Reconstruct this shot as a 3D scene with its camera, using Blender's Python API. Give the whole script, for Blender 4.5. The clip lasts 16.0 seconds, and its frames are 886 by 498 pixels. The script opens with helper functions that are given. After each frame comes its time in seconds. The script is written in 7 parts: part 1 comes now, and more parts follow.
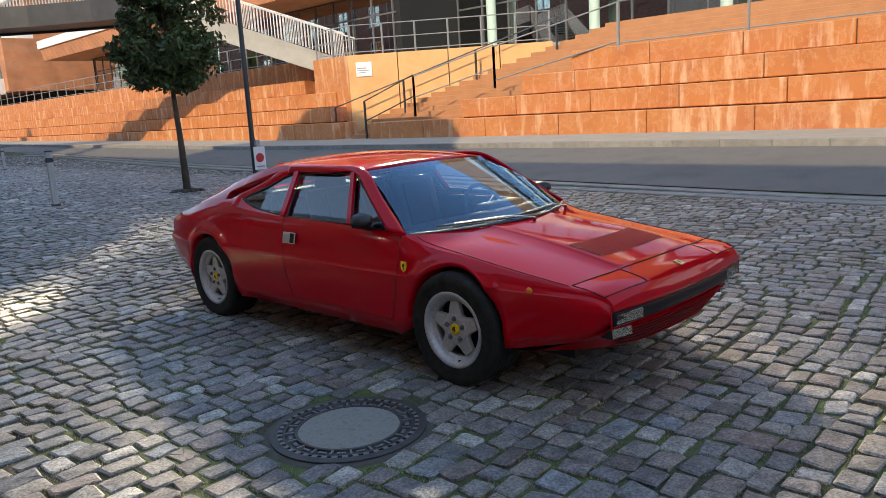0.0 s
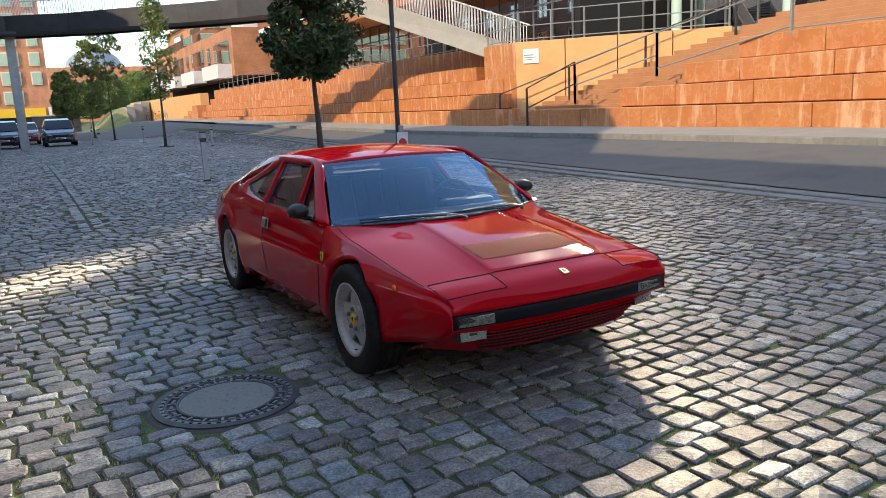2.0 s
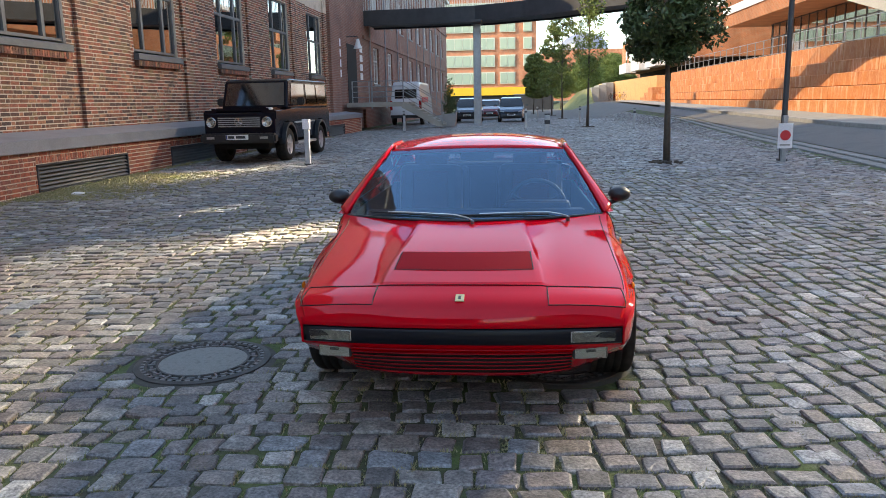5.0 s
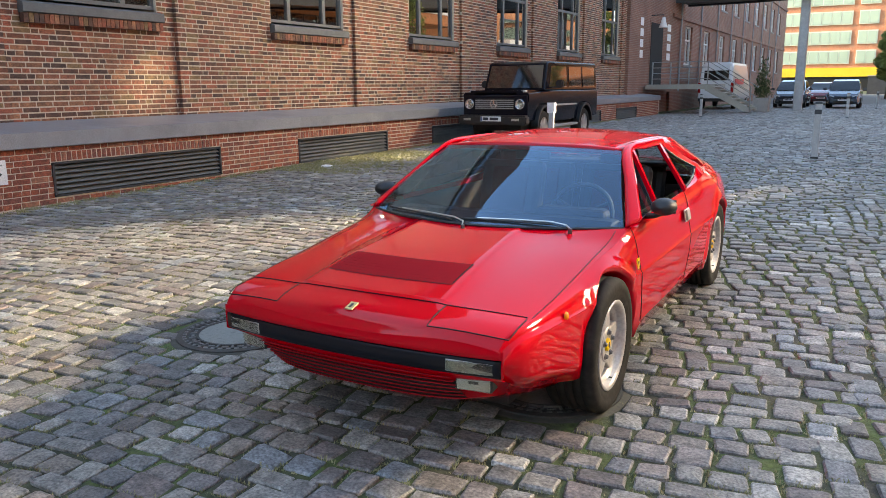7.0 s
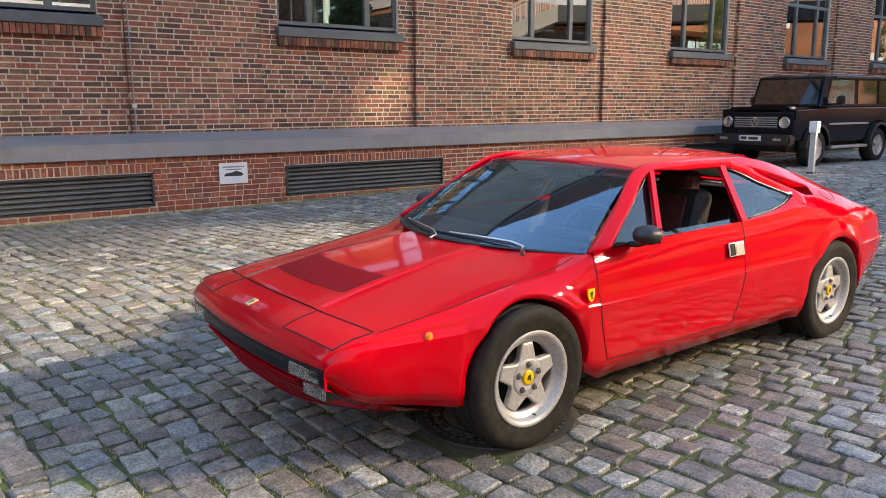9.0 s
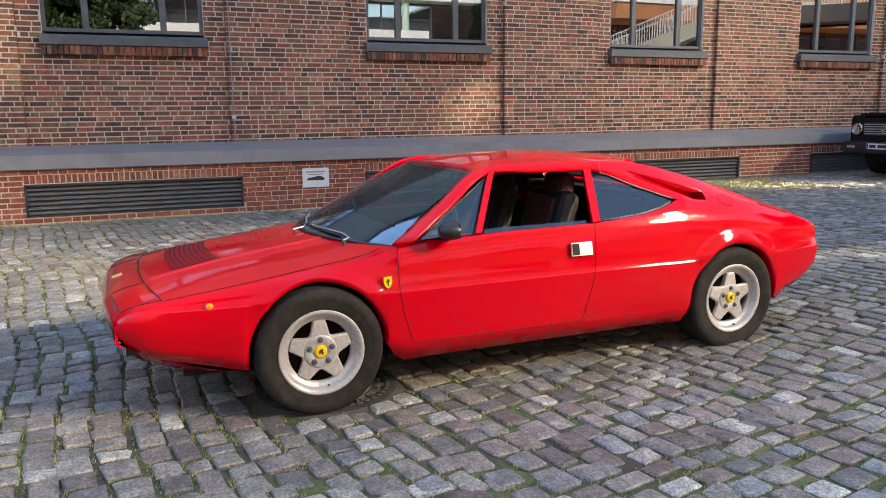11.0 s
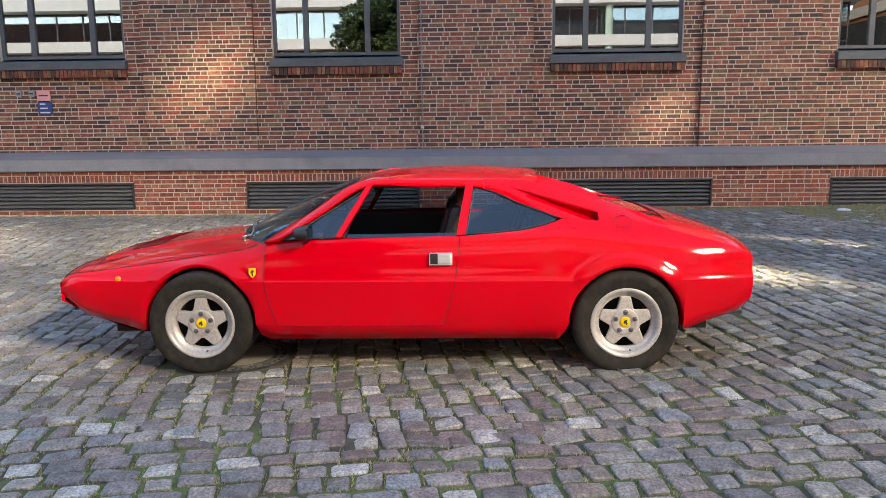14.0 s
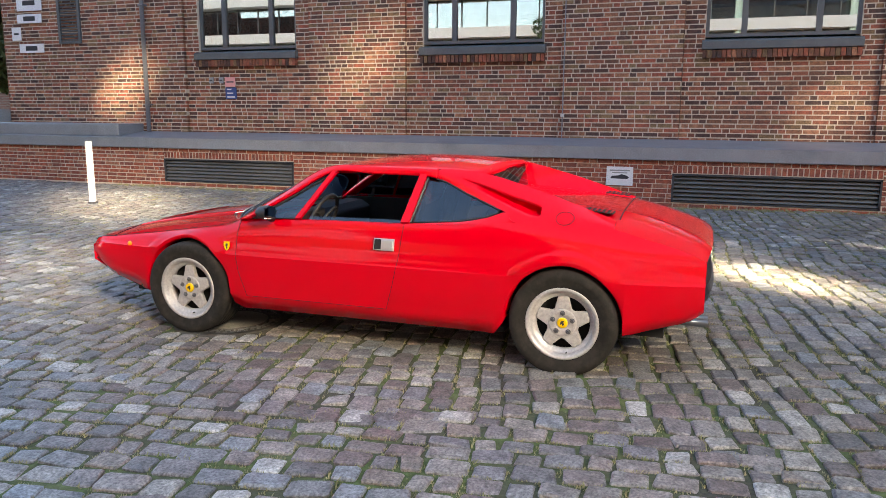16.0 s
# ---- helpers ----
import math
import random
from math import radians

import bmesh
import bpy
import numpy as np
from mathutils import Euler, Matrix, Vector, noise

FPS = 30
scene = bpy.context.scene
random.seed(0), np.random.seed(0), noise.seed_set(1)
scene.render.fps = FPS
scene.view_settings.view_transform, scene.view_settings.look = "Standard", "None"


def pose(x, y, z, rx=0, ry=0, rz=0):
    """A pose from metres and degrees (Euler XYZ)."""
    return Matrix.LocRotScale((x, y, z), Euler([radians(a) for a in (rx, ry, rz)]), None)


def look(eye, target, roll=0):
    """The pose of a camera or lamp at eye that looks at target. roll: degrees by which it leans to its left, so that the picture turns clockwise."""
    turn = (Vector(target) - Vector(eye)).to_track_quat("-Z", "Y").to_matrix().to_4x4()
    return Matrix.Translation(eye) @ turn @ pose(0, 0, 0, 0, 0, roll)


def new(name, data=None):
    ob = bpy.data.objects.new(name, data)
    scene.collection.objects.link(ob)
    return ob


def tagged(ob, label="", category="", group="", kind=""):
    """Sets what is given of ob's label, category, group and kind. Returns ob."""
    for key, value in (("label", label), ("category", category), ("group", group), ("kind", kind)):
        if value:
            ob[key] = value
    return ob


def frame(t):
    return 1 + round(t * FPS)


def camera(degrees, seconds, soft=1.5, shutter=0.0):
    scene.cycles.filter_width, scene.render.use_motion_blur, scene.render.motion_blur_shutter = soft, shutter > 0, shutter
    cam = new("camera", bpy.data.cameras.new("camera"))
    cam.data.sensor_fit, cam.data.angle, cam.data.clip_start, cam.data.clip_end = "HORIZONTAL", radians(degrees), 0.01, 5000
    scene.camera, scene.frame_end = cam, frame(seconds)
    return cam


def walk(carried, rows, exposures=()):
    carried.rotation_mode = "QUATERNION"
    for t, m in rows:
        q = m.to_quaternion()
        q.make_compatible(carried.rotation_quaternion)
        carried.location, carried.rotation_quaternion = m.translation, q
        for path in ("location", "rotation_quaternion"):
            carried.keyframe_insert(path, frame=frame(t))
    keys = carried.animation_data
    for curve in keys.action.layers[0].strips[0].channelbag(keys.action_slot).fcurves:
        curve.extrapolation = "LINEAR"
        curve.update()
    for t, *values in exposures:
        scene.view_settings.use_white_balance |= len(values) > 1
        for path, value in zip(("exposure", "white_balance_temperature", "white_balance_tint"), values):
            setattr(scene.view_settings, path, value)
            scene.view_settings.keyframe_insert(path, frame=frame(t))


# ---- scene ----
cam = camera(60.8, 16.0, 0.6)
PATH = [
    (0, (0.098, 0.293, 1.48), (1.467, 1.704, 1.113), -3.5),
    (0.5, (0.366, -0.001, 1.473), (1.655, 1.485, 1.111), -3.5),
    (1, (0.658, -0.3, 1.484), (1.85, 1.265, 1.12), -3.4),
    (1.5, (0.986, -0.56, 1.479), (2.066, 1.082, 1.109), -3.0),
    (2, (1.33, -0.779, 1.474), (2.276, 0.942, 1.097), -2.7),
    (2.5, (1.722, -0.852, 1.45), (2.507, 0.947, 1.067), -2.3),
    (3, (2.155, -0.906, 1.446), (2.751, 0.965, 1.064), -2.0),
    (3.5, (2.608, -0.934, 1.446), (2.994, 0.992, 1.069), -1.7),
    (4, (3.061, -0.903, 1.432), (3.235, 1.053, 1.056), -1.5),
    (4.2, (3.229, -0.903, 1.424), (3.322, 1.059, 1.048), -1.5),
    (6.3, (4.938, -0.488, 1.447), (4.273, 1.35, 1.023), -0.4),
    (6.5, (5.08, -0.381, 1.462), (4.329, 1.423, 1.035), -0.4),
    (7, (5.454, -0.163, 1.48), (4.481, 1.533, 1.059), -0.5),
    (7.5, (5.771, 0.085, 1.481), (4.585, 1.642, 1.068), -0.3),
    (8, (6.068, 0.375, 1.512), (4.705, 1.78, 1.107), -0.1),
    (8.2, (6.205, 0.491, 1.5), (4.782, 1.838, 1.101), -0.3),
    (10.3, (7.447, 1.879, 1.409), (5.71, 2.804, 1.056), 0.2),
    (10.5, (7.576, 2.011, 1.406), (5.812, 2.886, 1.056), -0.1),
    (11, (7.93, 2.303, 1.42), (6.11, 3.058, 1.073), -0.7),
    (11.5, (8.184, 2.655, 1.422), (6.32, 3.293, 1.079), -1.3),
    (12, (8.395, 3.051, 1.432), (6.489, 3.547, 1.082), -1.3),
    (12.5, (8.595, 3.464, 1.447), (6.659, 3.8, 1.073), -0.6),
    (13, (8.676, 3.882, 1.454), (6.719, 4.077, 1.09), -0.6),
    (13.5, (8.805, 4.3, 1.463), (6.833, 4.351, 1.136), -0.7),
    (14, (8.848, 4.711, 1.475), (6.876, 4.646, 1.151), -0.6),
    (14.5, (8.797, 5.131, 1.487), (6.837, 4.912, 1.156), -0.6),
    (15, (8.784, 5.562, 1.5), (6.85, 5.182, 1.159), -0.3),
    (15.5, (8.689, 5.965, 1.488), (6.79, 5.443, 1.139), -0.0),
    (16, (8.619, 6.384, 1.491), (6.762, 5.733, 1.134), 0.3),
]
walk(cam, [(t, look(eye, target, roll)) for t, eye, target, roll in PATH],
     [(0.0, 2.0, 8100, 8), (3.0, 1.97, 7900, 8), (4.2, 2.12, 7850, 8), (6.3, 2.62, 8850, 8), (8.2, 2.68, 8650, 8), (10.3, 2.60, 7950, 8), (16.0, 2.50, 7650, 8)])

# ---- light ----
SUN_AZ = (0.92, 0.39)          # the way the light travels, in plan
SUN_EL = 33.0
world = bpy.data.worlds.new("sky")
scene.world = world
world.use_nodes = True
wn = world.node_tree.nodes
sky = wn.new("ShaderNodeTexSky")
sky.sky_type, sky.sun_disc = "NISHITA", False
sky.dust_density, sky.ozone_density = 0.3, 3.6
sky.sun_elevation = radians(SUN_EL)
sky.sun_rotation = math.atan2(-SUN_AZ[0], -SUN_AZ[1])
wn["Background"].inputs["Strength"].default_value = 0.13
world.node_tree.links.new(sky.outputs[0], wn["Background"].inputs[0])
sun = new("sun", bpy.data.lights.new("sun", "SUN"))
sun.data.energy, sun.data.angle, sun.data.color = 1.05, radians(0.6), (1.0, 0.86, 0.68)
sun.matrix_world = look((0, 0, 60), (SUN_AZ[0] * 60, SUN_AZ[1] * 60, 60 - 57 * math.tan(radians(SUN_EL))))

# area lamps added in mid-air for the low sun thrown back by the panes of the glazed front to the north-east: a few
# slips, and broad sheets that serve as fill for yard and wall
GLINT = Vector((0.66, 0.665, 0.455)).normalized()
GLINT_FILL_LAMPS = ((4.1, 3.7, 0.0, 2.0, 28, 12), (0.9, 2.2, 0.0, 1.5, 18, 17), (0.2, 2.4, 0.0, 0.8, 9, 5.5), (3.2, 0.4, 0.0, 0.5, 5, 2.0), (-4.6, 13.0, 2.6, 0.8, 26, 22), (-0.3, 5.2, 0.0, 0.5, 6, 5), (0.3, 8.3, 0.0, 0.35, 2.6, 6.5), (1.4, 6.9, 0.0, 0.35, 2.0, 4), (2.8, 9.2, 0.0, 0.8, 5, 4.5), (-2.2, 13.4, 0.0, 0.7, 4, 8),
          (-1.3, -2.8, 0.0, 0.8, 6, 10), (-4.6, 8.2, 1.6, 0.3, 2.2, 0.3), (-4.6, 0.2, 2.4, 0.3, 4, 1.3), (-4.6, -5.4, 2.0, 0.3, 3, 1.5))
for tx, ty, tz, size, spread, watts in GLINT_FILL_LAMPS:
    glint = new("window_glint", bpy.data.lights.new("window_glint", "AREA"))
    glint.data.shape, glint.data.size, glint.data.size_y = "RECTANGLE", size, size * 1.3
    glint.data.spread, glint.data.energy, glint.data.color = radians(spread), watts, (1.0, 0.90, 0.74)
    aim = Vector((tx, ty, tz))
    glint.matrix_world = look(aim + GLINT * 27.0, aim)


# ---- materials ----
def mat(name, colour=(0.5, 0.5, 0.5), rough=0.5, metal=0.0, coat=0.0, spec=0.5):
    m = bpy.data.materials.new(name)
    m.use_nodes = True
    b = m.node_tree.nodes["Principled BSDF"]
    b.inputs["Base Color"].default_value = (*colour, 1)
    b.inputs["Roughness"].default_value = rough
    b.inputs["Metallic"].default_value = metal
    b.inputs["Coat Weight"].default_value = coat
    b.inputs["Coat Roughness"].default_value = 0.055
    b.inputs["Specular IOR Level"].default_value = spec
    return m


def bsdf(m):
    return m.node_tree.nodes["Principled BSDF"]


def add(m, kind, **props):
    n = m.node_tree.nodes.new("ShaderNode" + kind)
    for k, v in props.items():
        if k in n.inputs:
            n.inputs[k].default_value = v
    return n


def link(m, a, b):
    m.node_tree.links.new(a, b)


def noise_tex(m, scale, detail=4, vec=None, rough=0.6):
    n = add(m, "TexNoise", Scale=scale, Detail=detail, Roughness=rough)
    if vec is None:
        vec = add(m, "TexCoord").outputs["Object"]
    link(m, vec, n.inputs["Vector"])
    return n


def ramp(m, fac, *stops):
    r = add(m, "ValToRGB")
    e = r.color_ramp.elements
    while len(e) < len(stops):
        e.new(0.5)
    for el, (p, c) in zip(e, stops):
        el.position, el.color = p, (*c, 1)
    link(m, fac, r.inputs["Fac"])
    return r


def mix(m, fac, a, b, mode="MIX"):
    n = m.node_tree.nodes.new("ShaderNodeMix")
    n.data_type, n.blend_type = "RGBA", mode
    for sock, v in ((n.inputs["Factor"], fac), (n.inputs["A"], a), (n.inputs["B"], b)):
        if isinstance(v, (int, float)):
            sock.default_value = v
        elif isinstance(v, tuple):
            sock.default_value = (*v, 1)
        else:
            link(m, v, sock)
    return n.outputs["Result"]


def bump(m, height, strength=0.3, distance=0.01):
    b = add(m, "Bump", Strength=strength, Distance=distance)
    link(m, height, b.inputs["Height"])
    link(m, b.outputs[0], bsdf(m).inputs["Normal"])
    return b


def world_vec(m):
    return add(m, "NewGeometry").outputs["Position"]


def mottled(name, colours, scale=3.0, rough=0.7, fine=60.0, strength=0.25, dist=0.004, metal=0.0, by_object=0.0, by_island=0.0):
    """A surface with coarse patches, fine grain and, for single pieces, a tone of their own."""
    m = mat(name, colours[0], rough, metal)
    v = world_vec(m)
    n1, n2 = noise_tex(m, scale, 5, v), noise_tex(m, fine, 3, v)
    k = len(colours)
    col = ramp(m, n1.outputs["Fac"], *[(0.3 + 0.4 * i / max(1, k - 1), c) for i, c in enumerate(colours)]).outputs[0]
    fine_col = ramp(m, n2.outputs["Fac"], (0.3, (0.8, 0.8, 0.8)), (0.7, (1.12, 1.12, 1.12))).outputs[0]
    col = mix(m, 1.0, col, fine_col, "MULTIPLY")
    if by_object or by_island:
        rnd = add(m, "ObjectInfo").outputs["Random"] if by_object else add(m, "NewGeometry").outputs["Random Per Island"]
        amt = by_object or by_island
        tone = ramp(m, rnd, (0.0, (1 - amt, 1 - amt, 1 - amt)), (1.0, (1 + amt, 1 + amt, 1 + amt))).outputs[0]
        col = mix(m, 1.0, col, tone, "MULTIPLY")
    link(m, col, bsdf(m).inputs["Base Color"])
    bump(m, n2.outputs["Fac"], strength, dist)
    return m


def pieces(name, palette, rough=0.75, island=True, grain=90.0, strength=0.35, dist=0.004):
    """Single bricks or setts: each takes its own tone from the palette."""
    m = mat(name, palette[0], rough)
    v = world_vec(m)
    rnd = add(m, "NewGeometry").outputs["Random Per Island"] if island else add(m, "ObjectInfo").outputs["Random"]
    k = len(palette)
    r = ramp(m, rnd, *[(i / k, c) for i, c in enumerate(palette)])
    r.color_ramp.interpolation = "CONSTANT"
    n1, n2 = noise_tex(m, 14, 5, v), noise_tex(m, grain, 4, v)
    n3 = noise_tex(m, 0.55, 3, v)
    c = mix(m, 1.0, r.outputs[0], ramp(m, n1.outputs["Fac"], (0.3, (0.55, 0.55, 0.55)), (0.7, (1.4, 1.38, 1.34))).outputs[0], "MULTIPLY")
    c = mix(m, 1.0, c, ramp(m, n2.outputs["Fac"], (0.35, (0.52, 0.52, 0.52)), (0.65, (1.45, 1.45, 1.45))).outputs[0], "MULTIPLY")
    c = mix(m, 1.0, c, ramp(m, n3.outputs["Fac"], (0.35, (0.85, 0.83, 0.8)), (0.65, (1.1, 1.1, 1.1))).outputs[0], "MULTIPLY")
    link(m, c, bsdf(m).inputs["Base Color"])
    h = mix(m, 0.5, n1.outputs["Fac"], n2.outputs["Fac"])
    bump(m, h, strength, dist)
    return m


def glass(name, tint=(0.9, 0.95, 0.95), alpha=0.25, rough=0.0, ior=1.5, sheen=(1, 1, 1)):
    m = mat(name, tint, rough)
    nt = m.node_tree
    out = nt.nodes["Material Output"]
    tr = add(m, "BsdfTransparent", Color=(*tint, 1))
    gl = add(m, "BsdfGlossy", Roughness=rough, Color=(*sheen, 1))
    fr = add(m, "Fresnel", IOR=ior)
    ms = add(m, "MixShader")
    sc = nt.nodes.new("ShaderNodeMath")
    sc.operation, sc.use_clamp = "MULTIPLY_ADD", True
    sc.inputs[1].default_value, sc.inputs[2].default_value = 1.0, alpha
    link(m, fr.outputs[0], sc.inputs[0])
    link(m, sc.outputs[0], ms.inputs[0])
    link(m, tr.outputs[0], ms.inputs[1])
    link(m, gl.outputs[0], ms.inputs[2])
    link(m, ms.outputs[0], out.inputs["Surface"])
    return m


M = {}
M["paint"] = mat("red_paint", (0.53, 0.0004, 0.009), 0.45, 0.0, 1.0, 0.0)
bsdf(M["paint"]).inputs["Coat IOR"].default_value = 1.35
nz = noise_tex(M["paint"], 7.0, 4)
link(M["paint"], ramp(M["paint"], nz.outputs["Fac"], (0.3, (0.40, 0.40, 0.40)), (0.7, (0.5, 0.5, 0.5))).outputs[0], bsdf(M["paint"]).inputs["Roughness"])
M["paint_dull"] = mat("red_louvre", (0.30, 0.001, 0.007), 0.6, 0.0, 0.0, 0.15)
M["black"] = mottled("black_plastic", [(0.012, 0.012, 0.013), (0.02, 0.02, 0.021)], 8, 0.45)
M["bumper"] = mat("bumper_rubber", (0.005, 0.006, 0.010), 0.32, 0.0, 0.0, 0.22)
# near-black for seams, and for painted shade in louvre, grille and vent openings
M["gap"] = mat("panel_gap", (0.006, 0.004, 0.004), 0.8)
M["rubber"] = mottled("tyre_rubber", [(0.011, 0.0095, 0.008), (0.019, 0.0165, 0.014), (0.034, 0.029, 0.024)], 14, 0.8, 45)
bsdf(M["rubber"]).inputs["Specular IOR Level"].default_value = 0.25
M["under"] = mat("underbody", (0.01, 0.01, 0.01), 0.9)
M["alloy"] = mottled("alloy_rim", [(0.44, 0.42, 0.405), (0.51, 0.485, 0.465)], 3, 0.4, metal=0.35, strength=0.03)
M["chrome"] = mat("chrome", (0.62, 0.62, 0.63), 0.18, 1.0)
M["nut"] = mat("wheel_nut_steel", (0.16, 0.16, 0.17), 0.35, 0.8)
M["handle"] = mat("satin_handle", (0.62, 0.61, 0.59), 0.35, 0.9)
M["yellow"] = mat("yellow_enamel", (0.8, 0.5, 0.0), 0.35)
M["amber"] = mat("amber_lens", (0.75, 0.2, 0.01), 0.2)
M["redlens"] = mat("red_lens", (0.3, 0.01, 0.01), 0.15)
M["lens"] = glass("lamp_lens", (0.80, 0.80, 0.76), 0.05, 0.25)
M["lampback"] = mottled("lamp_reflector", [(0.30, 0.30, 0.28), (0.55, 0.55, 0.52)], 60, 0.35, metal=0.5)
M["carglass"] = glass("car_glass", (0.50, 0.56, 0.58), 0.06)
# sheen coloured blue: a bluer sky reflection is painted into the gloss
M["wscreen"] = glass("windscreen_glass", (0.74, 0.86, 0.97), 0.13, sheen=(0.50, 0.76, 1.0))
M["sideglass"] = glass("side_glass", (0.50, 0.57, 0.62), 0.06, 0.0, 1.5)
M["tint"] = mat("dark_vehicle_glass", (0.008, 0.009, 0.010), 0.06)
M["leather"] = mottled("dark_leather", [(0.012, 0.011, 0.011), (0.024, 0.02, 0.02)], 9, 0.55)
M["cloth"] = mottled("wine_cloth", [(0.05, 0.012, 0.014), (0.08, 0.02, 0.022)], 30, 0.9)
M["steel"] = mottled("galvanised_steel", [(0.30, 0.32, 0.33), (0.42, 0.43, 0.44)], 5, 0.45, metal=0.5, strength=0.1)
M["rail"] = mottled("grey_rail_paint", [(0.20, 0.21, 0.21), (0.27, 0.28, 0.28)], 5, 0.5, strength=0.08)
M["railwhite"] = mottled("pale_rail_paint", [(0.62, 0.60, 0.56), (0.70, 0.68, 0.64)], 5, 0.5, strength=0.08)
M["darksteel"] = mottled("dark_steel", [(0.025, 0.026, 0.03), (0.045, 0.046, 0.05)], 2, 0.5, strength=0.1)
M["greysteel"] = mottled("grey_beige_steel", [(0.30, 0.28, 0.24), (0.36, 0.34, 0.29)], 2, 0.55, strength=0.08)
M["zinc"] = mottled("zinc_sheet", [(0.22, 0.23, 0.25), (0.30, 0.31, 0.33), (0.25, 0.26, 0.28)], 1.2, 0.42, metal=0.35, strength=0.06)
M["winframe"] = mottled("window_frame_paint", [(0.085, 0.09, 0.092), (0.12, 0.125, 0.125)], 6, 0.5, strength=0.08)
M["winglass"] = glass("window_glass", (0.35, 0.46, 0.46), 0.30)
M["louvre"] = mottled("louvre_paint", [(0.12, 0.125, 0.12), (0.17, 0.172, 0.165)], 4, 0.5, strength=0.1)
# near-black standing for the shade behind vents, windows, doorway and spokes
M["void"] = mat("painted_dark_depth", (0.012, 0.012, 0.012), 0.9)
M["roomwall"] = mottled("office_wall", [(0.20, 0.265, 0.26), (0.27, 0.33, 0.325)], 1.0, 0.8)
M["mortar"] = mottled("mortar", [(0.56, 0.46, 0.36), (0.64, 0.535, 0.42), (0.44, 0.36, 0.28)], 2.2, 0.9, 80)
M["brick"] = pieces("clinker_brick", [(0.186, 0.061, 0.034), (0.3, 0.098, 0.055), (0.102, 0.044, 0.03), (0.246, 0.104, 0.055), (0.3, 0.081, 0.045), (0.081, 0.039, 0.029), (0.347, 0.146, 0.078), (0.161, 0.068, 0.041), (0.219, 0.082, 0.046), (0.205, 0.119, 0.057)])
M["brick_red"] = pieces("plinth_brick", [(0.30, 0.075, 0.04), (0.36, 0.10, 0.055), (0.25, 0.065, 0.04), (0.33, 0.13, 0.08), (0.22, 0.07, 0.05)])
M["brick_far"] = None
SETTS = [(0.224, 0.209, 0.194), (0.245, 0.215, 0.197), (0.187, 0.184, 0.182), (0.287, 0.269, 0.244), (0.184, 0.149, 0.139), (0.148, 0.144, 0.144), (0.229, 0.209, 0.189), (0.203, 0.176, 0.165), (0.211, 0.224, 0.236), (0.141, 0.12, 0.111), (0.185, 0.168, 0.165), (0.378, 0.365, 0.344), (0.178, 0.175, 0.181), (0.218, 0.185, 0.16), (0.137, 0.13, 0.125), (0.257, 0.24, 0.22)]
M["sett"] = pieces("granite_sett", SETTS, 0.52, True, 75.0, 0.7, 0.007)
M["soil"] = None
M["asphalt"] = mottled("asphalt", [(0.125, 0.118, 0.106), (0.150, 0.141, 0.126), (0.108, 0.104, 0.096)], 0.8, 0.85, 140, 0.4, 0.004)
M["paving"] = mottled("pavement_slab", [(0.31, 0.285, 0.235), (0.38, 0.345, 0.28)], 1.5, 0.85, 90)
M["kerb"] = mottled("granite_kerb", [(0.20, 0.19, 0.17), (0.28, 0.265, 0.24)], 5, 0.8, 120, by_object=0.1)
M["concrete"] = mottled("concrete", [(0.26, 0.25, 0.235), (0.34, 0.33, 0.31)], 1.4, 0.85, 70)
M["grass"] = mottled("grass_tuft", [(0.16, 0.185, 0.06), (0.34, 0.30, 0.16), (0.12, 0.16, 0.04)], 9, 0.8)
M["bollard"] = mottled("bollard_zinc", [(0.34, 0.35, 0.35), (0.48, 0.49, 0.48)], 6, 0.5)
M["collar"] = mottled("mortar_collar", [(0.06, 0.054, 0.044), (0.10, 0.09, 0.07)], 9, 0.9)
M["worniron"] = mottled("worn_iron", [(0.15, 0.148, 0.145), (0.21, 0.205, 0.20)], 20, 0.5, metal=0.3)
M["fogback"] = mat("fog_reflector", (0.88, 0.88, 0.85), 0.25, 0.25)
# brighter copy of the leaf colour: sunlight put into the far crowns
M["leaf_sun_painted"] = mottled("sun_painted_leaf", [(0.10, 0.155, 0.035), (0.17, 0.215, 0.05), (0.125, 0.175, 0.04)], 2.5, 0.55, 40, by_island=0.3)
M["screen2"] = mat("vehicle_screen", (0.12, 0.135, 0.155), 0.06, 1.0)
M["side2"] = mat("vehicle_side_glass", (0.42, 0.42, 0.43), 0.05, 1.0)
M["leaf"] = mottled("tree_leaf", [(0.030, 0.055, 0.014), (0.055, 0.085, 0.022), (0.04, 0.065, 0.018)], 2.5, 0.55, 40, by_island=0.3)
M["bark"] = mottled("bark", [(0.07, 0.055, 0.042), (0.12, 0.095, 0.075)], 9, 0.9, 60, 0.6, 0.01)
M["castiron"] = mottled("cast_iron", [(0.045, 0.043, 0.04), (0.085, 0.08, 0.073)], 10, 0.55, 120, metal=0.3)
M["lidfill"] = mottled("lid_concrete", [(0.20, 0.19, 0.165), (0.28, 0.265, 0.235), (0.23, 0.22, 0.19)], 25, 0.9, 260, 0.8)
M["white"] = mottled("white_paint", [(0.62, 0.61, 0.58), (0.72, 0.71, 0.68)], 2, 0.6, strength=0.06)
M["signwhite"] = mottled("sign_white", [(0.74, 0.72, 0.72), (0.80, 0.79, 0.78)], 3, 0.5, strength=0.04)
M["signred"] = mat("sign_red", (0.55, 0.03, 0.035), 0.5)
M["signpink"] = mat("sign_pink", (0.75, 0.33, 0.30), 0.5)
M["signblue"] = mat("sign_blue", (0.03, 0.06, 0.20), 0.5)
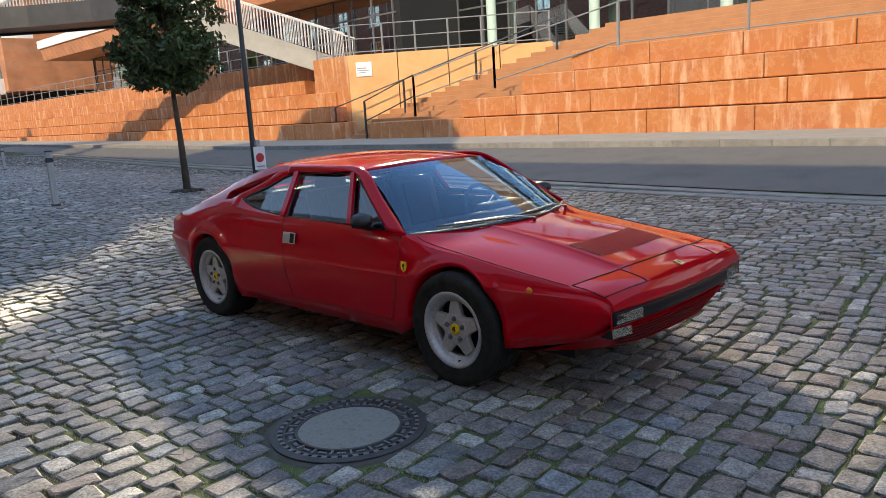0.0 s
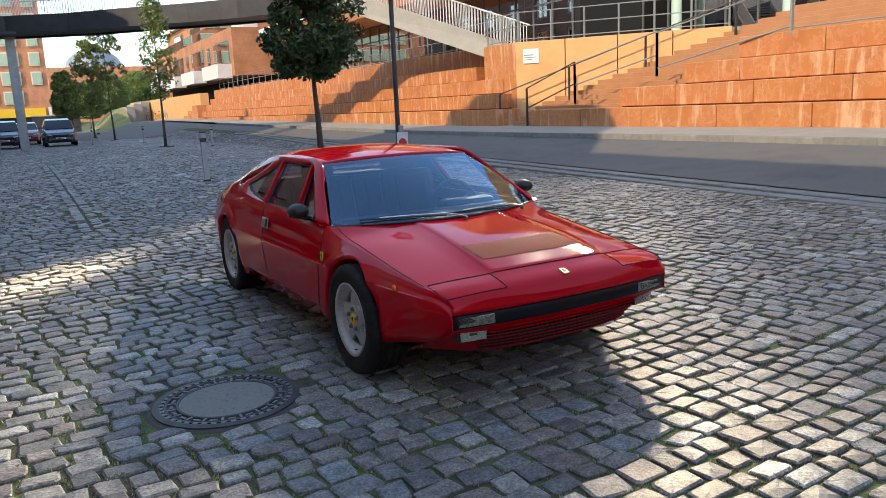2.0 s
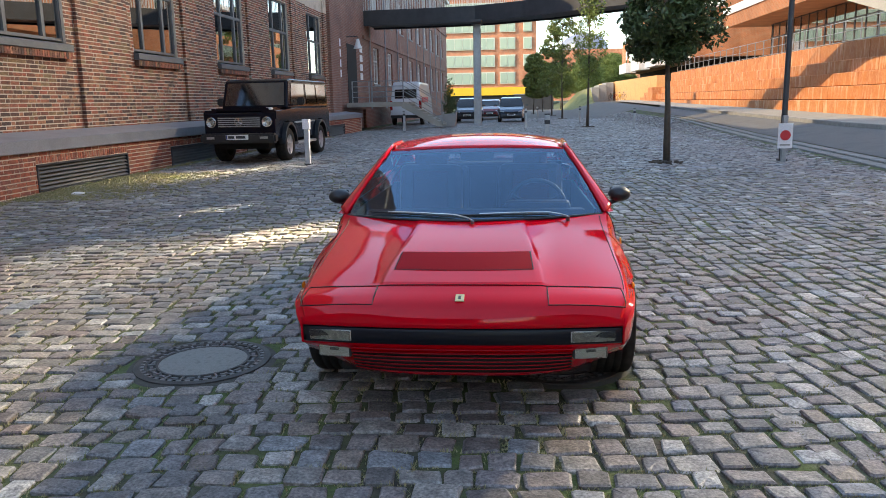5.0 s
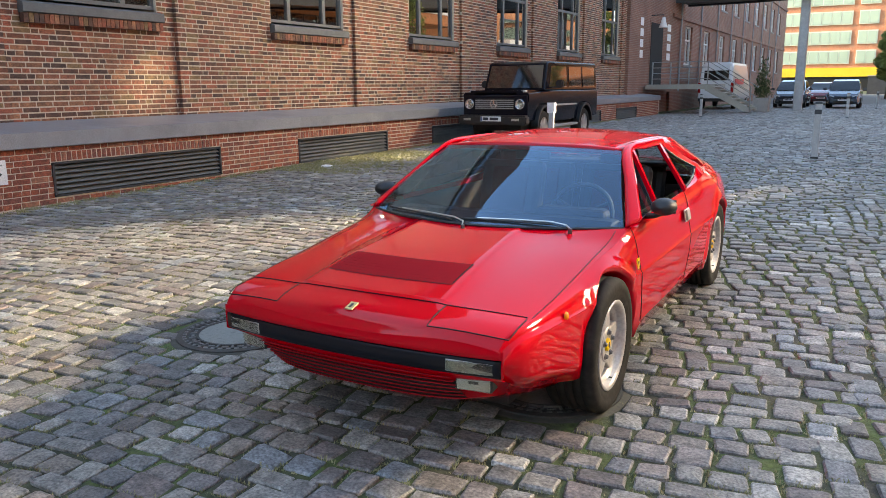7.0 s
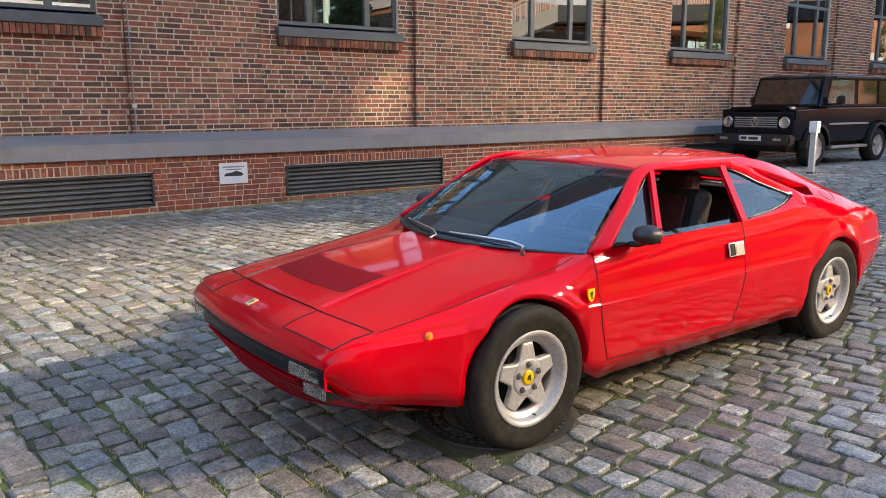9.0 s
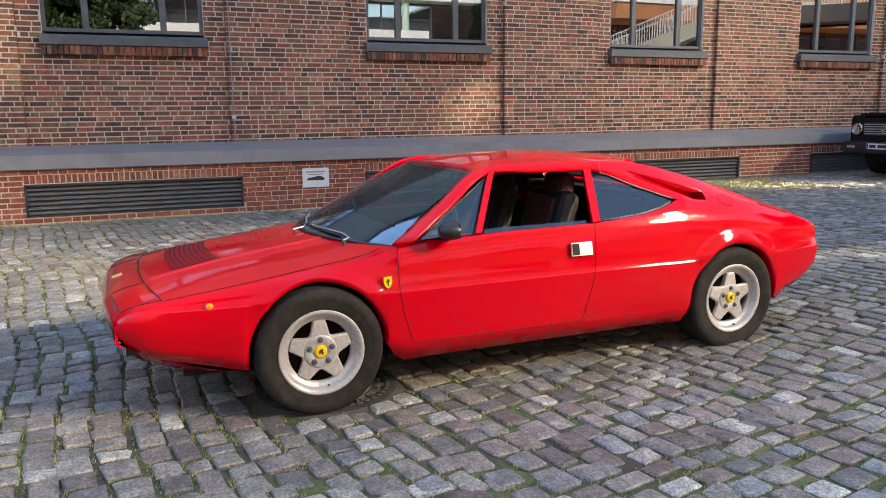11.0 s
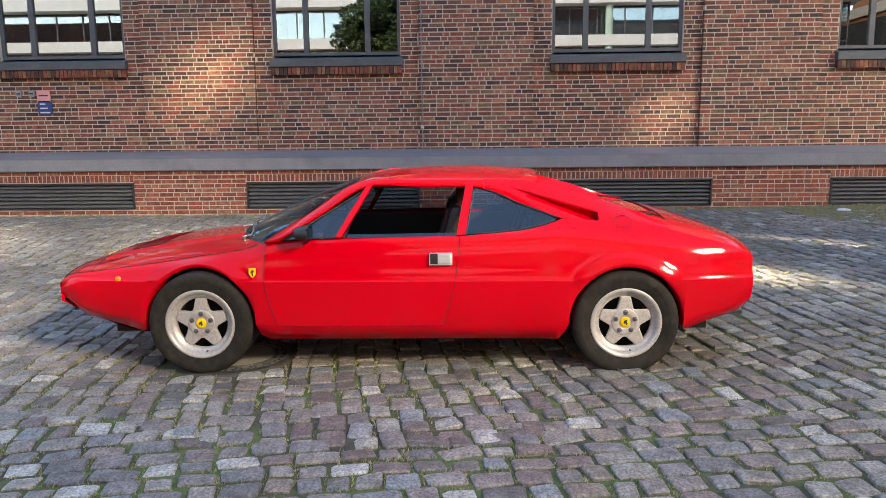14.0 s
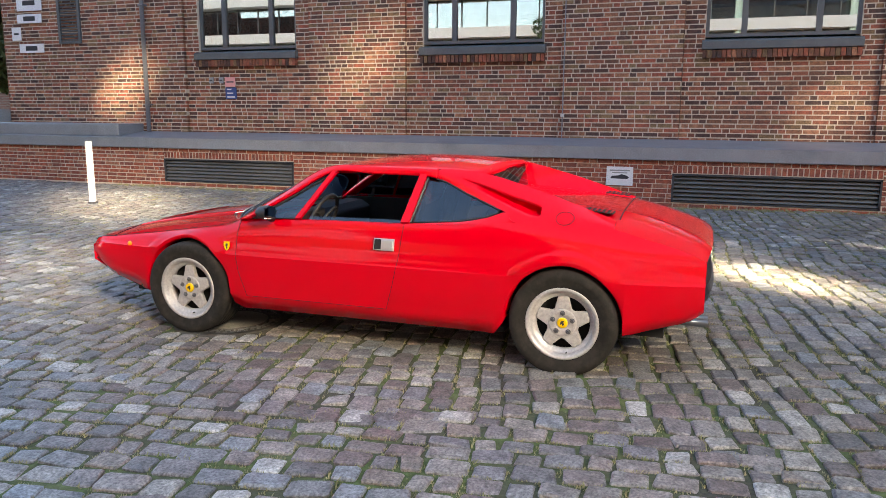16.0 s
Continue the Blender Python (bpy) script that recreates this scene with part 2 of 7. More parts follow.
M["ink"] = mat("dark_print", (0.03, 0.03, 0.035), 0.6)


def terracotta():
    """Red-pigmented concrete with pale lime runs and darker damp patches."""
    m = mat("red_concrete", (0.5, 0.16, 0.06), 0.8)
    v = world_vec(m)
    mp = add(m, "Mapping")
    mp.inputs["Scale"].default_value = (3.2, 3.2, 0.55)
    link(m, v, mp.inputs["Vector"])
    n1, n2 = noise_tex(m, 1.2, 6, mp.outputs[0]), noise_tex(m, 0.5, 4, v)
    n3, n4 = noise_tex(m, 60, 3, v), noise_tex(m, 2.6, 7, v, 0.7)
    c = ramp(m, n2.outputs["Fac"], (0.3, (0.40, 0.125, 0.042)), (0.5, (0.50, 0.185, 0.06)), (0.72, (0.44, 0.145, 0.06))).outputs[0]
    f = ramp(m, n1.outputs["Fac"], (0.52, (0, 0, 0)), (0.66, (1, 1, 1))).outputs[0]
    g = ramp(m, n4.outputs["Fac"], (0.5, (0, 0, 0)), (0.53, (1, 1, 1)), (0.58, (0.1, 0.1, 0.1))).outputs[0]
    f2 = mix(m, 0.35, f, g, "ADD")
    bw = add(m, "RGBToBW")
    link(m, f2, bw.inputs[0])
    sc = m.node_tree.nodes.new("ShaderNodeMath")
    sc.operation, sc.use_clamp = "MULTIPLY", True
    sc.inputs[1].default_value = 0.75
    link(m, bw.outputs[0], sc.inputs[0])
    c = mix(m, sc.outputs[0], c, (0.66, 0.40, 0.24))
    c = mix(m, 1.0, c, ramp(m, n3.outputs["Fac"], (0.3, (0.86, 0.86, 0.86)), (0.7, (1.1, 1.1, 1.1))).outputs[0], "MULTIPLY")
    link(m, c, bsdf(m).inputs["Base Color"])
    bump(m, n3.outputs["Fac"], 0.2, 0.004)
    return m


def soil():
    """Sand, moss and grass in the joints between the setts."""
    m = mat("joint_soil", (0.06, 0.05, 0.035), 0.95)
    v = world_vec(m)
    n1, n2 = noise_tex(m, 1.6, 5, v), noise_tex(m, 35, 4, v)
    c = ramp(m, n1.outputs["Fac"], (0.34, (0.055, 0.047, 0.036)), (0.46, (0.072, 0.076, 0.036)), (0.58, (0.085, 0.118, 0.030)), (0.72, (0.135, 0.122, 0.072))).outputs[0]
    c = mix(m, 1.0, c, ramp(m, n2.outputs["Fac"], (0.3, (0.6, 0.6, 0.6)), (0.7, (1.3, 1.3, 1.3))).outputs[0], "MULTIPLY")
    link(m, c, bsdf(m).inputs["Base Color"])
    bump(m, n2.outputs["Fac"], 0.8, 0.015)
    return m


def far_brick(name, a, b, joint):
    m = mat(name, a, 0.85)
    tc = add(m, "TexCoord").outputs["Object"]
    sx = add(m, "SeparateXYZ")
    link(m, tc, sx.inputs[0])
    ad = m.node_tree.nodes.new("ShaderNodeMath")
    link(m, sx.outputs[0], ad.inputs[0])
    link(m, sx.outputs[1], ad.inputs[1])
    cb = add(m, "CombineXYZ")
    link(m, ad.outputs[0], cb.inputs[0])
    link(m, sx.outputs[2], cb.inputs[1])
    t = add(m, "TexBrick", Scale=1.0)
    t.inputs["Color1"].default_value, t.inputs["Color2"].default_value, t.inputs["Mortar"].default_value = (*a, 1), (*b, 1), (*joint, 1)
    t.inputs["Brick Width"].default_value, t.inputs["Row Height"].default_value = 0.25, 0.077
    t.inputs["Mortar Size"].default_value = 0.010
    link(m, cb.outputs[0], t.inputs["Vector"])
    n = noise_tex(m, 0.7, 5, world_vec(m))
    c = mix(m, 1.0, t.outputs["Color"], ramp(m, n.outputs["Fac"], (0.3, (0.75, 0.72, 0.7)), (0.7, (1.2, 1.18, 1.15))).outputs[0], "MULTIPLY")
    link(m, c, bsdf(m).inputs["Base Color"])
    bump(m, t.outputs["Fac"], -0.3, 0.008)
    return m


M["terra"] = terracotta()
M["terra_pale"] = mottled("pale_orange_concrete", [(0.60, 0.315, 0.125), (0.68, 0.38, 0.16), (0.63, 0.335, 0.14)], 0.9, 0.75, 50, 0.15)
# darkened red for the block backing, so the joints read as shade
M["terra_dark"] = mottled("joint_shade_concrete", [(0.10, 0.04, 0.02), (0.14, 0.055, 0.03)], 2.0, 0.9)
M["soil"] = soil()
M["brick_far"] = far_brick("far_clinker", (0.25, 0.098, 0.065), (0.19, 0.08, 0.056), (0.27, 0.20, 0.155))
M["brick_office"] = far_brick("office_brick", (0.54, 0.19, 0.095), (0.47, 0.165, 0.085), (0.48, 0.27, 0.17))
M["brick_home"] = far_brick("home_brick", (0.46, 0.17, 0.07), (0.40, 0.145, 0.06), (0.42, 0.25, 0.15))
M["treads"] = mottled("stair_treads", [(0.38, 0.17, 0.075), (0.45, 0.215, 0.10)], 2.0, 0.8, 60)


# ---- mesh helpers ----
def thing(name, label="", category="", group="", kind="", at=None):
    e = new(name)
    if at is not None:
        e.matrix_world = at if isinstance(at, Matrix) else Matrix.Translation(at)
    return tagged(e, label, category, group, kind)


def part(name, bm, material, parent=None, label="", smooth=False, bevel=0.0):
    me = bpy.data.meshes.new(name)
    if smooth:
        for f in bm.faces:
            f.smooth = True
    bm.to_mesh(me)
    bm.free()
    me.materials.append(material)
    ob = new(name, me)
    if parent is not None:
        ob.parent = parent
    if label:
        ob["label"] = label
    if bevel:
        md = ob.modifiers.new("bevel", "BEVEL")
        md.width, md.segments, md.limit_method, md.angle_limit = bevel, 2, "ANGLE", radians(40)
    return ob


def box(bm, x0, x1, y0, y1, z0, z1, m=None):
    vs = [bm.verts.new((x, y, z)) for z in (z0, z1) for y in (y0, y1) for x in (x0, x1)]
    if m is not None:
        for v in vs:
            v.co = m @ v.co
    for q in ((0, 2, 3, 1), (4, 5, 7, 6), (0, 1, 5, 4), (2, 6, 7, 3), (0, 4, 6, 2), (1, 3, 7, 5)):
        bm.faces.new([vs[i] for i in q])
    return vs


def boxes(*lots):
    bm = bmesh.new()
    for b in lots:
        box(bm, *b)
    return bm


def tube(bm, pts, r=0.02, n=8, closed=False, r1=None):
    """A round bar along a line of points."""
    pts = [Vector(p) for p in pts]
    rings = []
    k = len(pts)
    for i, p in enumerate(pts):
        a = pts[(i - 1) % k] if (i or closed) else pts[i]
        b = pts[(i + 1) % k] if (i < k - 1 or closed) else pts[i]
        d = (b - a).normalized()
        u = d.cross(Vector((0, 0, 1)) if abs(d.z) < 0.95 else Vector((1, 0, 0))).normalized()
        w = d.cross(u)
        rr = r if r1 is None else r + (r1 - r) * i / (k - 1)
        rings.append([bm.verts.new(p + rr * (math.cos(t) * u + math.sin(t) * w)) for t in [2 * math.pi * j / n for j in range(n)]])
    for i in range(k if closed else k - 1):
        a, b = rings[i], rings[(i + 1) % k]
        for j in range(n):
            bm.faces.new((a[j], a[(j + 1) % n], b[(j + 1) % n], b[j]))
    if not closed:
        bm.faces.new(rings[0][::-1])
        bm.faces.new(rings[-1])
    return bm


def bars(lines, r=0.02, n=8):
    bm = bmesh.new()
    for l in lines:
        tube(bm, l, r, n)
    return bm


def lathe(bm, prof, n=32, axis="x", centre=(0, 0, 0)):
    """Turns a profile of (radius, along) round an axis."""
    rings = []
    for r, a in prof:
        ring = []
        for j in range(n):
            t = 2 * math.pi * j / n
            c, s = r * math.cos(t), r * math.sin(t)
            p = (a, c, s) if axis == "x" else (c, s, a)
            ring.append(bm.verts.new(Vector(p) + Vector(centre)))
        rings.append(ring)
    for a, b in zip(rings, rings[1:]):
        for j in range(n):
            bm.faces.new((a[j], b[j], b[(j + 1) % n], a[(j + 1) % n]))
    return rings


def prism(bm, outline, d0, d1, plane="yz"):
    """A flat outline pulled out along the third axis, from d0 to d1."""
    def at(p, d):
        return {"yz": (d, p[0], p[1]), "xz": (p[0], d, p[1]), "xy": (p[0], p[1], d)}[plane]
    a = [bm.verts.new(at(p, d0)) for p in outline]
    b = [bm.verts.new(at(p, d1)) for p in outline]
    k = len(outline)
    bm.faces.new(a)
    bm.faces.new(b[::-1])
    for i in range(k):
        bm.faces.new((a[i], b[i], b[(i + 1) % k], a[(i + 1) % k]))
    bmesh.ops.recalc_face_normals(bm, faces=bm.faces)
    return bm


def sstep(a, b, x):
    t = min(1.0, max(0.0, (x - a) / (b - a)))
    return t * t * (3 - 2 * t)


def lerp(xs, ys, x):
    return float(np.interp(x, xs, ys))


def ground_z(x, y):
    """The lie of the ground: level round the car, a little higher up the street, the road banked to the far side."""
    up = 0.28 * (1 - math.exp(-max(0.0, y - 5.0) / 8.0)) * math.exp(-max(0.0, y - 18.0) / 30.0)
    z = up * (1 - sstep(6.6, 10.0, x)) * (1 - 0.4 * sstep(0.0, -2.5, x))
    if x > 10.6:
        z += 0.42 * min(1.0, (x - 10.6) / 3.6)
    if y > 25 and x > 9:
        z += 0.011 * min(60.0, y - 25) * sstep(9.0, 14.0, x)
    return z


# ---- the setting: ground and road ----
def sheet(name, xs, ys, material, lift=0.0, label="", category=""):
    bm = bmesh.new()
    g = [[bm.verts.new((x, y, ground_z(x, y) + lift)) for y in ys] for x in xs]
    for i in range(len(xs) - 1):
        for j in range(len(ys) - 1):
            bm.faces.new((g[i][j], g[i + 1][j], g[i + 1][j + 1], g[i][j + 1]))
    ob = part(name, bm, material, smooth=True)
    return tagged(ob, label, category, kind="structure")


def kerb_x(y):
    return 10.25 + 0.055 * max(0.0, min(y, 40.0) - 4)


YS = [-900, -300, -100, -40, -20] + [-12 + 2 * i for i in range(8)] + [4 + 0.25 * i for i in range(64)] + [20 + i for i in range(20)] + [40 + 3 * i for i in range(16)] + [100, 140, 250, 500, 1200]
XS = [-900, -300, -100, -40, -20, -12, -8, -5] + [-4 + 0.25 * i for i in range(16)] + [0.5 * i for i in range(0, 12)] + [6 + 0.25 * i for i in range(19)] + [11 + 0.5 * i for i in range(21)] + [24, 30, 60, 120, 300, 900]
sheet("ground", XS, YS, M["soil"], -0.014, "joint soil and moss under worn granite setts", "ground")

sheet("far_street", [-4.4 + 1.5 * i for i in range(13)], [59 + 2.5 * i for i in range(24)], M["asphalt"], .012, "worn grey asphalt where the setts end up the street", "street")

# the road, with its gutter strip of flat stones
bm = bmesh.new()
rows = []
for y in [-60 + 2.5 * i for i in range(90)]:
    a = kerb_x(y) + 0.62
    b = 14.2 if y < 60 else 14.2 + (y - 60) * 0.1
    rows.append([bm.verts.new((a + (b - a) * k / 8, y, ground_z(a + (b - a) * k / 8, y) + 0.004)) for k in range(9)])
for p, q in zip(rows, rows[1:]):
    for k in range(8):
        bm.faces.new((p[k], p[k + 1], q[k + 1], q[k]))
road = tagged(part("road", bm, M["asphalt"], smooth=True), "worn grey asphalt road beside the cobbled yard", "road", kind="structure")

# pavement on the far side with a real kerb step
pave = thing("pavement", "pale slab pavement along the red concrete terraces", "pavement", kind="structure")
bm = bmesh.new()
rows = []
for y in [-60 + 2.5 * i for i in range(60)]:
    z = ground_z(14.2, y) + 0.13
    rows.append([bm.verts.new((x, y, z + dz)) for x, dz in ((14.34, 0.0), (15.2, 0.01), (16.2, 0.02), (17.6, 0.02), (30.0, 0.02))])
for p, q in zip(rows, rows[1:]):
    for k in range(4):
        bm.faces.new((p[k], p[k + 1], q[k + 1], q[k]))
part("paving_surface", bm, M["paving"], pave)
kerb_mesh = bpy.data.meshes.new("kerb_stone")
bm = boxes((-0.16, 0.0, -0.995 / 2, 0.995 / 2, -0.2, 0.0))
bmesh.ops.bevel(bm, geom=bm.edges[:], offset=0.012, segments=1, affect="EDGES")
bm.to_mesh(kerb_mesh)
bm.free()
kerb_mesh.materials.append(M["kerb"])
for i in range(70):
    y = -14 + i
    k = new("kerb_stone", kerb_mesh)
    k.parent = pave
    k.matrix_basis = pose(14.35, y + 0.5, ground_z(14.2, y + 0.5) + 0.134)

# gutter stones between the setts and the asphalt
gutter = thing("gutter", "flat stone gutter strip between setts and asphalt", "gutter", kind="structure")
stone = bpy.data.meshes.new("gutter_stone")
bm = boxes((-0.145, 0.145, -0.345, 0.345, -0.12, 0.0))
bmesh.ops.bevel(bm, geom=bm.edges[:], offset=0.012, segments=1, affect="EDGES")
bm.to_mesh(stone)
bm.free()
stone.materials.append(M["kerb"])
for i in range(72):
    for c in (0.16, 0.465):
        y = -6 + 0.7 * i + (0.35 if c > 0.3 else 0)
        o = new("gutter_stone", stone)
        o.parent = gutter
        o.matrix_basis = pose(kerb_x(y) + c, y, ground_z(kerb_x(y) + c, y) + 0.008, 0, 0, -3.1 if y > 4 else 0)

# ---- the brick warehouse ----
PITCH, BAY0 = 4.872, 2.44          # bays along the wall; the middle of one of them
WALL_X, PANEL_X, PLINTH_X = -4.60, -4.67, -3.85
BAYS = [BAY0 + PITCH * k for k in range(-1, 7)]
SOUTH, NORTH = -8.7, 34.3
SILL, HEAD = 2.70, 5.15
wall_w = thing("wall_west", "dark clinker-brick warehouse wall with pilasters and recessed bays", "wall", kind="structure")


def wall_core():
    """The body of the wall, with the window openings left free."""
    bm = bmesh.new()
    t0, t1 = -5.15, PANEL_X - 0.005
    edges = [SOUTH]
    for c in BAYS:
        edges += [c - 1.12, c + 1.12]
    edges.append(NORTH)
    for a, b in zip(edges[::2], edges[1::2]):
        box(bm, t0, t1, a, b, -0.3, 11.35)
    for c in BAYS:
        box(bm, t0, t1, c - 1.12, c + 1.12, -0.3, SILL - 0.06)
        box(bm, t0, t1, c - 1.12, c + 1.12, HEAD, 11.35)
    # pilasters between the bays
    pe = [SOUTH]
    for c in BAYS:
        pe += [c - 1.44, c + 1.44]
    pe.append(NORTH)
    for a, b in zip(pe[::2], pe[1::2]):
        box(bm, t1, WALL_X - 0.005, a + 0.012, b - 0.012, 0.6, 11.35)
    return bm


part("wall_core", wall_core(), M["mortar"], wall_w)
part("roof_slab", boxes((-26, -4.4, SOUTH - 0.1, NORTH, 11.35, 11.65), (-26, -4.4, NORTH + .01, 96, 13.2, 13.5)), M["zinc"], wall_w)
# unseen raised roof, outline worked back from the shadow on road and terraces
bm = bmesh.new()
prism(bm, [(5.3, 11.65), (7.9, 15.6), (9.6, 16.6), (15.5, 16.7), (17.5, 15.6), (19.6, 11.65)], -22, -4.5, "yz")
part("roof_gable", bm, M["brick_far"], wall_w)
part("south_wall", boxes((-26, -5.15, SOUTH, SOUTH + 0.4, -0.3, 11.35)), M["brick_far"], wall_w)

# plinth with its sloped zinc ledge
plinth = thing("plinth", "red-brick plinth with a sloping zinc ledge and louvred vents", "plinth", kind="structure")
VENTS = [(c - 1.47, c + 1.47) for c in BAYS]


def plinth_core():
    bm = bmesh.new()
    a = SOUTH - 3.0
    for v0, v1 in VENTS:
        box(bm, -4.62, PLINTH_X - 0.005, a, v0, -0.3, 0.76)
        box(bm, -4.62, PLINTH_X - 0.005, v0, v1, -0.3, 0.10)
        box(bm, -4.62, PLINTH_X - 0.005, v0, v1, 0.555, 0.76)
        box(bm, -4.62, PLINTH_X - 0.14, v0, v1, 0.10, 0.555)
        a = v1
    box(bm, -4.62, PLINTH_X - 0.005, a, 37.0, -0.3, 0.76)
    return bm


part("plinth_core", plinth_core(), M["mortar"], plinth)
bm = bmesh.new()
prism(bm, [(-3.80, 0.755), (-3.78, 0.765), (-3.78, 0.955), (-3.80, 0.965), (-4.61, 1.06), (-4.61, 0.755)], SOUTH - 3.0, 37.0, "xz")
part("ledge", bm, M["zinc"], plinth, "dull zinc ledge sheet")
for v0, v1 in VENTS:
    vent = thing("vent_louvre", "dark grey metal louvred vent in the brick plinth", "vent", "plinth vents")
    fr = bmesh.new()
    for b in ((-3.99, -3.835, v0, v0 + 0.03, 0.105, 0.55), (-3.99, -3.835, v1 - 0.03, v1, 0.105, 0.55), (-3.99, -3.835, v0, v1, 0.525, 0.552), (-3.99, -3.835, v0, v1, 0.102, 0.125)):
        box(fr, *b)
    part("frame", fr, M["darksteel"], vent)
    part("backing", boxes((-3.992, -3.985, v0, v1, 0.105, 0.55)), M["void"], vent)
    for k in range(6):
        z = 0.135 + 0.066 * k
        s = bmesh.new()
        prism(s, [(-3.855, z), (-3.85, z + 0.008), (-3.93, z + 0.062), (-3.937, z + 0.055)], v0 + 0.031, v1 - 0.031, "xz")
        part("slat", s, M["louvre"], vent)


def window(c, number, tall=True):
    """A three-light office window with a metal sill, room and blind behind it."""
    w = thing("window_%d" % number, "grey metal three-light window in a brick wall", "window", kind="structure")
    y0, y1 = c - 1.12, c + 1.12
    x = -4.80
    cuts = [y0, y0 + 0.58, y1 - 0.58, y1]
    fr = bmesh.new()
    f = 0.055
    box(fr, x, x + 0.07, y0, y0 + f, SILL, HEAD)
    box(fr, x, x + 0.07, y1 - f, y1, SILL, HEAD)
    box(fr, x, x + 0.07, y0 + f, y1 - f, SILL, SILL + f)
    box(fr, x, x + 0.07, y0 + f, y1 - f, HEAD - f, HEAD)
    for m_ in cuts[1:3]:
        box(fr, x, x + 0.075, m_ - 0.045, m_ + 0.045, SILL + f, HEAD - f)
    box(fr, x, x + 0.072, y0 + f, y1 - f, 4.02, 4.10)
    part("window_frame", fr, M["winframe"], w)
    for a, b in zip(cuts, cuts[1:]):
        part("pane", boxes((x + 0.025, x + 0.033, a + 0.03, b - 0.03, SILL + 0.03, HEAD - 0.03)), M["winglass"], w)
    s = bmesh.new()
    prism(s, [(-4.56, SILL - 0.20), (-4.545, SILL - 0.19), (-4.545, SILL - 0.075), (-4.57, SILL - 0.062), (-4.74, SILL - 0.03), (-4.74, SILL - 0.20)], c - 1.16, c + 1.16, "xz")
    part("window_sill", s, M["winframe"], w, "grey metal sill")
    s = bmesh.new()
    k = 31
    for i in range(k):
        a = c - 1.15 + 2.3 * i / k
        box(s, -4.72, -4.575, a + 0.005, a + 2.3 / k - 0.005, SILL - 0.33, SILL - 0.205)
    ob = part("soldier_course", s, M["brick"], w)
    ob["kind"] = "stuff"
    r = bmesh.new()
    for b in ((-8.6, -8.5, y0 - 0.6, y1 + 0.6, 2.0, 5.6), (-8.6, -5.16, y0 - 0.6, y1 + 0.6, 1.9, 2.0), (-8.6, -5.16, y0 - 0.6, y1 + 0.6, 5.5, 5.6), (-8.6, -5.16, y0 - 0.7, y0 - 0.6, 2.0, 5.5), (-8.6, -5.16, y1 + 0.6, y1 + 0.7, 2.0, 5.5)):
        box(r, *b)
    part("room", r, M["roomwall"], w)
    return w


for n, c in enumerate(BAYS):
    window(c, n + 1)

# the warehouse runs on up the street with smaller windows
wall_n = thing("wall_north_range", "long dark brick warehouse range with two rows of windows", "wall", kind="structure")
bm = bmesh.new()
FAR_W = [46.2 + 5.35 * i for i in range(9)]
WW = 1.9
edges = [NORTH]
for y in FAR_W:
    edges += [y, y + WW]
edges.append(96)
for a, b in zip(edges[::2], edges[1::2]):
    box(bm, -5.6, -4.85, a, b, -0.3, 13.2)
for y in FAR_W:
    for z0, z1 in ((-0.3, 2.6), (4.8, 6.5), (8.7, 10.2), (12.3, 13.2)):
        box(bm, -5.6, -4.85, y, y + WW, z0, z1)
part("wall_core", bm, M["brick_far"], wall_n)
part("pilaster", boxes((-4.85, -4.45, NORTH - 0.6, NORTH + 1.1, 0.2, 13.2)), M["brick_far"], wall_n)
part("string_course", boxes((-4.85, -4.76, 43.0, 95.9, 5.05, 5.25), (-4.85, -4.74, NORTH + 1.12, 95.9, 9.3, 9.55)), M["brick_far"], wall_n)
part("plinth_band", boxes((-4.85, -4.7, 42.5, 95.9, -0.2, 1.1)), M["brick_far"], wall_n)
for y in (44.9, 50.2, 55.6, 60.9, 66.3, 71.6, 77.0, 82.3, 87.7):
    part("downpipe", bars([[(-4.78, y, .2), (-4.78, y, 13.0)]], .05, 8), M["zinc"], wall_n)
for n, y in enumerate(FAR_W):
    for z, h in ((2.6, 2.2), (6.5, 2.2), (10.2, 2.1)):
        w = thing("window_%d" % (20 + n * 3 + int(z / 3)), "pale-framed sash window in the far brick range", "window", "far range windows", "structure")
        fr = bmesh.new()
        y1 = y + WW
        for b in ((-5.05, -4.96, y, y + 0.1, z, z + h), (-5.05, -4.96, y1 - .1, y1, z, z + h), (-5.05, -4.96, y + 0.1, y1 - .1, z, z + 0.09), (-5.05, -4.96, y + 0.1, y1 - .1, z + h - 0.09, z + h), (-5.05, -4.96, y + .9, y + 1.0, z + 0.09, z + h - 0.09), (-5.05, -4.96, y + 0.1, y1 - .1, z + h * 0.62, z + h * 0.62 + 0.08)):
            box(fr, *b)
        part("window_frame", fr, M["white"], w)
        part("window_sill", boxes((-4.95, -4.78, y - .08, y1 + .08, z - .1, z)), M["concrete"], w)
        part("pane", boxes((-5.03, -5.02, y + 0.05, y1 - .05, z + 0.05, z + h - 0.05)), M["winglass"], w)
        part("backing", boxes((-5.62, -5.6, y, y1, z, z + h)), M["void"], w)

# ---- the red concrete terraces and stairs across the road ----
TX, T0, TH = 17.0, 0.55, 0.575


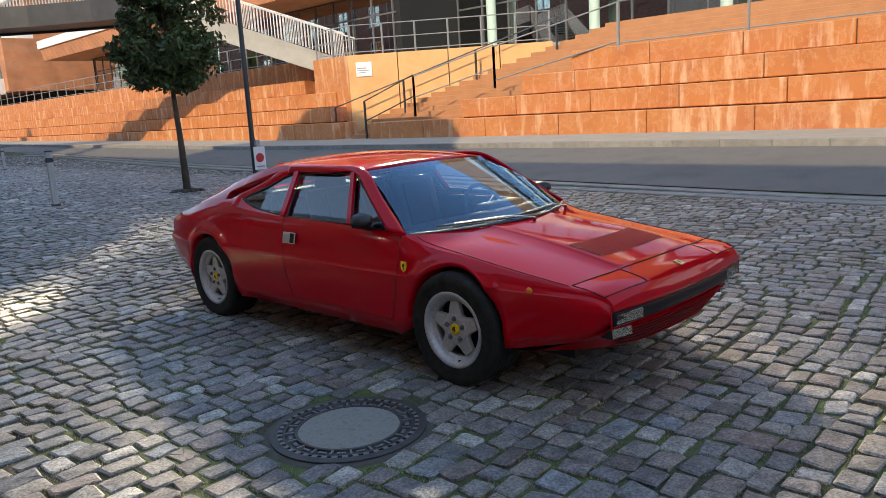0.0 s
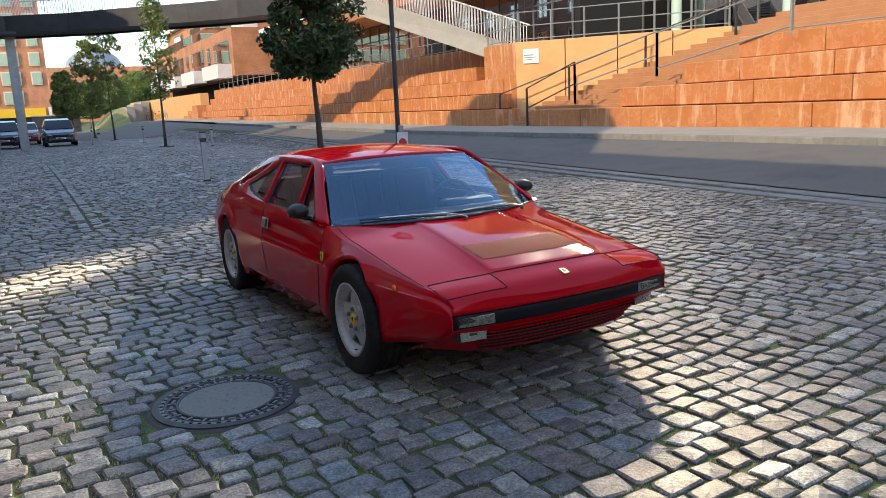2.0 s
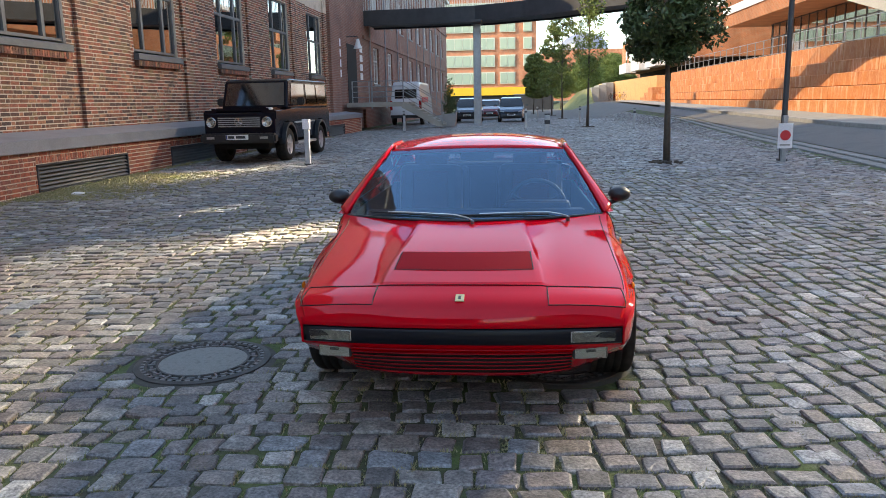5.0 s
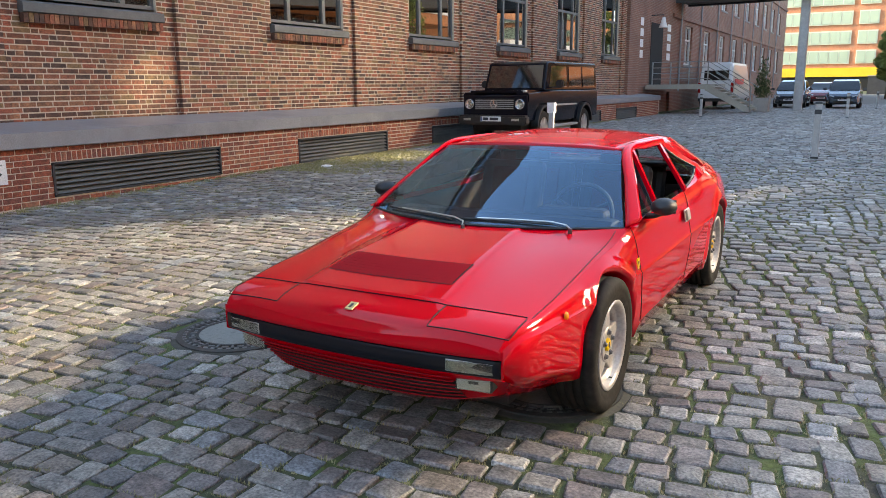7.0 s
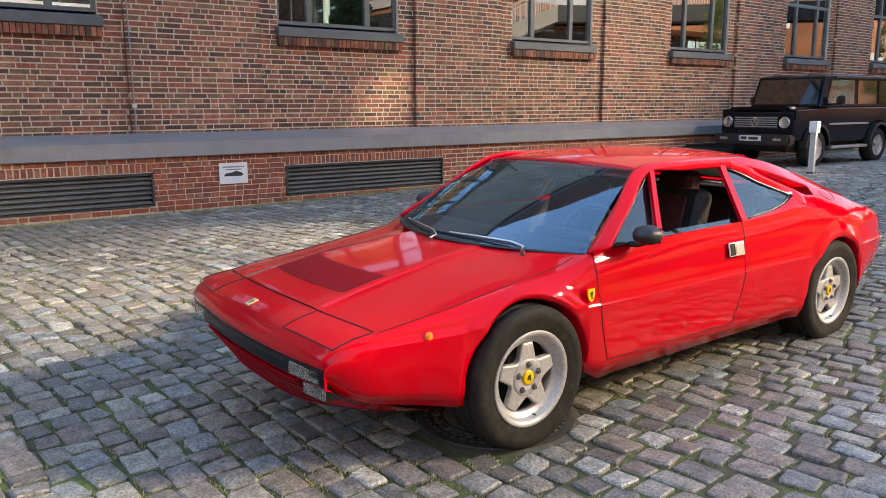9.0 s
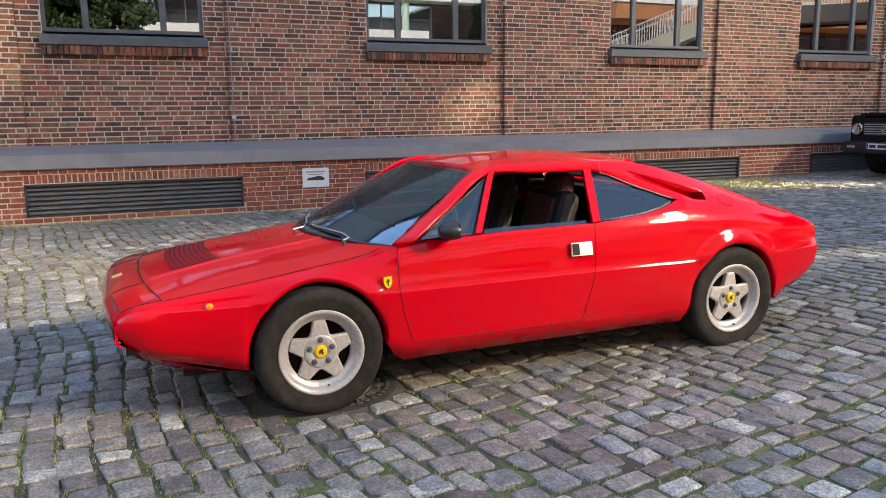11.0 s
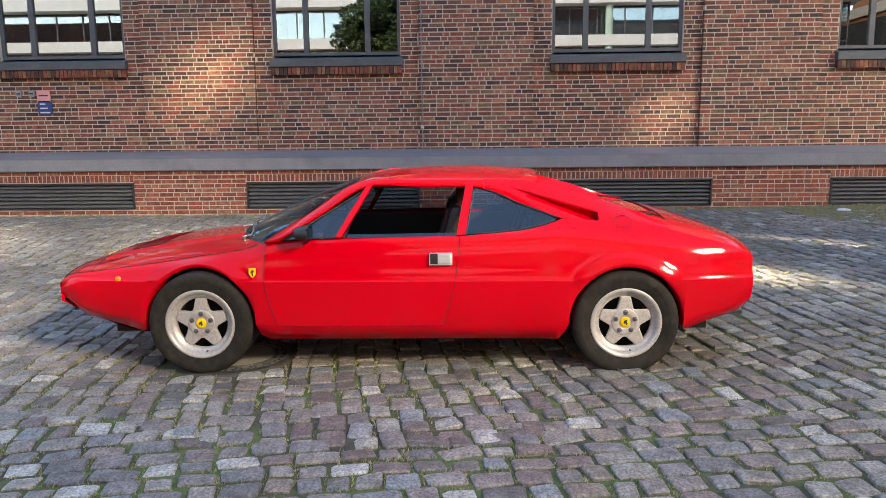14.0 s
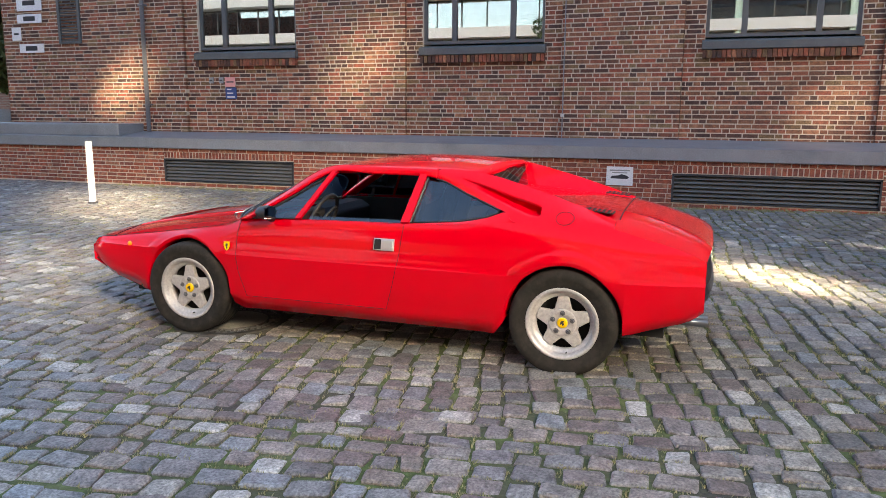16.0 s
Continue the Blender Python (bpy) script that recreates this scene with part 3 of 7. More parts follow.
def terrace(name, y0, y1, rows, base, rise, label, setback=0.45, slab=2.6, top_extra=0.0, ends=None):
    t = thing(name, label, "terrace", kind="structure")
    south, north = y0, y1
    for k in range(rows):
        y0, y1 = (south, ends[k]) if name == "terrace_south" else (ends[k], north)
        n = max(1, round((y1 - y0) / slab))
        off = 0.35 * (k % 3)
        cuts = [y0] + [y0 + (y1 - y0) * (i + off / slab) / n for i in range(0 if off else 1, n)] + [y1]
        h1 = TH + (top_extra if k == rows - 1 else 0.0)
        for a, b in zip(cuts, cuts[1:]):
            za, zb = base + rise * (a - south), base + rise * (b - south)
            bm = bmesh.new()
            x0, x1 = TX + setback * k, TX + setback * k + (1.25 if k < rows - 1 else 4.2)
            vs = box(bm, x0, x1, a + 0.014, b - 0.014, 0, 1)
            for v in vs:
                zz = za if v.co.y < (a + b) / 2 else zb
                v.co.z = zz + k * TH + (h1 if v.co.z > 0.5 else (-0.6 if k == 0 else 0.024))
            bmesh.ops.bevel(bm, geom=bm.edges[:], offset=0.02, segments=1, affect="EDGES")
            part("concrete_block", bm, M["terra"], t)
        # dark core: its colour stands for the shade in the joints
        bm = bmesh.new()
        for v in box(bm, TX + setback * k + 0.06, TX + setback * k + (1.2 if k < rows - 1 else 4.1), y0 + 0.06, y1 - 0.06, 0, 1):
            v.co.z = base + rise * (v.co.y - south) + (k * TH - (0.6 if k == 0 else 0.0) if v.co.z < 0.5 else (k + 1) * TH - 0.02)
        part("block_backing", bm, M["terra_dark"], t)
    return t


terrace("terrace_south", -14.0, 21.0, 4, T0, 0.0, "stepped terrace of rust-red concrete blocks with lime runs", ends=(21.0, 17.0, 14.9, 13.4))
terrace("terrace_north", 23.0, 76.0, 5, 0.60, 0.001, "long stepped terrace of rust-red concrete with a parapet", top_extra=0.25, ends=(23.0, 23.5, 24.0, 26.6, 25.4))

stairs = thing("stairs", "wide rust-red concrete stairs climbing beside a slanting wall", "stairs", kind="structure")
STEPS, RISE, GOING = 21, 0.168, 0.33
FLOOR = T0 + RISE * 18
CORNER, HEAD_END = (18.0, 23.2), (22.7, 17.3)


def slant(x):
    """Where the slanting wall stands along the street, for a depth behind the terrace front."""
    return CORNER[1] + (HEAD_END[1] - CORNER[1]) * (x - CORNER[0]) / (HEAD_END[0] - CORNER[0])


for j in range(STEPS):
    x0 = TX + 0.25 + GOING * j
    z1 = T0 + RISE * (j + 1)
    x1 = x0 + GOING + 0.12 if j < STEPS - 1 else 26.4
    south = 21.05 if j < 3 else 17.05 if j < 7 else 14.95 if j < 10 else 13.45 if j < 13 else -14.0
    bm = bmesh.new()
    prism(bm, [(x0, south), (x1, south), (x1, min(22.4, slant(x1)) - .004), (x0, min(22.4, slant(x0)) - .004)], z1 - 0.9, z1, "xy")
    bmesh.ops.bevel(bm, geom=bm.edges[:], offset=0.008, segments=1, affect="EDGES")
    part("step", bm, M["treads"], stairs)
cheek = thing("stair_wall", "smooth orange concrete wall beside the stairs", "wall", kind="structure")
for a, b in ((0, .245), (.25, .495), (.5, .745), (.75, 1.0)):
    bm = bmesh.new()
    xa, xb = CORNER[0] + 4.7 * a, CORNER[0] + 4.7 * b
    prism(bm, [(xa, slant(xa)), (xb, slant(xb)), (xb + .23, slant(xb) + .19), (xa + .23, slant(xa) + .19)], 0.3, FLOOR + 0.02, "xy")
    part("wall_panel", bm, M["terra_pale"], cheek)
part("wall_panel", boxes((18.0, 18.3, 23.21, 25.4, 0.3, FLOOR + 0.02)), M["terra"], cheek)

# raised plaza behind
bm = bmesh.new()
prism(bm, [(22.75, -14), (60, -14), (60, 76), (19.0, 76), (19.0, 25.4), (18.31, 25.4), (18.31, 23.2), (22.95, 17.35)], 2.6, FLOOR - 0.004, "xy")
deck = tagged(part("upper_plaza", bm, M["paving"]), "raised paved plaza above the terraces", "plaza", kind="structure")


# ---- the red sports car ----
def hermite(xs, ys):
    """A smooth curve through a few points, with no overshoot."""
    xs, ys = np.array(xs, float), np.array(ys, float)
    d = np.diff(ys) / np.diff(xs)
    m = np.concatenate(([d[0]], (d[:-1] + d[1:]) / 2, [d[-1]]))
    for i in range(1, len(m) - 1):
        if d[i - 1] * d[i] <= 0:
            m[i] = 0

    def f(x):
        i = int(np.clip(np.searchsorted(xs, x) - 1, 0, len(xs) - 2))
        h = xs[i + 1] - xs[i]
        t = min(1.0, max(0.0, (x - xs[i]) / h))
        return float((1 + 2 * t) * (1 - t) ** 2 * ys[i] + t * (1 - t) ** 2 * h * m[i] + t * t * (3 - 2 * t) * ys[i + 1] + t * t * (t - 1) * h * m[i + 1])
    return f


car = thing("sports_car", "red wedge-shaped 1970s coupe parked on granite setts", "car", at=pose(3.657, 3.09, 0.0, 0, 0, 0.57))
ARCH_R, HUB_Z, BASE = 0.338, 0.305, 2.55
half_w = hermite([-.905, -.8, -.6, -.35, 0, .4, 1.5, 2.2, 2.55, 2.9, 3.2, 3.31], [.685, .733, .768, .797, .823, .84, .85, .858, .866, .845, .795, .768])
edge_v = hermite([-.905, -.8, -.69, 0, .35, .41, .8, 1.6, 2.0, 2.3, 2.6, 2.8, 3.1, 3.31], [.665, .70, .715, .737, .758, .765, .78, .785, .785, .775, .755, .742, .745, .735])
edge_z = hermite([-.905, -.87, -.69, -.3, 0, .3, .41, .8, 1.5, 1.9, 2.2, 2.5, 2.75, 3.0, 3.2, 3.29, 3.31], [.535, .572, .607, .658, .70, .745, .785, .81, .822, .838, .862, .872, .862, .80, .745, .705, .69])
sill_f = hermite([-.905, -.85, -.76, -.55, -.39, -.30], [.45, .40, .35, .295, .262, .255])
sill_r = hermite([2.85, 2.95, 3.1, 3.25, 3.31], [.262, .28, .318, .365, .41])
mid_z = hermite([-.955, -.93, -.86, -.69, -.55, -.40, -.1, .12, .4], [.545, .585, .618, .652, .682, .708, .745, .768, .785])


def sill_z(u):
    b = sill_f(u) if u < -.3 else sill_r(u) if u > 2.85 else 0.205
    for c in (0.0, BASE):
        if abs(u - c) <= ARCH_R:
            return max(b, HUB_Z + math.sqrt(ARCH_R ** 2 - (u - c) ** 2))
    near = min(abs(u), abs(u - BASE)) - ARCH_R
    if near < 0.07 and u > -.3 and u < 2.3:
        b = max(b, b + (HUB_Z - b) * (1 - near / 0.07) ** 1.6)
    return b


over = hermite([0, .2, .42, .6, .8, .9, 1], [0, .01, .09, .24, .53, .74, 1])


def side_rows(u):
    """A cross-section of the flank, from under the sill up to the shoulder."""
    zb, w, zt, vt = sill_z(u), half_w(u), edge_z(u), edge_v(u)
    zc = max(min(0.565, zt - .035), zb + 0.028)
    brow = lambda z: 0.016 * max(sstep(ARCH_R + .085, ARCH_R + .06, math.hypot(u - c, z - HUB_Z)) for c in (0.0, BASE))
    fl = brow(zc)
    arch = any(abs(u - c) <= ARCH_R for c in (0.0, BASE))
    tuck = 0.012 + 0.038 * min(sstep(ARCH_R, ARCH_R + .16, abs(u - c)) for c in (0.0, BASE))
    low = min(0.565, zt - .035)

    def shape(z):
        t = max(0.0, min(1.0, (z - low) / (zt - low)))
        v = w - .005 - .015 * sstep(0, .42, t)
        return v + (vt - v) * over(t)
    if zc > low + .005:
        w_c = shape(zc) + .003
    else:
        w_c = w + .002
    fl *= sstep(.46, .58, zb)
    rows = [(w - .15, zb + (0.0 if arch else 0.012)), (min(w, w_c) - tuck + fl, zb), (min(w, w_c) - .3 * tuck + fl, zb + .25 * (zc - zb)), (min(w, w_c) + fl, zb + .7 * (zc - zb)), (w_c + fl, zc)]
    for t in (.05, .13, .22, .32, .42, .52, .62, .72, .81, .9, 1.0):
        z = zc + t * (zt - zc)
        rows.append((shape(z) + brow(z) * (1 - t), z))
    return rows


front_door = hermite([.20, .296, .40, .551, .70, .80], [.492, .47, .435, .402, .404, .413])
rear_door = hermite([.20, .283, .40, .56, .70, .83], [1.44, 1.462, 1.497, 1.536, 1.556, 1.568])


def shear(s, z):
    """Bends the grid so that its lines follow the door's edges."""
    hat_f = max(0.0, 1 - abs(s - .43) / .06) if s < .43 else max(0.0, 1 - (s - .43) / .5)
    hat_r = max(0.0, 1 - abs(s - 1.52) / .5)
    return s + hat_f * (front_door(z) - .43) + hat_r * (rear_door(z) - 1.52)


def stations():
    s = [-.905, -.88, -.85, -.8, -.74, -.68, -.6, -.52, -.45, -.40, -.37]
    for c in (0.0, BASE):
        s += [c + sg * (ARCH_R + .001) for sg in (-1, 1)] + [c + ARCH_R * math.sin(math.pi * k / 28) for k in range(-14, 15)]
    s += [-.42, -.445, .37, .43, .55, 2.12, 2.1, 2.98, 3.02, .7, .85, 1.0, 1.15, 1.3, 1.42, 1.52, 1.62, 1.75, 1.9, 2.05, 2.15, 2.19, 2.92, 2.96, 3.0, 3.06, 3.12, 3.18, 3.24, 3.28, 3.31]
    return sorted(set(round(x, 4) for x in s))


def flank(sign, door):
    """One flank of the body, or its door."""
    bm = bmesh.new()
    st = stations()
    grid = {}

    def vert(i, r):
        if (i, r) not in grid:
            v, z = side_rows(st[i])[r]
            u = shear(st[i], z) if .37 <= st[i] <= 2.02 and r > 1 else st[i]
            grid[i, r] = bm.verts.new((sign * v, u, z))
        return grid[i, r]
    for i in range(len(st) - 1):
        is_door = .43 <= (st[i] + st[i + 1]) / 2 <= 1.52
        for r in range(15):
            if (is_door and r >= 2) != door:
                continue
            f = (vert(i, r), vert(i + 1, r), vert(i + 1, r + 1), vert(i, r + 1))
            bm.faces.new(f if sign > 0 else f[::-1])
    for f in bm.faces:
        f.smooth = True
    for e in bm.edges:
        zs = [v.co.z for v in e.verts]
        if max(zs) - min(zs) < .004 and abs(sum(zs) / 2 - .565) < .001:
            e.smooth = False
    return bm


def on_side(u, z):
    """The slope of the side windows and their frames: half-width at a height."""
    return .785 - .69 * (z - .82) + .03 * sstep(1.9, 2.4, u)


def seam(lines, parent, r=.0028, name="panel_gap"):
    return part(name, bars(lines, r, 5), M["gap"], parent)


def fine(pts, k=6):
    """Rounds a line of points."""
    pts = [Vector(p) for p in pts]
    out = []
    for i in range(len(pts) - 1):
        p0, p1, p2, p3 = pts[max(0, i - 1)], pts[i], pts[i + 1], pts[min(len(pts) - 1, i + 2)]
        for j in range(k):
            t = j / k
            out.append(0.5 * ((2 * p1) + (p2 - p0) * t + (2 * p0 - 5 * p1 + 4 * p2 - p3) * t * t + (3 * p1 - p0 - 3 * p2 + p3) * t ** 3))
    return out + [pts[-1]]


def skin(a, b, rows=3, bulge=0.0, flip=False):
    """A smooth strip between two lines with the same number of points."""
    bm = bmesh.new()
    g = []
    for p, q in zip(a, b):
        p, q = Vector(p), Vector(q)
        line = []
        for k in range(rows + 1):
            t = k / rows
            c = p.lerp(q, t)
            c.x += math.copysign(bulge * 4 * t * (1 - t), c.x)
            line.append(bm.verts.new(c))
        g.append(line)
    for i in range(len(g) - 1):
        for k in range(rows):
            f = (g[i][k], g[i + 1][k], g[i + 1][k + 1], g[i][k + 1])
            bm.faces.new(f[::-1] if flip else f)
    return bm


def thicken(ob, t=0.012):
    md = ob.modifiers.new("thickness", "SOLIDIFY")
    md.thickness, md.offset = t, -1
    return ob


def nose_u(v):
    return -.957 + .052 * (abs(v) / .68) ** 2.2


def screen_u(v):
    return .405 - .285 * (1 - min(1.0, abs(v) / .75) ** 2)


def hood_z(u, v, vt=None):
    vt = vt or edge_v(u)
    return edge_z(u) + (mid_z(u) - edge_z(u)) * (1 - min(1.0, abs(v) / vt) ** 2.2)


def crease_v(s):
    """Where the raised middle of the bonnet steps down: it widens towards the lamp lids."""
    return .37 - .062 * sstep(-.75, .41, s)


def crease_lift(s, v):
    c = crease_v(s)
    return .0095 * sstep(c - .001, c - .022, v) * sstep(-.72, -.64, s) + .004 * sstep(c + .05, c, v) * sstep(-.72, -.64, s)


def hood_mesh(pick):
    """The bonnet surface; pick tells which cells belong to the wanted panel."""
    bm = bmesh.new()
    us = [-.905, -.897, -.885, -.87, -.82, -.76, -.69, -.66, -.6, -.52, -.44, -.36, -.27, -.18, -.09, 0, .08, .16, .24, .32, .37, .41]
    vs = [0, .06, .12, .18, .24, .32, .346, .358, .37, .45, .53, .61, .68, .72, 1]
    grid = {}

    def vert(i, k, sg):
        key = (i, k, sg if k else 1)
        if key not in grid:
            s = us[i]
            vt = edge_v(s)
            v = vt if vs[k] == 1 else min(vs[k], vt * (.93 + .06 * (vs[k] / .72))) if vs[k] > .6 else vs[k]
            if .3 < v < .4:
                v -= .37 - crease_v(s)
            a = (s + .905) / 1.315
            u = nose_u(v) * (1 - a) + (screen_u(v)) * a if k < len(vs) - 1 else s
            if k < len(vs) - 1:
                u += ((s - (-.905 * (1 - a) + .41 * a)))
            w = v / vt
            z = edge_z(s) + (mid_z(u) - edge_z(s)) * (1 - w ** 2.2) + crease_lift(s, v)
            grid[key] = bm.verts.new((sg * v, u, z))
        return grid[key]
    for i in range(len(us) - 1):
        for k in range(len(vs) - 1):
            for sg in (1, -1):
                um, vm = (us[i] + us[i + 1]) / 2, ((vs[k] + vs[k + 1]) / 2 if vs[k + 1] != 1 else .725)
                if pick(um, vm, sg):
                    f = (vert(i, k, sg), vert(i, k + 1, sg), vert(i + 1, k + 1, sg), vert(i + 1, k, sg))
                    bm.faces.new(f[::-1] if sg > 0 else f)
    return bm


def is_lid(u, v):
    return -.87 < u < -.69 and .37 < v < .70


part("hood", hood_mesh(lambda u, v, s: u > -.66 and v < .72), M["paint"], car, smooth=True)
part("nose_panel", hood_mesh(lambda u, v, s: (u < -.66 and not is_lid(u, v)) or (u > -.66 and v > .72)), M["paint"], car, smooth=True)
for sg in (1, -1):
    part("headlight_lid", hood_mesh(lambda u, v, s: is_lid(u, v) and s == sg), M["paint"], car, smooth=True)


def on_hood(s, v, lift=.001):
    vt = edge_v(s)
    a = (s + .905) / 1.315
    u = nose_u(v) * (1 - a) + screen_u(v) * a + (s - (-.905 * (1 - a) + .41 * a))
    z = edge_z(s) + (mid_z(u) - edge_z(s)) * (1 - min(1, abs(v) / vt) ** 2.2) + crease_lift(s, abs(v))
    return (v, u, z + lift)


for sg in (1, -1):
    seam([[on_hood(-.69, sg * v) for v in (.37, .45, .53, .61, .69)] + [on_hood(s, sg * .695) for s in (-.72, -.78, -.84)] + [on_hood(-.87, sg * v) for v in (.69, .61, .53, .45, .37)] + [on_hood(s, sg * .37) for s in (-.82, -.76, -.70)]], car)
    seam([[on_hood(s, sg * min(.718, edge_v(s) - .008)) for s in (-.69, -.6, -.5, -.4, -.3, -.2, -.1, 0, .1, .2, .3, .37)]], car, .0019)
    seam([[on_hood(-.69 + .006 * (1 - (v / .37) ** 2), v) for v in [-.37 + .037 * i for i in range(21)]]], car)

# louvred outlet in the bonnet
# near-black plate on the bonnet skin stands for the shaded opening
lv = part("hood_louvre", bmesh.new(), M["gap"], car)
bm = bmesh.new()
g = [[bm.verts.new(on_hood(s, v * (.318 - .03 * (s + .515)), .002)) for v in [-1 + .125 * i for i in range(17)]] for s in (-.515, -.45, -.38, -.32, -.255)]
for a, b in zip(g, g[1:]):
    for i in range(16):
        bm.faces.new((a[i], a[i + 1], b[i + 1], b[i]))
bm.to_mesh(lv.data)
bm.free()
for k in range(8):
    s = -.510 + .0315 * k
    wdt = .312 - .010 * k / 8
    a = [on_hood(s, -wdt + 2 * wdt * i / 12, .0022) for i in range(13)]
    b = [on_hood(s + .0215, -wdt + 2 * wdt * i / 12, .0060) for i in range(13)]
    strip = skin(a, b, 1)
    sl = part("slat", strip, M["paint_dull"], lv)
    thicken(sl, .0015)
M["badge"] = mat("pale_badge", (0.72, 0.60, 0.30), 0.25, 0.4)
emblem = part("nose_badge", boxes((-.019, .019, -.026, .026, -.002, .005)), M["badge"], car, "small pale gold badge plate", bevel=.002)
emblem.matrix_basis = Matrix.Translation(on_hood(-.815, 0)) @ pose(0, 0, 0, 17, 0, 0)
e2 = part("badge_face", boxes((-.006, .006, -.014, .012, .005, .0062)), M["ink"], emblem)

for sg in (1, -1):
    part("body_side", flank(sg, False), M["paint"], car)
    door = part("door", flank(sg, True), M["paint"], car, "red door" + (" with its window wound down" if sg > 0 else ""))
    rows_at = lambda s: [(sg * (v + .0012), shear(s, z), z) for v, z in side_rows(s)[2:]]
    seam([rows_at(.43)], door, .0019, "door_gap")
    seam([rows_at(1.52)], door, .0019, "door_gap")
    seam([[(sg * (side_rows(s)[2][0] + .001), shear(s, side_rows(s)[2][1]), side_rows(s)[2][1]) for s in (.43, .6, .8, 1.0, 1.2, 1.4, 1.52)]], door, .0018, "door_gap")
    # recessed chrome handle
    h = part("door_handle", boxes((-.004, .004, -.068, .068, -.037, .037)), M["handle"], door, "satin chrome handle plate", bevel=.003)
    h.matrix_basis = pose(sg * .838, 1.455, .698, 0, sg * -12)
    part("finger_hole", boxes((-.0055, .0055, -.062, -.018, -.031, .031)), M["gap"], h)
    part("lever", boxes((-.007, .007, -.012, .06, -.028, .028)), M["handle"], h, bevel=.004)
    # enamel shield on the wing
    bm = bmesh.new()
    prism(bm, [(-.026, .035), (.026, .035), (.027, .0), (.018, -.022), (0, -.037), (-.018, -.022), (-.027, 0)], -.002, .003, "yz")
    b = part("wing_badge", bm, M["yellow"], car, "yellow enamel shield")
    b.matrix_basis = pose(sg * (half_w(.337) + .0), .337, .621, 0, sg * -4) @ Matrix.Diagonal((1, .8, .82, 1))
    if sg < 0:
        b.matrix_basis = b.matrix_basis @ Matrix.Rotation(math.pi, 4, "Z")
    part("badge_mark", prism(bmesh.new(), [(-.008, .018), (.008, .022), (.012, .008), (.004, -.004), (.008, -.02), (-.002, -.024), (-.004, -.006), (-.012, .004)], .003, .004, "yz"), M["ink"], b)
    bm = bmesh.new()
    lathe(bm, [(0.0001, .012), (.010, .011), (.017, .006), (.019, 0)], 16)
    r = part("side_repeater", bm, M["amber"], car, "round amber side repeater", smooth=True)
    r.matrix_basis = pose(sg * (half_w(-.5) - .008), -.50, .575, 0, 0, 0 if sg > 0 else 180)

# ---- front face: bumper, lamps, grille ----
def across(prof, vs, vmax=.685):
    bm = bmesh.new()
    prof = [[(0.0 if abs(v) > .677 and z and z > .41 else du, on_hood(-.905, min(abs(v), .664), 0)[2] if z is None else z) for du, z in prof] for v in vs]
    g = [[bm.verts.new((v * (1 + .10 * max(0.0, .40 - z)), nose_u(v) + du + max(0.0, .42 - z) * (.9 + 5.0 * max(0.0, .40 - z)) * min(1.0, abs(v) / vmax) ** 4, z)) for du, z in pr] for v, pr in zip(vs, prof)]
    for a, b in zip(g, g[1:]):
        for k in range(len(prof[0]) - 1):
            bm.faces.new((a[k], a[k + 1], b[k + 1], b[k]))
    return bm


VS = [-.685, -.6775, -.6765] + [-.67 + 1.34 * i / 40 for i in range(41)] + [.6765, .6775, .685]
front = part("front_panel", across([(.0, None), (-.006, .524), (-.004, .503), (.014, .499), (.014, .425), (.03, .405), (.075, .34), (.13, .265), (.16, .238), (.20, .228), (.5, .215)], VS), M["paint"], car, smooth=True)
bumper = part("front_bumper", across([(.03, .498), (.004, .4975), (.0, .491), (-.001, .462), (.002, .434), (.008, .427), (.03, .425)], [-.674 + 1.348 * i / 40 for i in range(41)]), M["bumper"], car, "matt black bumper strip", smooth=True)
thicken(bumper, .01)
for sg in (1, -1):
    lamp = part("indicator_lamp", boxes((-.094, .094, -.013, .012, -.024, .024)), M["lampback"], car, "clear rectangular indicator lamp in the bumper", bevel=.004)
    lamp.matrix_basis = pose(sg * .552, nose_u(.552) + .012, .462, 0, 0, sg * 9)
    part("lens", boxes((-.091, .091, -.017, -.0135, -.022, .022)), M["lens"], lamp, bevel=.002)
    fog = part("fog_lamp", boxes((-.074, .074, -.03, .05, -.036, .036)), M["black"], car, "rectangular front fog lamp", bevel=.006)
    fog.matrix_basis = pose(sg * .545, nose_u(.545) + .080, .383, -2, 0, sg * 8)
    part("bulb_shield", boxes((-.02, .02, -.0335, -.0322, -.006, .006)), M["ink"], fog)
    part("reflector", boxes((-.066, .066, -.032, -.030, -.030, .030)), M["fogback"], fog)
    part("lens", boxes((-.068, .068, -.039, -.034, -.031, .031)), M["lens"], fog, bevel=.003)
grille = part("grille", across([(.045, .408), (.055, .34), (.105, .268)], [-.47 + .047 * i for i in range(21)]), M["gap"], car, "dark lower grille with red slats")
for k in range(7):
    z = .402 - .0215 * k
    du = .012 + (0.405 - z) * .62
    s = part("slat", across([(du - .004, z), (du + .012, z - .004)], [-.47 + .047 * i for i in range(21)]), M["paint_dull"], grille)
    thicken(s, .004)

# ---- cabin: screen, roof, side frames, glass ----
WS_V = [-1 + .1 * i for i in range(21)]
base_line = [(.742 * k, screen_u(.742 * k) - .003, hood_z(.38, .742 * k, .76) + .004) for k in WS_V]
top_line = [(.556 * k, .945 - .05 * (1 - k * k), 1.118 + .017 * (1 - k * k)) for k in WS_V]


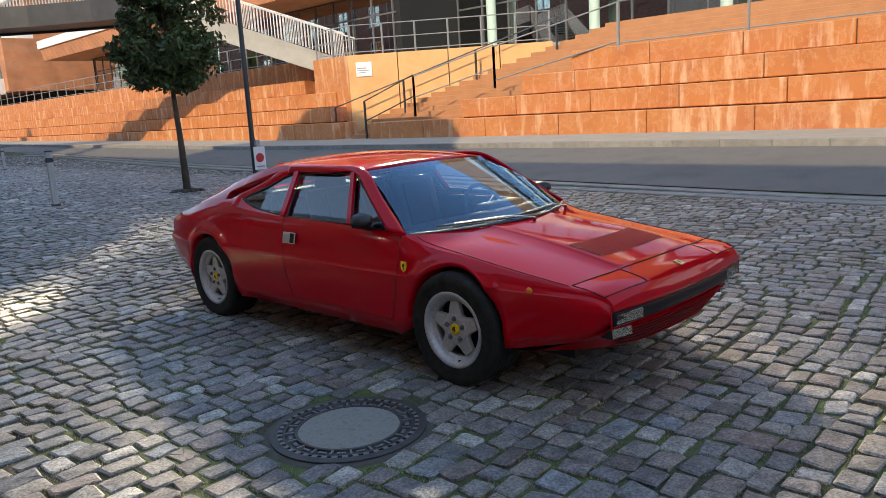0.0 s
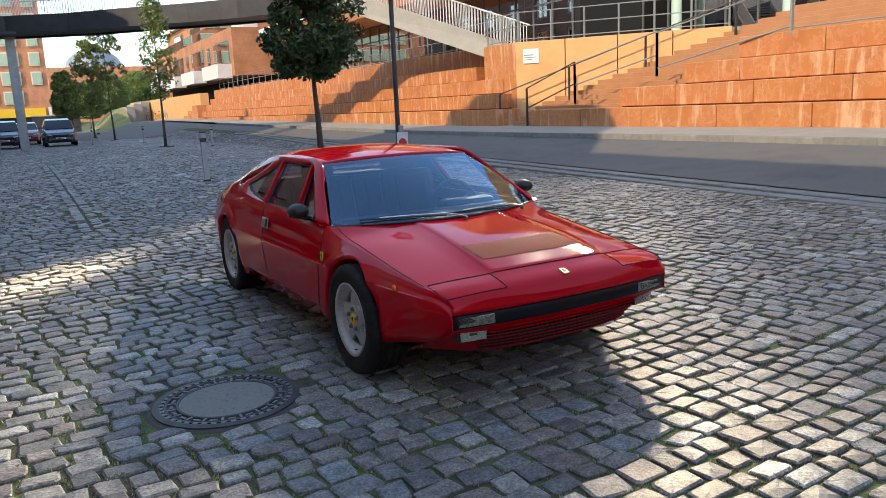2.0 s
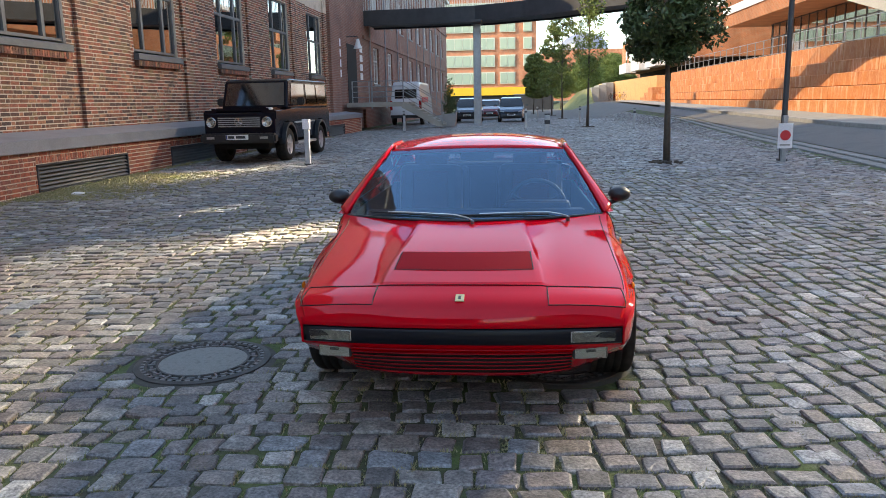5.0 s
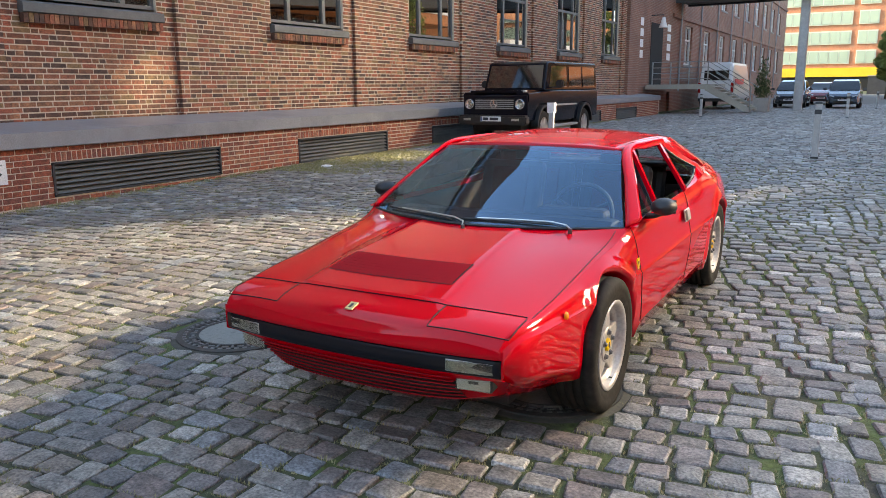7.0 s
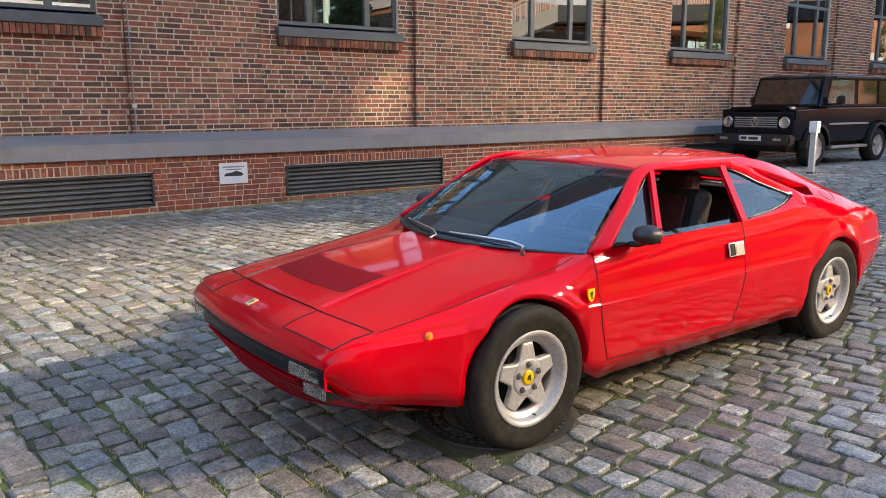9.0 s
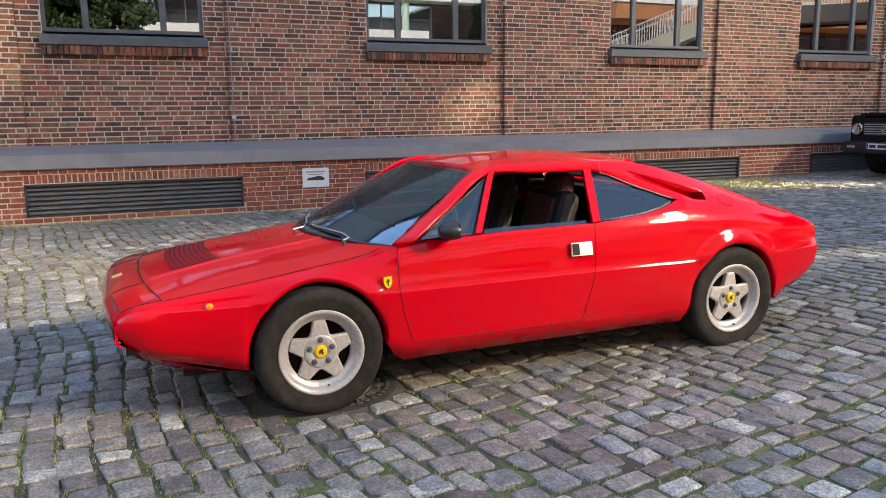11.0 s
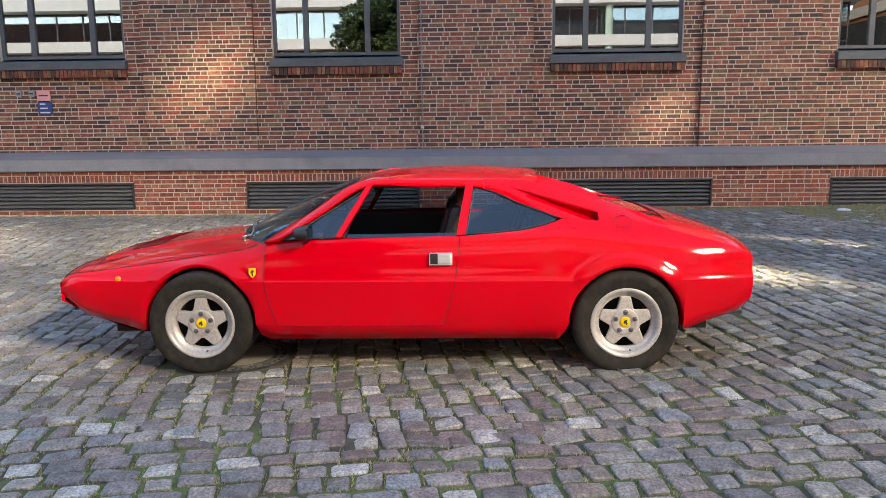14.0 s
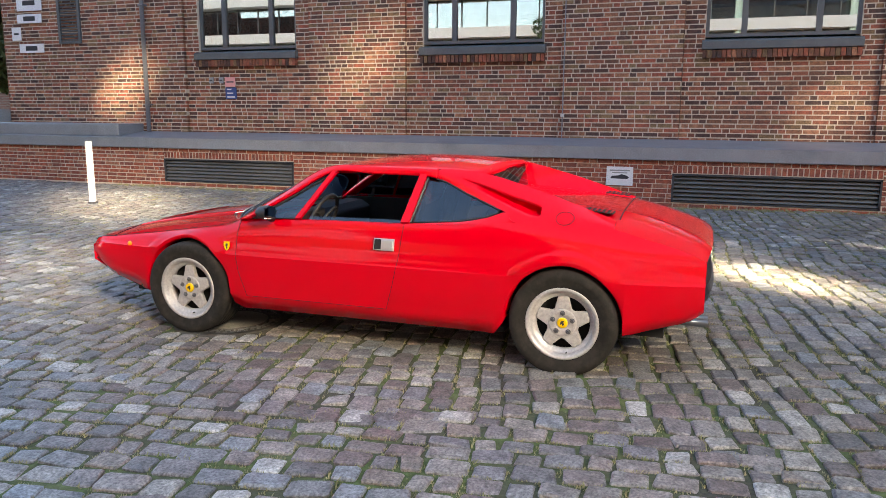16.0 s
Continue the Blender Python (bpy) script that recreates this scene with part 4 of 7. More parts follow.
def screen():
    bm = bmesh.new()
    rows = []
    for t in [i / 8 for i in range(9)]:
        row = []
        for p, q in zip(base_line, top_line):
            c = Vector(p).lerp(Vector(q), t)
            c.y -= .018 * 4 * t * (1 - t)
            c.z += .012 * 4 * t * (1 - t)
            row.append(bm.verts.new(c))
        rows.append(row)
    for a, b in zip(rows, rows[1:]):
        for i in range(20):
            bm.faces.new((a[i], a[i + 1], b[i + 1], b[i]))
    return bm


ws = part("windscreen", screen(), M["wscreen"], car, "tinted curved windscreen with sky blue put into its gloss", smooth=True)
ws.visible_shadow = False
part("screen_rubber", tube(bmesh.new(), base_line, .008, 6), M["black"], ws)
cowl = part("cowl", skin([(p[0], p[1] - .02, p[2] - .012) for p in base_line], [(p[0] * .97, p[1] + .12, p[2] - .03) for p in base_line], 2), M["black"], car, smooth=True)

ROOF_U = [.0, .06, .14, .25, .4, .55, .7, .82, .92, 1.0]
edge_roof = hermite([.95, 1.3, 1.6, 2.0, 2.08], [1.120, 1.140, 1.140, 1.130, 1.122])
mid_roof = hermite([.895, 1.1, 1.5, 1.8, 2.08], [1.137, 1.172, 1.196, 1.190, 1.166])


def roof():
    bm = bmesh.new()
    g = []
    for k in WS_V:
        row = []
        u0, u1 = .945 - .05 * (1 - k * k), 2.0 + .075 * (1 - k ** 4)
        for t in ROOF_U:
            u = u0 + (u1 - u0) * t
            ze = edge_roof(u)
            v = k * (.556 + .022 * sstep(0, .3, t))
            row.append(bm.verts.new((v, u, ze + (mid_roof(u) - ze) * (1 - abs(k) ** 2.4))))
        g.append(row)
    for a, b in zip(g, g[1:]):
        for i in range(len(ROOF_U) - 1):
            bm.faces.new((a[i], a[i + 1], b[i + 1], b[i])[::-1])
    return bm


win_up = hermite([1.72, 1.78, 1.92, 2.05, 2.14, 2.19], [1.088, 1.072, 1.012, .964, .933, .916])
sail_v = hermite([1.72, 1.97, 2.09, 2.24, 2.42, 2.62, 2.81], [.579, .579, .585, .60, .618, .64, .66])
sail_z = hermite([1.72, 1.85, 1.97, 2.09, 2.24, 2.42, 2.62, 2.81], [1.139, 1.137, 1.13, 1.112, 1.072, 1.02, .955, .892])


def sail_low(u):
    """Lower edge of the sail panel: along the window, then down to the shoulder."""
    k = sstep(2.17, 2.26, u)
    z = win_up(min(u, 2.19)) * (1 - k) + edge_z(u) * k
    return on_side(u, z) * (1 - k) + edge_v(u) * k, z


def sail(sg):
    body, mouth = bmesh.new(), bmesh.new()
    us = [1.72, 1.76, 1.80, 1.84, 1.87] + [1.87 + .515 * i / 20 for i in range(1, 21)] + [2.392] + [2.42 + .039 * i for i in range(11)]
    cols = []
    for u in us:
        v0, z0 = sail_low(u)
        v1, z1 = sail_v(u), sail_z(u)
        lip = max(1.098 - .285 * (u - 1.87), z0 + .45 * (z1 - z0))
        bot = max(1.070 - .37 * (u - 1.87), z0 + .2 * (z1 - z0))
        deep = .085 * max(0.0, min(1.0, (u - 1.87) / .515)) ** 1.15 if u < 2.39 else 0.0
        zs = [z0 + (bot - z0) * k / 4 for k in range(4)] + [bot + (lip - bot) * k / 6 for k in range(7)] + [lip + .0025] + [lip + .0025 + (z1 - lip - .0025) * k / 6 for k in range(1, 7)]
        col = []
        for k, z in enumerate(zs):
            t = (z - z0) / max(1e-6, z1 - z0)
            v = v0 + (v1 - v0) * t + .014 * 4 * t * (1 - t)
            if 4 <= k <= 10:
                q = sstep(0, 4, k - 4)
                v -= deep * q
                z -= .25 * deep * q * (1 if k < 9 else .5)
            col.append((sg * v, u, z))
        cols.append(col)
    n = us.index(2.392) - 1
    verts = {}
    for i in range(len(us) - 1):
        for k in range(len(cols[0]) - 1):
            f = [(i, k), (i + 1, k), (i + 1, k + 1), (i, k + 1)]
            if i == n and 4 <= k <= 10:
                mouth.faces.new([mouth.verts.new(cols[a][b]) for a, b in (f if sg > 0 else f[::-1])])
                continue
            q = []
            for c in f:
                if c not in verts:
                    verts[c] = body.verts.new(cols[c[0]][c[1]])
                q.append(verts[c])
            body.faces.new(q if sg > 0 else q[::-1])
    return body, mouth


rf = part("roof", roof(), M["paint"], car, smooth=True)
thicken(rf, .03)

for sg in (1, -1):
    S = lambda u, z, out=0.0: (sg * (on_side(u, z) + out), u, z)
    upper = [S(.505, .803), S(.75, .952), S(1.0, 1.100), S(1.3, 1.106), S(1.62, 1.104), S(1.72, 1.088)]
    outer = [(sg * .748, .40, .778), (sg * .653, .685, .957), (sg * .560, .95, 1.119), (sg * .575, 1.3, 1.140), (sg * .578, 1.62, 1.140), (sg * .579, 1.72, 1.139)]
    a, b = fine(upper), fine(outer)
    fr = part("side_frame", skin(a, b, 4, .006, sg > 0), M["paint"], car, smooth=True)
    thicken(fr, .02)
    # sail panel behind the rear side window, one skin with its intake trough
    body, mouth = sail(sg)
    part("sail_panel", body, M["paint"], car, smooth=True)
    # louvre red, darker than the body, puts the intake's shade into the colour
    part("intake_mouth", mouth, M["paint_dull"], car, "mouth of the side air intake, its shade painted in dark red")
    # sill strip under the windows
    win_low = [S(.42, .79, .0), S(.505, .803), S(.83, .816), S(1.2, .822), S(1.58, .827), S(1.75, .838), S(1.92, .852), S(2.06, .878), S(2.14, .905), S(2.175, .916), (sg * sail_low(2.2)[0], 2.2, sail_low(2.2)[1]), (sg * sail_low(2.23)[0], 2.23, sail_low(2.23)[1]), (sg * sail_low(2.26)[0], 2.26, sail_low(2.26)[1] + .001)]
    belt = [(sg * edge_v(u), shear(u, edge_z(u)) if u < 1.7 else u, edge_z(u)) for u in (.415, .505, .83, 1.2, 1.58, 1.75, 1.92, 2.06, 2.14, 2.175, 2.2, 2.23, 2.26)]
    part("belt_strip", skin(fine(belt), fine(win_low), 2, .002, sg > 0), M["paint"], car, smooth=True)
    # bars between the panes
    for bar in ([S(.83, .815, .003), S(.866, .815, .003), S(1.035, 1.105, .003), S(1.0, 1.105, .003)], [S(1.548, .824, .004), S(1.60, .826, .004), S(1.652, 1.106, .004), S(1.605, 1.106, .004)]):
        bm = bmesh.new()
        bm.faces.new([bm.verts.new(p) for p in (bar if sg < 0 else bar[::-1])])
        thicken(part("window_bar", bm, M["paint"], car), .02)
    seam([[S(1.60, .83, .006), S(1.628, .97, .006), S(1.652, 1.1, .006)]], car, .003)
    panes = [("quarter_light", [(.515, .807), (.838, .818), (1.008, 1.098)]), ("rear_side_window", [(1.603, .832), (1.75, .84), (1.92, .855), (2.06, .882), (2.13, .907), (2.15, .924), (2.05, .96), (1.92, 1.007), (1.78, 1.069), (1.655, 1.098)])]
    if sg < 0:
        panes.append(("door_window", [(.868, .818), (1.2, .823), (1.55, .826), (1.604, 1.098), (1.3, 1.1), (1.036, 1.098)]))
    for nm, o in panes:
        bm = bmesh.new()
        bm.faces.new([bm.verts.new(S(u, z, -.012)) for u, z in (o if sg > 0 else o[::-1])])
        g = part(nm, bm, M["sideglass"], car, "tinted side glass")
        g.visible_shadow = False
        part("window_rubber", tube(bmesh.new(), [S(u, z, -.007) for u, z in o], .0068, 6, True), M["black"], g)
    if sg > 0:
        bm = bmesh.new()
        bm.faces.new([bm.verts.new(S(u, z, -.015)) for u, z in ((.89, .80), (1.55, .80), (1.552, .842), (.90, .836))])
        part("door_window", bm, M["carglass"], car, "top edge of the lowered door glass").visible_shadow = False
    # rear fuel flap and mirror
    bm = bmesh.new()
    c = Vector((sg * .750, 2.535, .897))
    if sg > 0:
        n_ = Vector((.62, .0, .78)).normalized()
        e1 = Vector((0, 1, 0))
        e2_ = n_.cross(e1)
        tube(bm, [c + n_ * .004 + .052 * (math.cos(t) * e1 + math.sin(t) * e2_) for t in [math.pi * k / 12 for k in range(24)]], .0018, 5, True)
        part("fuel_flap", bm, M["gap"], car)
    else:
        bm.free()
    mir = part("door_mirror", bmesh.new(), M["black"], car, "black door mirror")
    bm = bmesh.new()
    rings = lathe(bm, [(.001, -.075), (.028, -.068), (.045, -.045), (.052, -.015), (.053, .02), (.050, .034)], 20, "x")
    for v in bm.verts:
        v.co = Vector((v.co.y * 1.25, v.co.x * .9, v.co.z * .86))
    bm.to_mesh(mir.data)
    bm.free()
    for f in mir.data.polygons:
        f.use_smooth = True
    mir.matrix_basis = pose(.872 if sg > 0 else -.850, .665, .860, 0, 0, sg * -6)
    part("mirror_glass", boxes((-.056, .056, .026, .030, -.036, .036)), M["screen2"], mir, bevel=.016)
    arm = part("mirror_arm", tube(bmesh.new(), [(0, 0, -.03), (-sg * .05, -.01, -.05), (-sg * .125, -.02, -.058)], .015, 8), M["black"], mir, smooth=True)

# rear window, engine cover and tail
rw = part("rear_window", skin([(v, 2.02, 1.15) for v in (-.5, -.25, 0, .25, .5)], [(v, 2.10, .97) for v in (-.55, -.27, 0, .27, .55)], 2), M["carglass"], car, "upright rear window between the buttresses")
rw.visible_shadow = False
cover_z = hermite([2.08, 2.4, 2.6, 2.83], [.985, .958, .938, .909])
bm = bmesh.new()
g = [[bm.verts.new((v, u, cover_z(u) - .012 * (abs(v) / .6) ** 2 - .016 * (abs(v) / .6) ** 6)) for v in [-.65 + .65 * i / 6 for i in range(13)]] for u in (2.08, 2.2, 2.35, 2.5, 2.65, 2.83)]
for a, b in zip(g, g[1:]):
    for i in range(12):
        bm.faces.new((a[i], b[i], b[i + 1], a[i + 1])[::-1])
part("engine_cover", bm, M["paint"], car, smooth=True)
for sg in (1, -1):
    topl = fine([(sg * .579, 1.99, 1.13), (sg * .585, 2.09, 1.112), (sg * .60, 2.24, 1.072), (sg * .618, 2.42, 1.02), (sg * .64, 2.62, .955), (sg * .66, 2.81, .892)])
    botl = fine([(sg * .53, 2.04, .95), (sg * .53, 2.12, .945), (sg * .535, 2.26, .935), (sg * .55, 2.43, .918), (sg * .60, 2.62, .895), (sg * .62, 2.81, .865)])
    part("buttress_inner", skin(topl, botl, 3, -.01, sg > 0), M["paint"], car, smooth=True)
    vent = part("cover_vent", boxes((-.07, .07, -.085, .085, -.002, .003)), M["gap"], car, "black vent on the engine cover")
    vent.matrix_basis = pose(sg * .52, 2.70, cover_z(2.66) - .006, -6, 0, 0)
    for k in range(6):
        s = part("slat", boxes((-.068, .068, -.006, .006, .003, .008)), M["paint_dull"], vent)
        s.matrix_basis = pose(0, -.072 + .029 * k, 0, 25)
mid_deck = hermite([2.81, 2.95, 3.1, 3.22, 3.29, 3.34], [.915, .885, .842, .80, .772, .735])
bm = bmesh.new()
DU = [2.81, 2.86, 2.95, 3.05, 3.15, 3.22, 3.27, 3.30, 3.31]
g = []
for u in DU:
    row = []
    for i in range(21):
        k = -1 + .1 * i
        vt = edge_v(u)
        uu = u + .035 * (1 - abs(k) ** 3) * sstep(2.9, 3.31, u)
        row.append(bm.verts.new((k * vt, uu, edge_z(u) + (mid_deck(uu) - edge_z(u)) * (1 - abs(k) ** 4))))
    g.append(row)
for a, b in zip(g, g[1:]):
    for i in range(20):
        bm.faces.new((a[i], b[i], b[i + 1], a[i + 1])[::-1])
part("boot_lid", bm, M["paint"], car, smooth=True)
seam([[(-.66 + .066 * i, 2.825, mid_deck(2.825) - (mid_deck(2.825) - edge_z(2.825)) * (abs(-.66 + .066 * i) / edge_v(2.825)) ** 4 + .001) for i in range(1, 20)]], car, .004)
tail = part("tail_panel", bmesh.new(), M["bumper"], car, "black recessed tail panel")
bm = bmesh.new()
g = []
for i in range(21):
    k = -1 + .1 * i
    uu = 3.272 + .035 * (1 - abs(k) ** 3)
    g.append([bm.verts.new((k * .745, uu - du, z)) for du, z in ((0, .73 - .04 * abs(k) ** 3), (.0, .70), (.025, .67), (.03, .52), (.02, .47), (.06, .40), (.2, .33), (.45, .27))])
for a, b in zip(g, g[1:]):
    for i in range(7):
        bm.faces.new((a[i], a[i + 1], b[i + 1], b[i])[::-1])
bm.to_mesh(tail.data)
bm.free()
rb = part("rear_bumper", bmesh.new(), M["bumper"], car, "black rear bumper")
bm = bmesh.new()
g = []
for i in range(21):
    k = -1 + .1 * i
    uu = 3.282 + .045 * (1 - abs(k) ** 3) - .03 * abs(k) ** 8
    g.append([bm.verts.new((k * .765, uu + du, z)) for du, z in ((-.04, .555), (.02, .548), (.035, .50), (.025, .455), (-.03, .45))])
for a, b in zip(g, g[1:]):
    for i in range(4):
        bm.faces.new((a[i], a[i + 1], b[i + 1], b[i])[::-1])
bm.to_mesh(rb.data)
bm.free()
for sg in (1, -1):
    for v in (.40, .57):
        bm = bmesh.new()
        lathe(bm, [(.001, .02), (.04, .018), (.06, .008), (.066, -.02)], 24, "z")
        for q in bm.verts:
            q.co = Vector((q.co.x, q.co.z, q.co.y))
        t = part("tail_lamp", bm, M["redlens"], car, "round red tail lamp", smooth=True)
        t.matrix_basis = pose(sg * v, 3.285, .61)
    ex = part("exhaust_pipe", bars([[(sg * .42, 3.05, .30), (sg * .42, 3.34, .30)], [(sg * .52, 3.05, .30), (sg * .52, 3.34, .30)]], .024, 14), M["nut"], car, "twin dull exhaust pipes", smooth=True)

# underbody, wheel wells, cabin tub
part("underbody", boxes((-.71, .71, .37, 2.18, .185, .22), (-.58, .58, -.62, .37, .20, .29), (-.60, .60, 2.18, 3.1, .21, .29), (-.45, .45, -.37, .37, .26, .58), (-.45, .45, 2.18, 2.92, .29, .80)), M["under"], car)
for sg in (1, -1):
    for c in (0.0, BASE):
        bm = bmesh.new()
        a = [(sg * .72, c + .355 * math.sin(t), HUB_Z + .355 * math.cos(t)) for t in [-1.75 + 3.5 * k / 16 for k in range(17)]]
        b = [(sg * .44, p[1], p[2]) for p in a]
        bm.free()
        part("wheel_well", skin(a, b, 1), M["under"], car, smooth=True)
part("cabin_floor", boxes((-.70, .70, .45, 2.1, .24, .26)), M["leather"], car, "black carpeted cabin floor")
for sg in (1, -1):
    part("door_lining", boxes((sg * .706 - .006, sg * .706 + .006, .45, 2.1, .24, .80)), M["leather"], car)
part("rear_bulkhead", boxes((-.70, .70, 2.08, 2.1, .24, .80)), M["leather"], car)
part("upper_bulkhead", boxes((-.55, .55, 2.083, 2.103, .801, .96)), M["leather"], car)
part("front_bulkhead", boxes((-.70, .70, .42, .45, .24, .74)), M["leather"], car)
part("parcel_shelf", boxes((-.62, .62, 1.95, 2.1, .93, .96)), M["leather"], car, bevel=.02)
part("headliner", skin([(v, 1.0, 1.09) for v in (-.5, 0, .5)], [(v, 2.0, 1.115) for v in (-.52, 0, .52)], 4), M["leather"], car)
dash = bmesh.new()
prism(dash, [(.36, .62), (.34, .745), (.50, .79), (.62, .785), (.70, .74), (.69, .60), (.62, .55)], -.66, .66, "yz")
part("dashboard", dash, M["leather"], car, "black padded dashboard", bevel=.02)
part("instrument_hood", boxes((.18, .58, .60, .73, .74, .825)), M["leather"], car, bevel=.03)
wh = bmesh.new()
cw = Vector((.38, .80, .76))
e1, e2_ = Vector((1, 0, 0)), Vector((0, .38, .92)).normalized()
tube(wh, [cw + .18 * (math.cos(t) * e1 + math.sin(t) * e2_) for t in [2 * math.pi * k / 28 for k in range(28)]], .014, 8, True)
for t in (.5, 2.64, 4.71):
    tube(wh, [cw, cw + .175 * (math.cos(t) * e1 + math.sin(t) * e2_)], .011, 6)
tube(wh, [cw - Vector((0, .01, 0)), cw + Vector((0, -.2, -.08))], .025, 8)
part("steering_wheel", wh, M["leather"], car, "black three-spoke steering wheel", smooth=True)


def seat(v, u, rear=False):
    s = part("rear_seat" if rear else "front_seat", boxes((-.24, .24, 0, .5, -.08, .08)), M["leather"], car, "black seat with wine-red cloth centre", bevel=.05)
    s.matrix_basis = pose(v, u, .42 if not rear else .46, 6)
    b = part("backrest", boxes((-.23, .23, -.06, .06, 0, .50 if not rear else .40)), M["leather"], s, bevel=.05)
    b.matrix_basis = pose(0, .46, .03, -22)
    part("cloth_panel", boxes((-.13, .13, -.075, -.055, .06, .44 if not rear else .34)), M["cloth"], s, bevel=.015).matrix_basis = pose(0, .46, .03, -22)
    if not rear:
        h = part("headrest", boxes((-.125, .125, -.05, .05, 0, .17)), M["cloth"], s, bevel=.045)
        h.matrix_basis = pose(0, .46 + .19, .03 + .40, -15)


seat(.36, .98)
seat(-.36, .98)
seat(.33, 1.52, True)
seat(-.33, 1.52, True)
mirror = part("inner_mirror", boxes((-.11, .11, -.01, .02, -.03, .03)), M["black"], car, "inside mirror", bevel=.01)
mirror.matrix_basis = pose(0, 1.0, 1.075, -10)


def wheel(v, u, sg):
    w = part("wheel", bmesh.new(), M["rubber"], car, "five-spoke silver alloy wheel on a wide black tyre")
    bm = bmesh.new()
    prof = [(0.207, -0.125), (0.2469, -0.138), (0.2947, -0.141), (0.3092, -0.13), (0.3154, -0.11), (0.3154, -0.085), (0.3081, -0.083), (0.3081, -0.075), (0.3154, -0.073), (0.3154, -0.045), (0.3081, -0.043), (0.3081, -0.035), (0.3154, -0.033), (0.3154, -0.004), (0.3081, -0.002), (0.3081, 0.004), (0.3154, 0.006), (0.3154, 0.033), (0.3081, 0.035), (0.3081, 0.043), (0.3154, 0.045), (0.3143, 0.07), (0.3081, 0.088), (0.2937, 0.099), (0.264, 0.1025), (0.2583, 0.0995), (0.244, 0.098), (0.2241, 0.093), (0.207, 0.085)]
    lathe(bm, prof, 56)
    bm.to_mesh(w.data)
    bm.free()
    for f in w.data.polygons:
        f.use_smooth = True
    w.matrix_basis = pose(v, u, HUB_Z, 0, 0, 0 if sg > 0 else 180)
    rim = bmesh.new()
    lathe(rim, [(r * .93, x) for r, x in [(.16, -.08), (.205, -.08), (.226, -.088), (.226, -.08), (.205, -.07), (.196, .0), (.198, .055), (.205, .075), (.218, .084), (.227, .086), (.228, .091), (.222, .094), (.208, .090), (.199, .080), (.194, .066), (.186, .058), (.170, .054), (.166, .046), (.166, .03)]], 56)
    part("rim", rim, M["alloy"], w, "silver alloy rim", smooth=True)
    star = bmesh.new()
    n = 5
    pts = []
    for k in range(n):
        t = 2 * math.pi * k / n
        for dt, r in ((-.19, .170), (.19, .170), (.255, .150), (.50, .105), (.628, .098), (.757, .105), (1.002, .150)):
            pts.append((.93 * r * math.sin(t + dt), .93 * r * math.cos(t + dt)))
    prism(star, pts, .030, .062, "yz")
    sp = part("spokes", star, M["alloy"], w, bevel=.008)
    hub = bmesh.new()
    lathe(hub, [(.084, .05), (.082, .064), (.076, .067), (.044, .067), (.040, .064)], 5 * 6)
    part("hub", hub, M["alloy"], w, smooth=True)
    cap = bmesh.new()
    lathe(cap, [(.001, .0735), (.024, .0735), (.029, .0715), (.031, .062)], 28)
    c = part("centre_cap", cap, M["yellow"], w, "yellow centre cap", smooth=True)
    part("cap_mark", prism(bmesh.new(), [(-.006, .012), (.010, .016), (.008, .004), (.012, -.006), (.004, -.016), (.0, -.004), (-.010, -.010), (-.012, .002)], .0738, .0746, "yz"), M["ink"], c)
    for k in range(5):
        t = 2 * math.pi * k / 5
        nut = bmesh.new()
        lathe(nut, [(.001, .081), (.007, .081), (.0095, .078), (.0105, .071), (.0145, .070), (.016, .064)], 12, "x", (0, .059 * math.sin(t), .059 * math.cos(t)))
        part("wheel_nut", nut, M["nut"], w)
    # painted near-black so the gaps between the spokes look shaded
    disc = bmesh.new()
    lathe(disc, [(.185, -.03), (.12, -.028), (.02, -.028), (.001, -.028)], 32)
    part("brake_disc", disc, M["void"], w)
    bl = part("valve", tube(bmesh.new(), [(.068, .03, -.170), (.085, .03, -.170)], .004, 6), M["rubber"], w)


for sg in (1, -1):
    wheel(sg * .735, 0.0, sg)
    wheel(sg * .75, BASE, sg)

# wipers
for pv, tip in ((.01, -.60), (.53, -.06)):
    p = lambda v, t: Vector((v, screen_u(v) - .003, .772)).lerp(Vector((v * .75, .92, 1.125)), t) + Vector((0, -.03 - .03 * t, .012))
    base_p = Vector((pv, screen_u(pv) - .05, .775))
    wp = part("wiper", bars([[base_p, base_p + Vector((0, -.01, .02)), p(pv - .03, .05), p(pv - .10, .085), p((pv + tip) / 2, .100), p(pv + (tip - pv) * .82, .095)]], .0045, 6), M["handle"], car, "chrome wiper lying on the windscreen")
    blade = [p(pv - .10 + (tip - pv + .10) * k / 8, .058 + .02 * k / 8 + .013 * math.sin(math.pi * k / 8)) for k in range(9)]
    part("wiper_blade", bars([blade], .0052, 6), M["black"], wp)
    part("wiper_pivot", bars([[base_p - Vector((0, 0, .02)), base_p + Vector((0, -.005, .018))]], .011, 10), M["nut"], wp)


# ---- far buildings, bridge ----
glass_house = thing("glass_building", "glass-fronted office building behind the terraces", "building")
GX = 28.0
part("slab", boxes((GX - 1.2, 46, -46.3, 27.5, 8.3, 9.1), (GX - 1.2, 46, -46.3, 27.5, 12.6, 13.4)), M["white"], glass_house)
part("gallery_edge", boxes((GX - 1.0, GX - .06, -46.2, 20.0, 5.95, 6.55)), M["white"], glass_house, "white gallery edge")
part("upper_wall", boxes((GX + .6, 46, -46.3, 27.5, 13.4, 19)), M["brick_home"], glass_house)
part("back_wall", boxes((GX + 7, GX + 7.2, -46.3, 27.5, FLOOR, 12.6)), M["roomwall"], glass_house)
